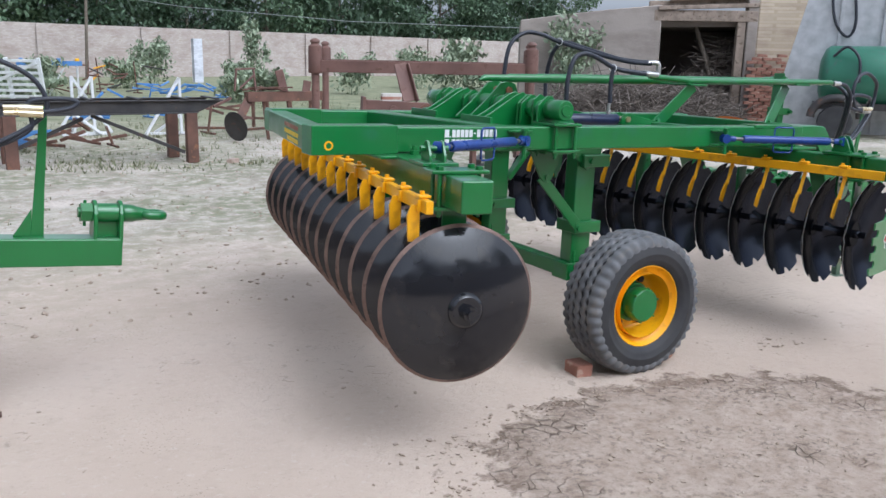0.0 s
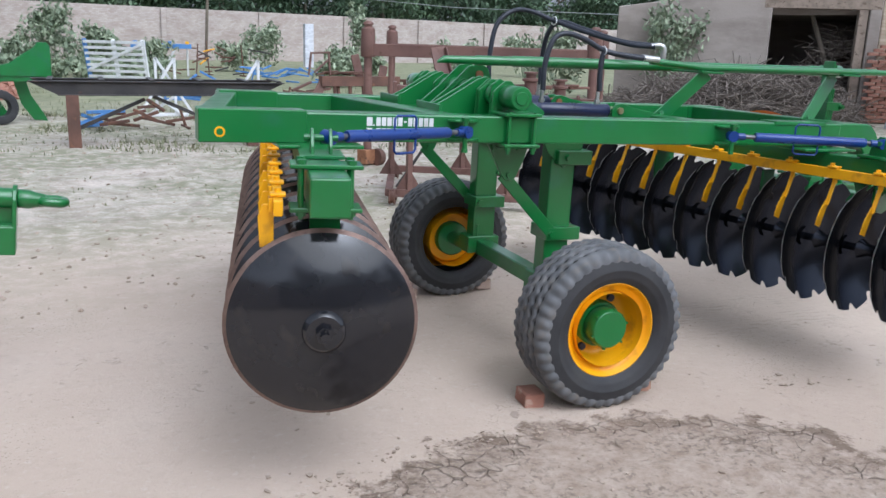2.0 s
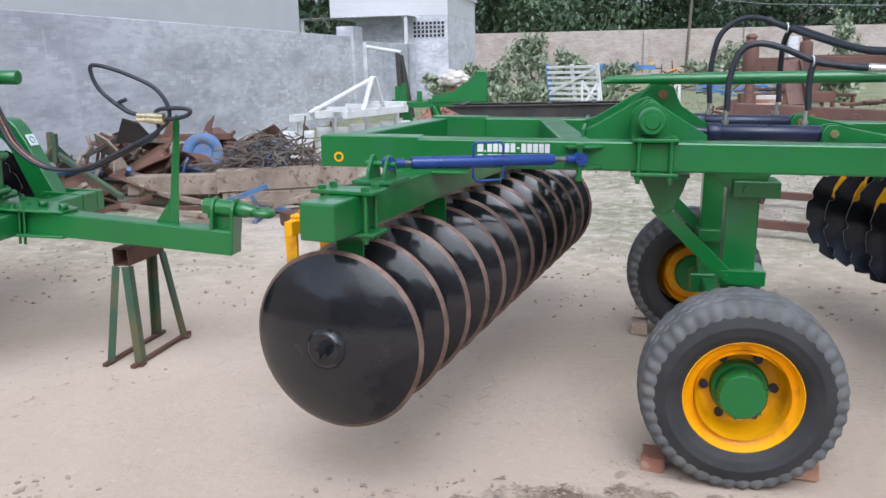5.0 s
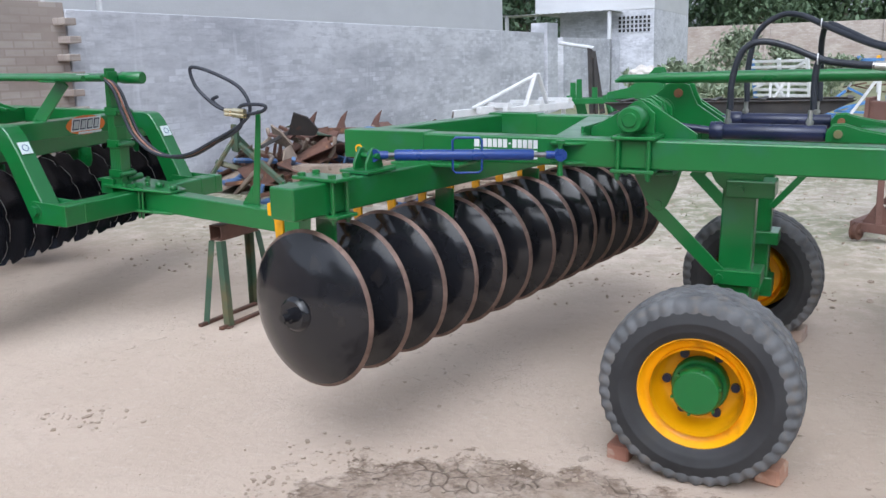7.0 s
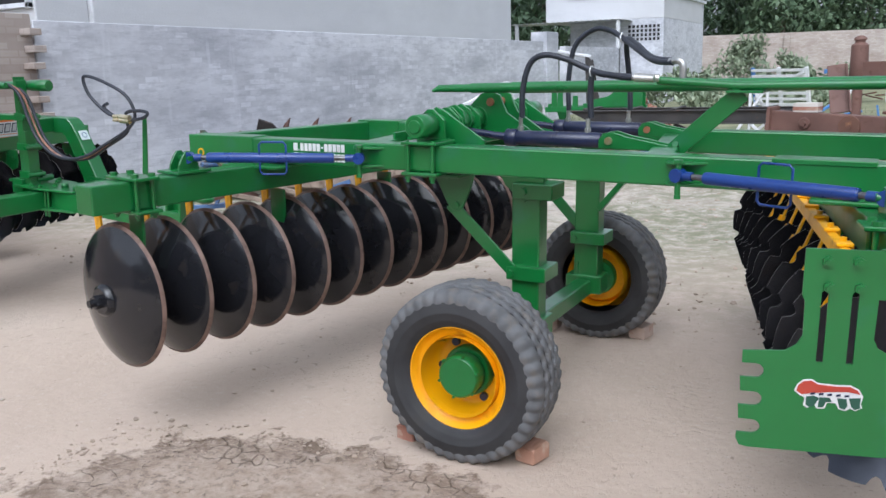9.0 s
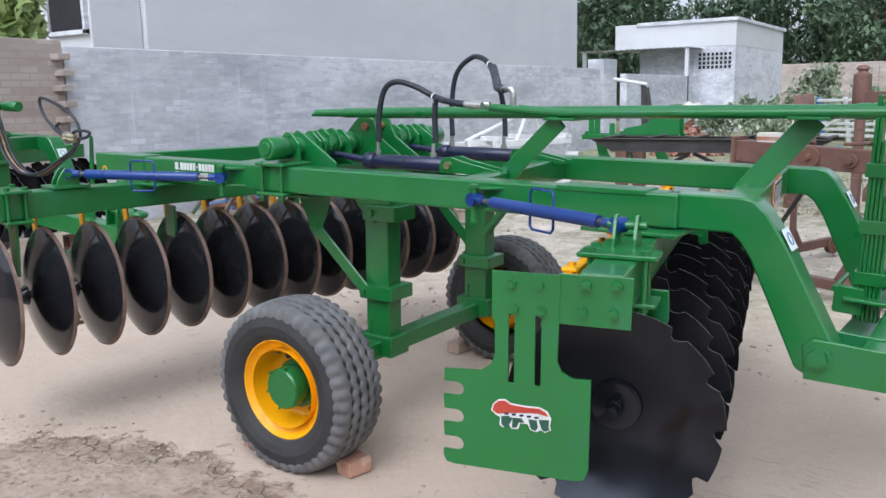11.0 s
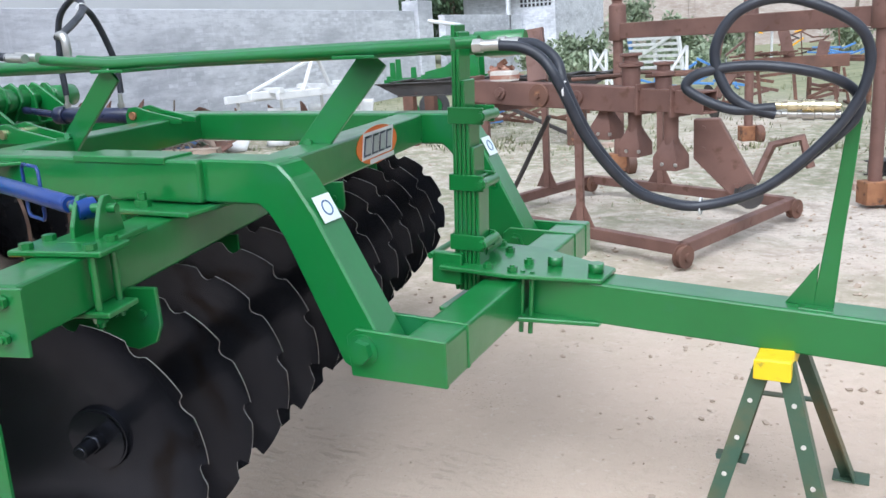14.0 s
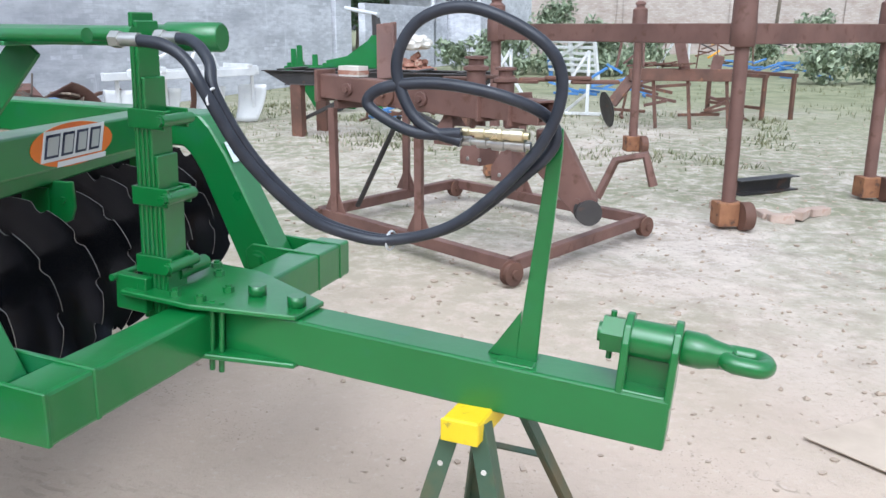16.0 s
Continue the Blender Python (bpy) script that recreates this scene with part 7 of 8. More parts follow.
def plough_frame():
    e = thing("reversible_plough", "red-oxide reversible plough frame lying on the cart", "plough")
    z = 1.05
    p0, p1 = Vector((0.93, 4.38, z + 0.02)), Vector((2.32, 3.90, z - 0.05))
    bm = B()
    beam(bm, p0, p1, 0.12, 0.17, bevel=0.006)
    part("main_beam", bm, RUST, e)
    d = (p1 - p0).normalized()
    s = Vector((d.y, -d.x, 0)).normalized()
    # end flange, pivot boss and bolts on the face of the beam
    bm = B()
    beam(bm, p0 - d * 0.02, p0 + d * 0.012, 0.19, 0.23, bevel=0.004)
    part("end_flange", bm, RUST, e)
    for k, (f, r0) in enumerate(((0.44, 0.085), (0.20, 0.045), (0.66, 0.05))):
        bm = B()
        q = p0.lerp(p1, f) + s * 0.06
        rod(bm, q, q + s * 0.022, r0, 22, ch=0.004)
        bolt(bm, q + s * 0.022, s, 0.022, 0.02)
        part("pivot_boss", bm, RUST if k else OLDRUST, e)
    # the head: a turned-out arm with an open end, upright pivot bosses and clamp plates
    hub = Vector((2.24, 3.95, z - 0.04))
    end = Vector((2.76, 3.60, z - 0.05))
    k = (end - hub).normalized()
    n = Vector((k.y, -k.x, 0)).normalized()
    bm = B()
    for o, w, hgt in ((n * 0.062, 0.012, 0.14), (n * -0.062, 0.012, 0.14)):
        beam(bm, hub + o, end + o, w, hgt, bevel=0.002)
    for o in (0.064, -0.064):
        beam(bm, hub + Vector((0, 0, o)), end + Vector((0, 0, o)), 0.112, 0.012, bevel=0.002)
    part("head_arm", bm, RUST, e, "arm of square tube with an open end")
    for c, z0, z1, r0 in (((2.20, 4.02), z - 0.10, z + 0.26, 0.062), ((2.44, 3.86), z - 0.05, z + 0.20, 0.055)):
        bm = B()
        lathe(bm, [(0.0, z0), (r0, z0), (r0, z1 - 0.10), (r0 * 1.35, z1 - 0.09), (r0 * 1.35, z1 - 0.07), (r0 * 0.8, z1 - 0.06), (r0 * 0.8, z1 - 0.025), (r0 * 1.2, z1 - 0.02), (r0 * 1.2, z1 - 0.005), (0.0, z1)], Matrix.Translation((*c, 0)), 20)
        part("pivot_post", bm, RUST, e)
    for f in (0.15, 0.62):
        bm = B()
        q = hub.lerp(end, f)
        beam(bm, q - k * 0.011, q + k * 0.011, 0.19, 0.20, bevel=0.003)
        for o in (-0.075, 0.075):
            bolt(bm, q + k * 0.011 + n * o + Vector((0, 0, 0.07)), k, 0.013, 0.012)
        part("clamp_plate", bm, RUST, e)
    bm = B()
    beam(bm, Vector((1.44, 4.34, z + 0.08)), Vector((1.39, 4.46, z + 0.46)), 0.020, 0.15, up=(1, 0, 0), bevel=0.004)
    beam(bm, Vector((1.52, 4.31, z + 0.08)), Vector((1.46, 4.43, z + 0.46)), 0.06, 0.016, up=(1, 0, 0), bevel=0.004)
    part("mast", bm, RUST, e)
    for k in range(7):
        bm = B()
        q = Vector((1.75 + 0.17 * k, 4.15 + 0.02 * k, z + 0.09 + 0.012 * (k % 3)))
        beam(bm, q, q + Vector((0.30, 0.09 - 0.05 * (k % 2), 0.0)), 0.07, 0.025)
        part("link", bm, OLDRUST, e, "rusty linkage arm")
    for x, y, low in ((2.02, 4.06, 0.73), (2.23, 3.98, 0.62), (2.50, 3.78, 0.56)):
        bm = B()
        c = Vector((x, y, low))
        rod(bm, c + Vector((0, 0, 0.16)), Vector((x, y, z - 0.02)), 0.048, 16)
        lathe(bm, [(0.05, 0.20), (0.062, 0.17), (0.118, 0.085), (0.118, 0.0), (0.0, 0.0)], Matrix.Translation(c) @ pose(0, 0, 0, 0, 0, 22), 4)
        part("socket", bm, RUST, e)
        for a in (-0.045, 0.045):
            bm = B()
            bolt(bm, c + Vector((a, -0.086 - 0.4 * a, 0.04)), (-0.37, -0.93, 0), 0.013, 0.010)
            part("socket_bolt", bm, STEEL, e)
    bm = B()
    prism(bm, [(2.62, 0.86), (2.78, 0.86), (3.02, 0.42), (2.98, 0.33), (2.88, 0.33), (2.62, 0.60)], 0.10, Matrix.Translation((0, 4.0, 0)) @ XZ, 0.006)
    for x, zz in ((2.68, 0.80), (2.68, 0.66), (2.90, 0.42)):
        bolt(bm, (x, 3.95, zz), (0, -1, 0), 0.02, 0.014)
    part("leg", bm, RUST, e)
    bm = B()
    r = Matrix.Translation((2.97, 3.94, 0.36)) @ pose(0, 0, 0, 90, 0, 20)
    lathe(bm, [(0, -0.05), (0.082, -0.05), (0.086, -0.03), (0.045, -0.02), (0.045, 0.03), (0.082, 0.04), (0.082, 0.06), (0.0, 0.06)], r, 20)
    part("hub", bm, GIRDER, e)
    bm = B()
    tube(bm, [(3.0, 4.1, 0.42), (3.1, 4.15, 0.66), (3.28, 4.2, 0.70), (3.34, 4.2, 0.5)], 0.03, 6)
    part("hook", bm, RUST, e)
    return e


plough_frame()


def carton():
    e = thing("carton", "small white and red cardboard box on the plough", "box", pose(1.2, 4.29, 1.142, 0, 0, -18))
    bm = B()
    box(bm, (0.20, 0.10, 0.075), pose(0, 0, 0.0375), 0.003)
    part("body", bm, CLOTH, e)
    bm = B()
    box(bm, (0.203, 0.103, 0.03), pose(0, 0, 0.03), 0.0)
    part("red_band", bm, BRICK, e)


carton()


# ---- girder table ----
def girder_table():
    e = thing("girder_table", "pair of dark steel girders on short legs", "workbench")
    for y in (9.12, 9.85):
        bm = B()
        beam(bm, (-2.45, y, 0.90), (0.92, y, 0.90), 0.12, 0.014, bevel=0.002)
        beam(bm, (-2.1, y, 0.72), (0.55, y, 0.72), 0.12, 0.014, bevel=0.002)
        prism(bm, [(-2.45, 0.895), (0.92, 0.895), (0.55, 0.72), (-2.1, 0.72)], 0.012, Matrix.Translation((0, y, 0)) @ XZ)
        part("girder", bm, GIRDER, e)
    for x in (-2.2, -1.55, -0.9, -0.25, 0.4, 0.85):
        bm = B()
        beam(bm, (x, 9.1, 0.92), (x, 9.9, 0.92), 0.07, 0.02)
        part("cross_bar", bm, GIRDER, e)
    for x, y in ((-1.93, 9.12), (0.45, 9.12), (-1.93, 9.85), (0.35, 9.85)):
        bm = B()
        box(bm, (0.16, 0.14, 0.72), pose(x, y, 0.36), 0.005)
        part("leg", bm, OLDRUST, e)
    bm = B()
    beam(bm, (-0.9, 9.2, 0.70), (0.35, 9.15, 0.15), 0.05, 0.05)
    beam(bm, (-1.0, 9.25, 0.66), (-1.9, 9.25, 0.25), 0.05, 0.05)
    part("brace", bm, GIRDER, e)
    return e


girder_table()


# ---- white cultivator and green plough by the grey wall ----
def curved_plate(bm, fn, nu, nv, thick, way=(0, 1, 0)):
    """A bent plate with two skins; fn(u, v) gives its middle."""
    lay = []
    for side in (-0.5, 0.5):
        lay.append([[bm.verts.new(fn(i / nu, j / nv) + Vector(way) * (side * thick)) for j in range(nv + 1)] for i in range(nu + 1)])
    for g, flip in ((lay[0], False), (lay[1], True)):
        for i in range(nu):
            for j in range(nv):
                q = [g[i][j], g[i + 1][j], g[i + 1][j + 1], g[i][j + 1]]
                f = bm.faces.new(q[::-1] if flip else q)
                f.smooth = True
    rim = [(i, 0) for i in range(nu)] + [(nu, j) for j in range(nv)] + [(i, nv) for i in range(nu, 0, -1)] + [(0, j) for j in range(nv, 0, -1)]
    for k in range(len(rim)):
        (a, b), (c, d) = rim[k], rim[(k + 1) % len(rim)]
        bm.faces.new((lay[0][a][b], lay[1][a][b], lay[1][c][d], lay[0][c][d]))


def white_plough():
    e = thing("white_plough", "white painted mouldboard plough standing by the grey wall", "plough", pose(-4.10, 9.61, 0.0, 0, 0, 67.5))
    for y, x0, x1, z in ((0.0, -1.3, 1.32, 0.80), (-0.55, -0.75, 0.85, 0.82), (-0.28, -1.05, 1.1, 0.84)):
        bm = B()
        box(bm, (x1 - x0, 0.09, 0.11), pose((x0 + x1) / 2, y, z), 0.006)
        part("beam", bm, WHITE, e)
    for x in (-0.7, 0.05, 0.75):
        bm = B()
        box(bm, (0.08, 0.66, 0.08), pose(x, -0.28, 0.90), 0.005)
        part("tie", bm, WHITE, e)
    for x in (-0.30, 0.24):
        bm = B()
        beam(bm, (x, -0.55, 0.84), (-0.03 + 0.1 * x, -0.57, 1.36), 0.03, 0.08, up=(0, 1, 0))
        part("mast_leg", bm, WHITE, e)
    bm = B()
    beam(bm, (-0.05, -0.56, 1.33), (-0.95, -0.05, 0.86), 0.04, 0.07, up=(0, 1, 0))
    part("mast_stay", bm, WHITE, e)
    for k, x in enumerate((-1.15, -0.45, 0.25, 0.95)):
        y = 0.06 - 0.10 * k
        bm = B()
        curved_plate(bm, lambda u, v: Vector((x + 0.05 + 0.22 * u * u - 0.16 * (1 - v) ** 2, y + 0.34 - 0.46 * u * (0.6 + 0.4 * v) - 0.09 * (1 - v), 0.02 + 0.58 * v)), 8, 8, 0.014, (1, 0, 0))
        part("mouldboard", bm, WHITE, e)
        bm = B()
        beam(bm, (x + 0.10, y + 0.02, 0.80), (x + 0.12, y + 0.05, 0.25), 0.05, 0.10)
        part("leg", bm, WHITE, e)
    return e


def green_plough():
    e = thing("green_plough", "green painted plough frame with a dark gauge wheel", "plough", pose(-3.35, 12.75, 0.0, 0, 0, 4))
    for y in (0.0, 0.5):
        bm = B()
        box(bm, (1.9, 0.10, 0.10), pose(0.15, y, 0.74), 0.005)
        part("toolbar", bm, GREEN, e)
    for x in (-0.7, 0.0, 0.8):
        bm = B()
        box(bm, (0.08, 0.6, 0.08), pose(x, 0.25, 0.81), 0.004)
        part("tie", bm, GREEN, e)
    for y in (-0.06, 0.30):
        bm = B()
        prism(bm, [(0.05, 0.78), (1.10, 0.78), (1.10, 1.28), (1.06, 1.34), (0.92, 1.34), (0.86, 1.26), (0.45, 0.98), (0.05, 0.90)], 0.03, Matrix.Translation((0, y, 0)) @ XZ, 0.004)
        part("headstock", bm, GREEN, e)
    for x, h in ((-0.62, 1.10), (-0.50, 1.16), (-0.20, 1.0)):
        bm = B()
        prism(bm, [(x - 0.06, 0.72), (x + 0.06, 0.72), (x + 0.05, h), (x - 0.05, h)], 0.025, XZ, 0.003)
        part("lug", bm, GREEN, e)
    for x in (-0.55, 0.05, 0.6):
        bm = B()
        prism(bm, [(x - 0.10, 0.70), (x + 0.10, 0.70), (x + 0.16, 0.45), (x + 0.36, 0.10), (x + 0.40, 0.0), (x + 0.18, 0.02), (x, 0.30)], 0.03, Matrix.Translation((0, 0.3, 0)) @ XZ, 0.004)
        part("share", bm, GREEN, e)
    bm = B()
    lathe(bm, [(0.15, -0.07), (0.22, -0.09), (0.27, -0.07), (0.285, 0.0), (0.27, 0.07), (0.22, 0.09), (0.15, 0.07), (0.15, -0.07)], pose(0.28, -0.3, 0.285, 90, 0, 25), 30)
    part("gauge_wheel", bm, RUBBER, e)
    bm = B()
    beam(bm, (0.28, -0.2, 0.28), (0.05, 0.0, 0.74), 0.05, 0.08)
    part("wheel_arm", bm, GREEN, e)
    return e


white_plough()
green_plough()


def disc_plough():
    e = thing("disc_plough", "old rust-brown plough with a dished disc on its beam", "plough")
    p0, p1 = Vector((2.20, 11.86, 0.80)), Vector((3.80, 12.12, 0.80))
    bm = B()
    beam(bm, p0, p1, 0.16, 0.18, bevel=0.006)
    part("beam", bm, OLDRUST, e)
    bm = B()
    r = Matrix.Translation((1.95, 11.68, 0.29)) @ pose(0, 0, 0, 78, 0, 120)
    lathe(bm, [(0.0, 0.035), (0.10, 0.032), (0.18, 0.012), (0.268, -0.03), (0.272, -0.034), (0.262, -0.038), (0.17, 0.0), (0.0, 0.02)], r, 28)
    part("disc", bm, GIRDER, e)
    bm = B()
    beam(bm, (1.98, 11.72, 0.36), (2.25, 11.88, 0.75), 0.06, 0.16, up=(1, 0, 0))
    part("disc_arm", bm, OLDRUST, e)
    for x, y in ((2.55, 11.95), (3.05, 12.0), (3.6, 12.1)):
        bm = B()
        beam(bm, (x, y, 0.78), (x + 0.08, y - 0.02, 0.0), 0.05, 0.07, up=(0, 1, 0))
        part("leg", bm, OLDRUST, e)
    for x, z, t in ((2.95, 1.25, -14), (3.45, 1.05, 10)):
        bm = B()
        box(bm, (0.16, 0.03, z - 0.8), pose(x, 12.02, 0.84 + (z - 0.8) / 2, 0, t, 0), 0.01)
        part("mast_plate", bm, RUST, e)
    for k in range(6):
        bm = B()
        q = Vector((2.15 + 0.13 * k, 11.95 + 0.04 * (k % 3), 0.92 + 0.03 * (k % 2)))
        beam(bm, q, q + Vector((0.30, 0.10 - 0.06 * k, 0.02)), 0.07, 0.03)
        part("link", bm, OLDRUST, e)
    for a, b in (((2.0, 11.9, 0.9), (2.06, 11.95, 1.3)), ((2.40, 11.9, 0.9), (2.38, 11.95, 1.32)), ((2.04, 11.95, 1.29), (2.42, 11.95, 1.31)), ((2.1, 11.9, 0.95), (2.4, 11.95, 1.2))):
        bm = B()
        beam(bm, a, b, 0.035, 0.035)
        part("frame_bar", bm, RUST, e)
    return e


disc_plough()


def wall_heap():
    """The white sack on rubble and the dark stakes with a pale pipe beside the gate pillar."""
    rng = random.Random(31)
    bm = B()
    for _ in range(160):
        a, rr = rng.random() * 6.28, math.sqrt(rng.random())
        z = 0.92 * (1 - rr) * (0.6 + 0.4 * rng.random())
        box(bm, (0.24, 0.12, 0.09), pose(0.85 * rr * math.cos(a), 0.8 * rr * math.sin(a), z + 0.03, rng.gauss(0, 22), rng.gauss(0, 22), rng.random() * 180), 0.0)
    tagged(part("rubble_heap", bm, BRICK, None, "", pose(-3.85, 18.55, 0.0)), "heap of broken bricks and rubble by the wall", "rubble", kind="stuff")
    bm = B()
    bmesh.ops.create_icosphere(bm, subdivisions=4, radius=1.0)
    for v in bm.verts:
        d = 1 + 0.28 * noise.noise(v.co * 2.2) + 0.12 * noise.noise(v.co * 6.0)
        v.co = Vector((v.co.x * 0.38 * d, v.co.y * 0.30 * d, max(-0.6, v.co.z) * 0.22 * d))
    for f in bm.faces:
        f.smooth = True
    tagged(part("white_sack", bm, CLOTH, None, "", pose(-3.8, 18.5, 1.08)), "crumpled dirty white sack on the rubble", "sack")
    e = thing("stake_bundle", "dark weathered stakes leaning together by the pillar", "stakes", pose(-5.55, 20.1, 0.0))
    for a, b in (((0.0, 0, 0), (-0.06, 0, 1.82)), ((0.28, 0.1, 0), (0.02, 0, 1.72)), ((0.14, -0.1, 0), (0.06, 0, 1.55))):
        bm = B()
        beam(bm, a, b, 0.09, 0.14)
        part("stake", bm, GIRDER, e)
    bm = B()
    rod(bm, (-0.95, 0.05, 1.98), (0.04, 0.0, 1.80), 0.055, 14)
    part("pipe", bm, LIMEWASH, e, "pale pipe laid over the stakes")


wall_heap()


# ---- timber, planks and junk by the wall ----
def timber(c, size, rz, label, mtl=None, ry=0):
    bm = B()
    box(bm, size, None, 0.012)
    rng = random.Random(int(abs(c[0]) * 1000))
    for v in bm.verts:
        v.co += Vector((0, rng.gauss(0, 0.006), rng.gauss(0, 0.006)))
    return tagged(part("timber", bm, mtl or WOOD, None, "", pose(*c, 0, ry, rz)), label, "timber", "timbers")


timber((-3.75, 5.85, 0.30), (1.6, 0.2, 0.24), 20, "thick weathered timber baulk")
timber((-4.9, 5.6, 0.26), (1.3, 0.22, 0.22), 8, "weathered grey-brown timber baulk")
timber((-3.6, 5.9, 0.09), (1.8, 0.3, 0.16), 15, "weathered timber baulk under the others")
timber((-4.9, 5.9, 0.08), (1.3, 0.3, 0.16), 10, "weathered timber baulk under the others")
timber((-3.2, 4.6, 0.07), (0.35, 0.16, 0.13), 40, "short dark sawn block", OLDRUST)


def junk(c, rz, mtl, n, seed, label, sx=0.9, sz=0.4):
    rng = random.Random(seed)
    e = thing("scrap_heap", label, "scrap heap", pose(*c, 0, 0, rz), "scrap heaps")
    for k in range(n):
        a = Vector((rng.uniform(-sx, sx), rng.uniform(-0.4, 0.4), rng.uniform(0.02, sz)))
        d = Vector((rng.choice((-1, 1)) * rng.uniform(0.3, 0.8), rng.uniform(-0.4, 0.4), rng.uniform(-0.25, 0.25)))
        b = a + d
        b.z = max(0.03, b.z)
        bm = B()
        beam(bm, a, b, 0.05, 0.05, bevel=0.004)
        part("bar", bm, mtl[k % len(mtl)], e)
    for x in (-sx, sx):
        bm = B()
        beam(bm, (x, -0.3, 0.02), (x, 0.3, 0.02), 0.05, 0.04)
        part("sill", bm, mtl[0], e)
        bm = B()
        beam(bm, (x, 0, 0.03), (x * 0.9, 0, sz), 0.04, 0.04, up=(0, 1, 0))
        part("upright", bm, mtl[0], e)
    return e


junk((-5.5, 6.9, 0.0), 30, (OLDRUST, GIRDER, WOOD), 26, 1, "heap of rusty scrap bars by the grey wall", 1.2, 0.55)
junk((-4.6, 4.75, 0.0), 8, (FADEBLUE, WOOD, WOOD, OLDRUST), 14, 2, "faded blue and brown planks and scrap in a low heap", 0.9, 0.25)
junk((-5.9, 9.0, 0.0), 80, (OLDRUST, GREEN, GIRDER), 14, 4, "rusty and green scrap parts along the wall", 1.2, 0.5)
junk((2.9, 13.6, 0.0), 10, (OLDRUST, RUST), 12, 6, "rust-brown old implement frame", 1.0, 0.6)
junk((0.9, 17.9, 0.0), 10, (SKYBLUE,), 10, 9, "sky-blue implement frame in the grass", 0.9, 0.5)
junk((5.0, 26.6, 0.0), 0, (SKYBLUE,), 22, 10, "bright blue harrow frame lying in the grass", 1.3, 0.5)
junk((3.2, 30.2, 0.0), 20, (OLDRUST, OLDRUST, GIRDER), 12, 11, "rusty frames standing by the back wall", 1.0, 1.2)
junk((2.0, 31.0, 0.0), 20, (OLDRUST, YELLOW, OLDRUST), 10, 15, "rusty and yellow tine frames by the back wall", 1.0, 1.3)
junk((-1.1, 11.6, 0.0), 5, (OLDRUST, OLDRUST, SKYBLUE), 16, 12, "low heap of rusty tines under the girders", 0.9, 0.35)


def scrap_mound(c, rx, ry, top, n, seed, label):
    """Bent plates, bars and old shares thrown in a mound."""
    rng = random.Random(seed)
    e = thing("scrap_mound", label, "scrap heap", pose(*c), "scrap heaps")
    cover = (OLDRUST, WOOD, OLDRUST, TWIG, RUST, OLIVE, GIRDER, WOOD, OLDRUST, FADEBLUE)
    for k in range(n):
        a, q = rng.random() * 6.283, math.sqrt(rng.random())
        x, y = rx * q * math.cos(a), ry * q * math.sin(a)
        z = top * (1 - q) ** 0.8 * rng.uniform(0.3, 1.0) + 0.05
        m = pose(x, y, z, rng.gauss(0, 30), rng.gauss(0, 30), rng.random() * 360)
        bm = B()
        kind = k % 4
        if kind == 0:
            box(bm, (rng.uniform(0.4, 1.0), 0.07, 0.05), m, 0.006)
        elif kind == 1:
            w, hh = rng.uniform(0.18, 0.4), rng.uniform(0.15, 0.32)
            curved_plate(bm, lambda u, v: m @ Vector((w * (u - 0.5) * 2, hh * (v - 0.5) * 2, 0.10 * math.sin(3 * u) * v)), 5, 4, 0.012, (0, 0, 1))
        elif kind == 2:
            tube(bm, [m @ Vector(p) for p in ((-0.35, 0, 0), (-0.1, 0.04, 0.03), (0.2, 0, 0.05), (0.35, 0.1, 0.12))], 0.028, 8)
        else:
            prism(bm, [(0, 0), (0.34, 0.05), (0.30, 0.24), (0.14, 0.40), (0.04, 0.36)], 0.03, m, 0.003)
        part(("bar", "bent_plate", "pipe", "share")[kind], bm, cover[rng.randrange(len(cover))], e)
    return e


scrap_mound((-6.05, 6.2, 0.0), 0.95, 0.95, 0.85, 64, 3, "mound of rusty plates, bars and old shares against the grey wall")
scrap_mound((-5.3, 7.9, 0.0), 0.9, 0.7, 0.75, 36, 12, "mound of rusty and blue scrap iron along the grey wall")


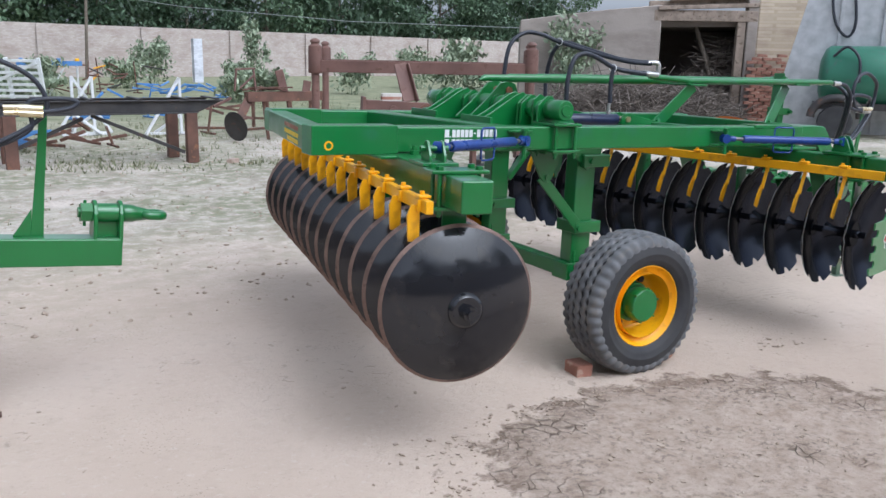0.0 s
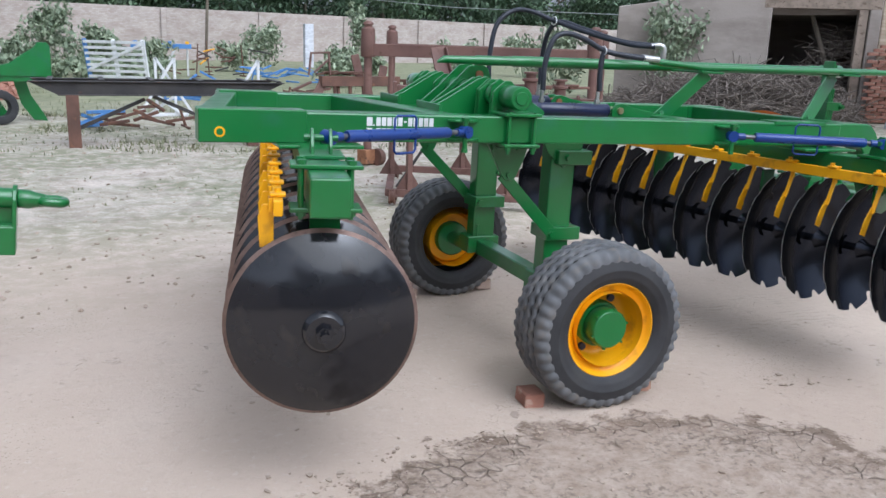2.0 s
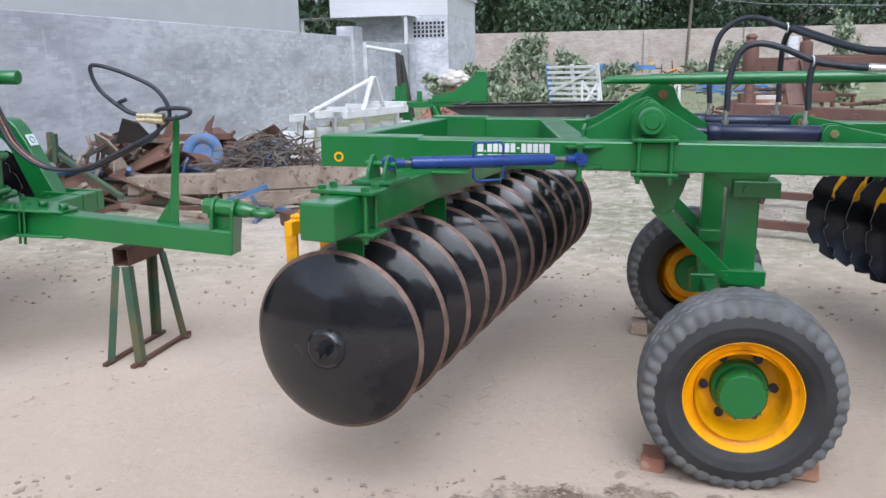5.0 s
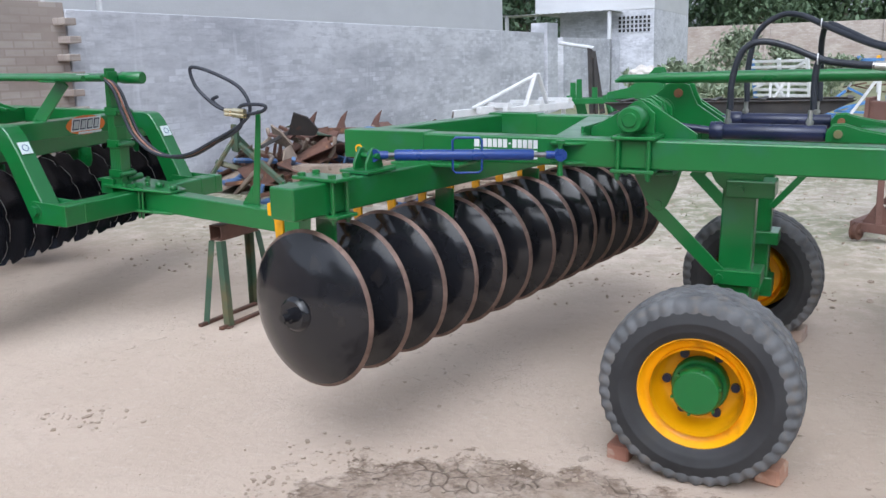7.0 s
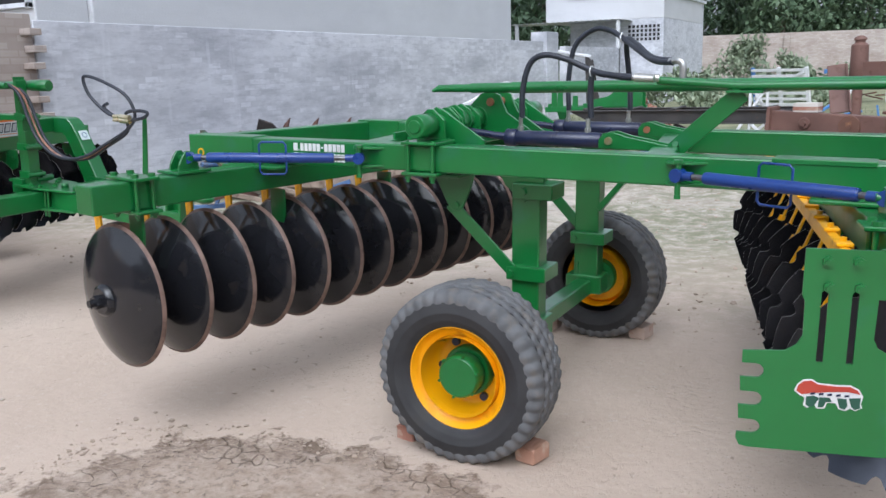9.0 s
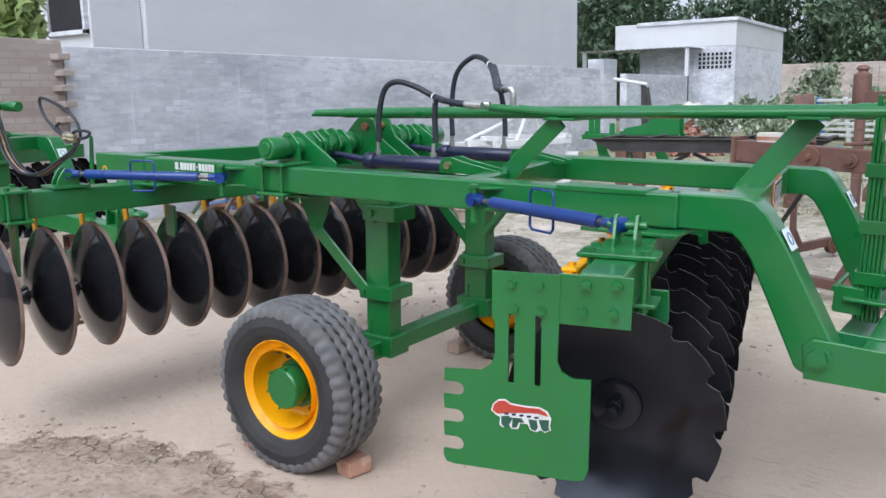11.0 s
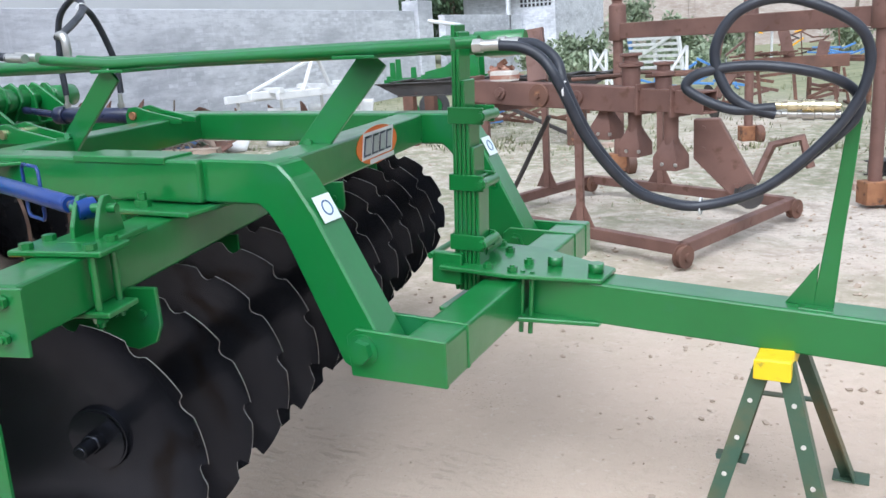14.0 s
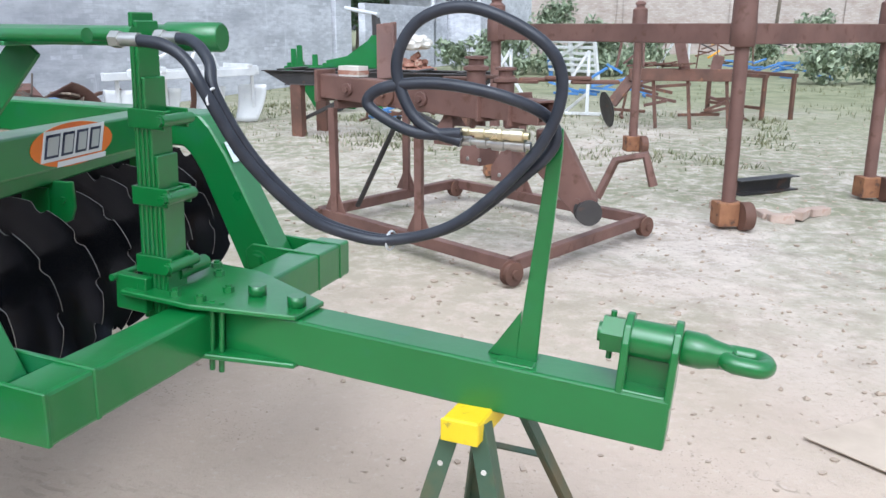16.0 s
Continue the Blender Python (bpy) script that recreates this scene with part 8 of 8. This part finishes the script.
def scrap_wheels():
    """Old wheels and drums thrown on the scrap by the grey wall."""
    for k, (x, y, z, r, tx, rz, mtl, lab) in enumerate(((-5.55, 7.45, 0.42, 0.27, 70, 20, FADEBLUE, "blue scrap drum leaning on the heap"), (-4.85, 7.35, 0.34, 0.30, 25, 60, RUBBER, "worn black tyre thrown on the heap"), (-4.45, 7.2, 0.42, 0.24, 35, 10, FADEBLUE, "blue scrap drum lying on the heap"), (-5.2, 6.5, 0.26, 0.25, 75, 50, OLDRUST, "rusty scrap drum in the heap"), (-4.6, 6.45, 0.24, 0.23, 80, 10, OLDRUST, "rusty scrap drum in the heap"))):
        bm = B()
        lathe(bm, [(0.0, -0.02), (r * 0.45, -0.03), (r * 0.55, -0.07), (r * 0.85, -0.08), (r, -0.06), (r, 0.06), (r * 0.85, 0.08), (r * 0.55, 0.07), (r * 0.45, 0.03), (0.0, 0.02)], None, 26)
        tagged(part("discarded_tyre" if "tyre" in lab else "scrap_drum", bm, mtl, None, "", pose(x, y, z, tx, 0, rz)), lab, "scrap drum", "scrap drums")
    e = thing("green_drawbar", "green A-shaped drawbar leaning on the scrap heap", "drawbar", pose(0, 0, 0))
    for a, b, w in (((-6.62, 5.75, 0.62), (-5.3, 4.9, 0.22), 0.06), ((-6.65, 5.8, 0.70), (-6.4, 6.4, 0.0), 0.05), ((-6.62, 5.72, 0.70), (-6.85, 5.2, 0.0), 0.05), ((-6.70, 5.78, 0.5), (-6.68, 5.78, 0.86), 0.06), ((-6.56, 5.66, 0.5), (-6.54, 5.66, 0.85), 0.06)):
        bm = B()
        beam(bm, a, b, w, w)
        part("bar", bm, OLIVE, e)
    e = thing("tine_frame", "rusty tine frame with upturned points by the wall", "implement", pose(-6.15, 7.55, 0.0, 0, 0, 8))
    bm = B()
    beam(bm, (-0.75, 0, 0.62), (0.95, 0, 0.62), 0.09, 0.09)
    part("toolbar", bm, OLDRUST, e)
    for x in (-0.45, 0.05, 0.6):
        bm = B()
        prism(bm, [(x - 0.10, 0.60), (x + 0.10, 0.60), (x + 0.07, 0.74), (x + 0.13, 0.92), (x + 0.02, 0.82)], 0.04, XZ, 0.004)
        part("tine", bm, RUST, e)
    for x in (-0.7, 0.9):
        bm = B()
        beam(bm, (x, 0, 0.0), (x, 0, 0.6), 0.06, 0.06, up=(0, 1, 0))
        part("leg", bm, OLDRUST, e)
    for k, (x, y) in enumerate(((-5.05, 10.0), (-4.75, 10.5), (-5.3, 9.4))):
        bm = B()
        prism(bm, [(0, 0), (0.32, 0.05), (0.28, 0.30), (0.12, 0.55), (0.02, 0.62), (0.06, 0.3)], 0.03, XZ, 0.003)
        tagged(part("ploughshare", bm, OLDRUST, None, "", pose(x, y, 0.0, 8, 0, 60 + 20 * k)), "rusty plough share standing against the wall heap", "plough share", "loose shares")


scrap_wheels()


def blue_frame():
    e = thing("blue_implement", "sky-blue implement frame on white legs by the back wall", "implement", pose(1.05, 29.8, 0.0, 0, 0, -6))
    for y in (-0.3, 0.3):
        bm = B()
        box(bm, (2.1, 0.16, 0.16), pose(0, y, 1.10), 0.005)
        part("toolbar", bm, SKYBLUE, e)
    for x in (-0.9, -0.3, 0.3, 0.9):
        bm = B()
        box(bm, (0.12, 0.7, 0.10), pose(x, 0, 1.22), 0.005)
        part("tie", bm, SKYBLUE if x < 0.5 else YELLOW, e)
    for a, b in (((-0.6, -0.3, 1.05), (-0.5, -0.3, 0)), ((0.5, -0.3, 1.05), (-0.1, -0.3, 0)), ((0.9, 0.3, 1.05), (0.9, 0.3, 0)), ((-0.9, 0.3, 1.05), (-0.9, 0.3, 0))):
        bm = B()
        beam(bm, a, b, 0.07, 0.07, up=(0, 1, 0))
        part("leg", bm, WHITE, e)


blue_frame()


def a_frame(c, rz, label):
    e = thing("a_frame", label, "implement", pose(*c, 0, 0, rz), "white a-frames")
    for p, q in (((-0.62, 0, 0.03), (0.05, 0, 1.10)), ((0.05, 0, 0.03), (0.05, 0, 1.10)), ((-0.5, 0.2, 0.03), (0.3, 0.2, 0.03)), ((0.05, 0.0, 0.4), (-0.4, 0.3, 0.03))):
        bm = B()
        beam(bm, p, q, 0.05, 0.06, up=(0, 1, 0))
        part("bar", bm, WHITE, e)
    return e


a_frame((-0.19, 13.75, 0.0), 0, "white painted A-shaped hitch frame")
a_frame((1.30, 13.25, 0.0), 0, "white painted A-shaped hitch frame")
a_frame((-0.42, 13.95, 0.0), 180, "white painted A-shaped hitch frame")


def rack(c, rz):
    e = thing("slatted_rack", "white slatted rack with blue end leaning in the weeds", "rack", pose(*c, 12, 0, rz))
    for k in range(7):
        bm = B()
        box(bm, (1.75, 0.03, 0.075), pose(0, 0, 0.30 + k * 0.165), 0.003)
        part("slat", bm, WHITE, e)
    for x, mtl in ((-0.86, SKYBLUE), (0.0, WHITE), (0.88, WHITE)):
        bm = B()
        box(bm, (0.09, 0.09, 1.36), pose(x, 0.05, 0.68), 0.004)
        part("upright", bm, mtl, e)
    bm = B()
    beam(bm, (-0.8, -0.035, 0.5), (0.85, -0.035, 1.25), 0.03, 0.08)
    part("diagonal", bm, WHITE, e)


rack((-0.75, 23.0, 0.0), -30)


def bench():
    e = thing("steel_bench", "low rusty steel bench frame on the trampled ground", "bench", pose(3.95, 14.3, 0.0, 0, 0, -50))
    bm = B()
    box(bm, (1.5, 0.08, 0.06), pose(0, -0.3, 0.72), 0.003)
    part("top_rail", bm, OLDRUST, e)
    bm = B()
    box(bm, (1.5, 0.08, 0.06), pose(0, 0.3, 0.72), 0.003)
    part("top_rail", bm, OLDRUST, e)
    for x in (-0.7, 0.7):
        for y in (-0.3, 0.3):
            bm = B()
            box(bm, (0.06, 0.06, 0.70), pose(x, y, 0.35), 0.003)
            part("leg", bm, OLDRUST, e)
    bm = B()
    box(bm, (1.4, 0.04, 0.05), pose(0, -0.3, 0.2), 0.003)
    part("stretcher", bm, OLDRUST, e)


bench()
bm = B()
for z in (0.012, 0.135):
    box(bm, (0.72, 0.15, 0.010), pose(0, 0, z), 0.001)
box(bm, (0.72, 0.010, 0.12), pose(0, 0.03, 0.073), 0.001)
tagged(part("girder_offcut", bm, GIRDER, None, "", pose(4.1, 7.0, 0.0, 0, 0, 45)), "short dark steel girder offcut lying on the ground", "offcut")


# ---- tank trailer beyond the shed's end ----
def tank():
    e = thing("tank_trailer", "green round water tank on a dark wheeled frame", "tank", pose(14.95, 7.95, 0.0, 0, 0, -53))
    bm = B()
    lathe(bm, [(0.0, -0.95), (0.35, -0.93), (0.58, -0.85), (0.66, -0.75), (0.66, 1.6), (0.5, 1.75), (0.0, 1.8)], Matrix.Translation((0, 0, 1.32)) @ pose(0, 0, 0, 0, 90, 0), 36)
    part("tank", bm, TANKGREEN, e)
    bm = B()
    tube(bm, [(-0.55 + 0.5 * math.cos(a), -0.75, 0.45 + 0.42 * math.sin(a)) for a in (math.pi * k / 10 for k in range(11))], 0.09, 8)
    part("mudguard", bm, GIRDER, e)
    bm = B()
    lathe(bm, [(0.0, -0.1), (0.34, -0.1), (0.36, 0.0), (0.34, 0.1), (0, 0.1)], pose(-0.55, -0.75, 0.36, 90, 0, 0), 24)
    part("wheel", bm, RUBBER, e)
    bm = B()
    box(bm, (2.6, 0.9, 0.14), pose(0.3, 0, 0.68), 0.01)
    part("chassis", bm, GIRDER, e)
    bm = B()
    tube(bm, spline([(-0.7, -0.5, 1.75), (-0.45, -0.6, 1.95), (-0.2, -0.66, 1.7), (-0.15, -0.68, 1.2)], 5), 0.03, 8)
    part("hose", bm, HOSE, e)
    w = thing("tipping_body", "pale grey steel trailer side leaning by the tank", "trailer", pose(15.1, 9.15, 0.0, 0, 0, -53))
    bm = B()
    prism(bm, [(-1.10, 0.0), (2.6, 0.0), (2.6, 3.9), (-0.25, 3.9)], 0.08, XZ, 0.01)
    part("panel", bm, TIN, w)
    for x in (0.3, 1.2):
        bm = B()
        box(bm, (0.08, 0.06, 3.8), pose(x, -0.07, 1.95), 0.005)
        part("rib", bm, TIN, w)
    bm = B()
    tube(bm, spline([(0.0, -0.08, 3.6), (0.15, -0.10, 2.6), (0.45, -0.1, 2.2), (0.6, -0.1, 2.5), (0.5, -0.1, 3.3)], 5), 0.03, 6)
    part("cable", bm, HOSE, w)


tank()


def brick_stack():
    """Loose courses of salvaged bricks before the shed's end wall."""
    rng = random.Random(55)
    e = thing("brick_stack", "uneven stack of old red bricks by the shed", "brick stack", pose(13.6, 12.9, 0.0, 0, 0, -36))
    bm = B()
    box(bm, (0.23, 0.11, 0.075), None, 0.004)
    first = None
    for row in range(21):
        n = 8 if row < 9 else (7 if row < 15 else 5)
        for col in range(n):
            if row > 16 and rng.random() < 0.4:
                continue
            m = pose(2.30 + col * 0.245 + (0.12 if row % 2 else 0) + rng.gauss(0, 0.008), -0.38 + rng.gauss(0, 0.015), 0.06 + row * 0.085, 0, rng.gauss(0, 1.2), rng.gauss(0, 4))
            if first is None:
                first = part("brick", bm, BRICK, e, "", m)
            else:
                again("brick", first, e, m)


brick_stack()

# ---- pole and overhead wires ----
pole = thing("utility_pole", "thin leaning pole carrying overhead wires", "pole", pose(5.2, 49.0, 0.0))
bm = B()
tube(bm, [(0, 0, -0.3), (0.5, 0, 9.0)], [0.10, 0.07], 10)
part("shaft", bm, BARK, pole)
bm = B()
tube(bm, [(0.2, -0.2, 6.6), (-2.2, -3.0, 4.8), (1.8, -14.0, 3.5), (5.3, -24.0, 2.75), (7.8, -31.0, 2.48), (10.2, -37.4, 2.6)], 0.013, 6)
part("wire", bm, TIN, pole, "overhead wire")

# ---- a sheet of cardboard on the sand ----
bm = B()
prism(bm, [(0.0, 0.0), (0.42, -0.30), (0.75, -0.05), (0.40, 0.32)], 0.006, None, 0.001)
CARD = paint("cardboard", (0.42, 0.34, 0.27), (0.50, 0.41, 0.33), 5, 0.9)
tagged(part("cardboard_sheet", bm, CARD, None, "", pose(4.15, 1.87, 0.012, 3, -2, 0)), "flattened dusty cardboard sheet on the sand", "cardboard")
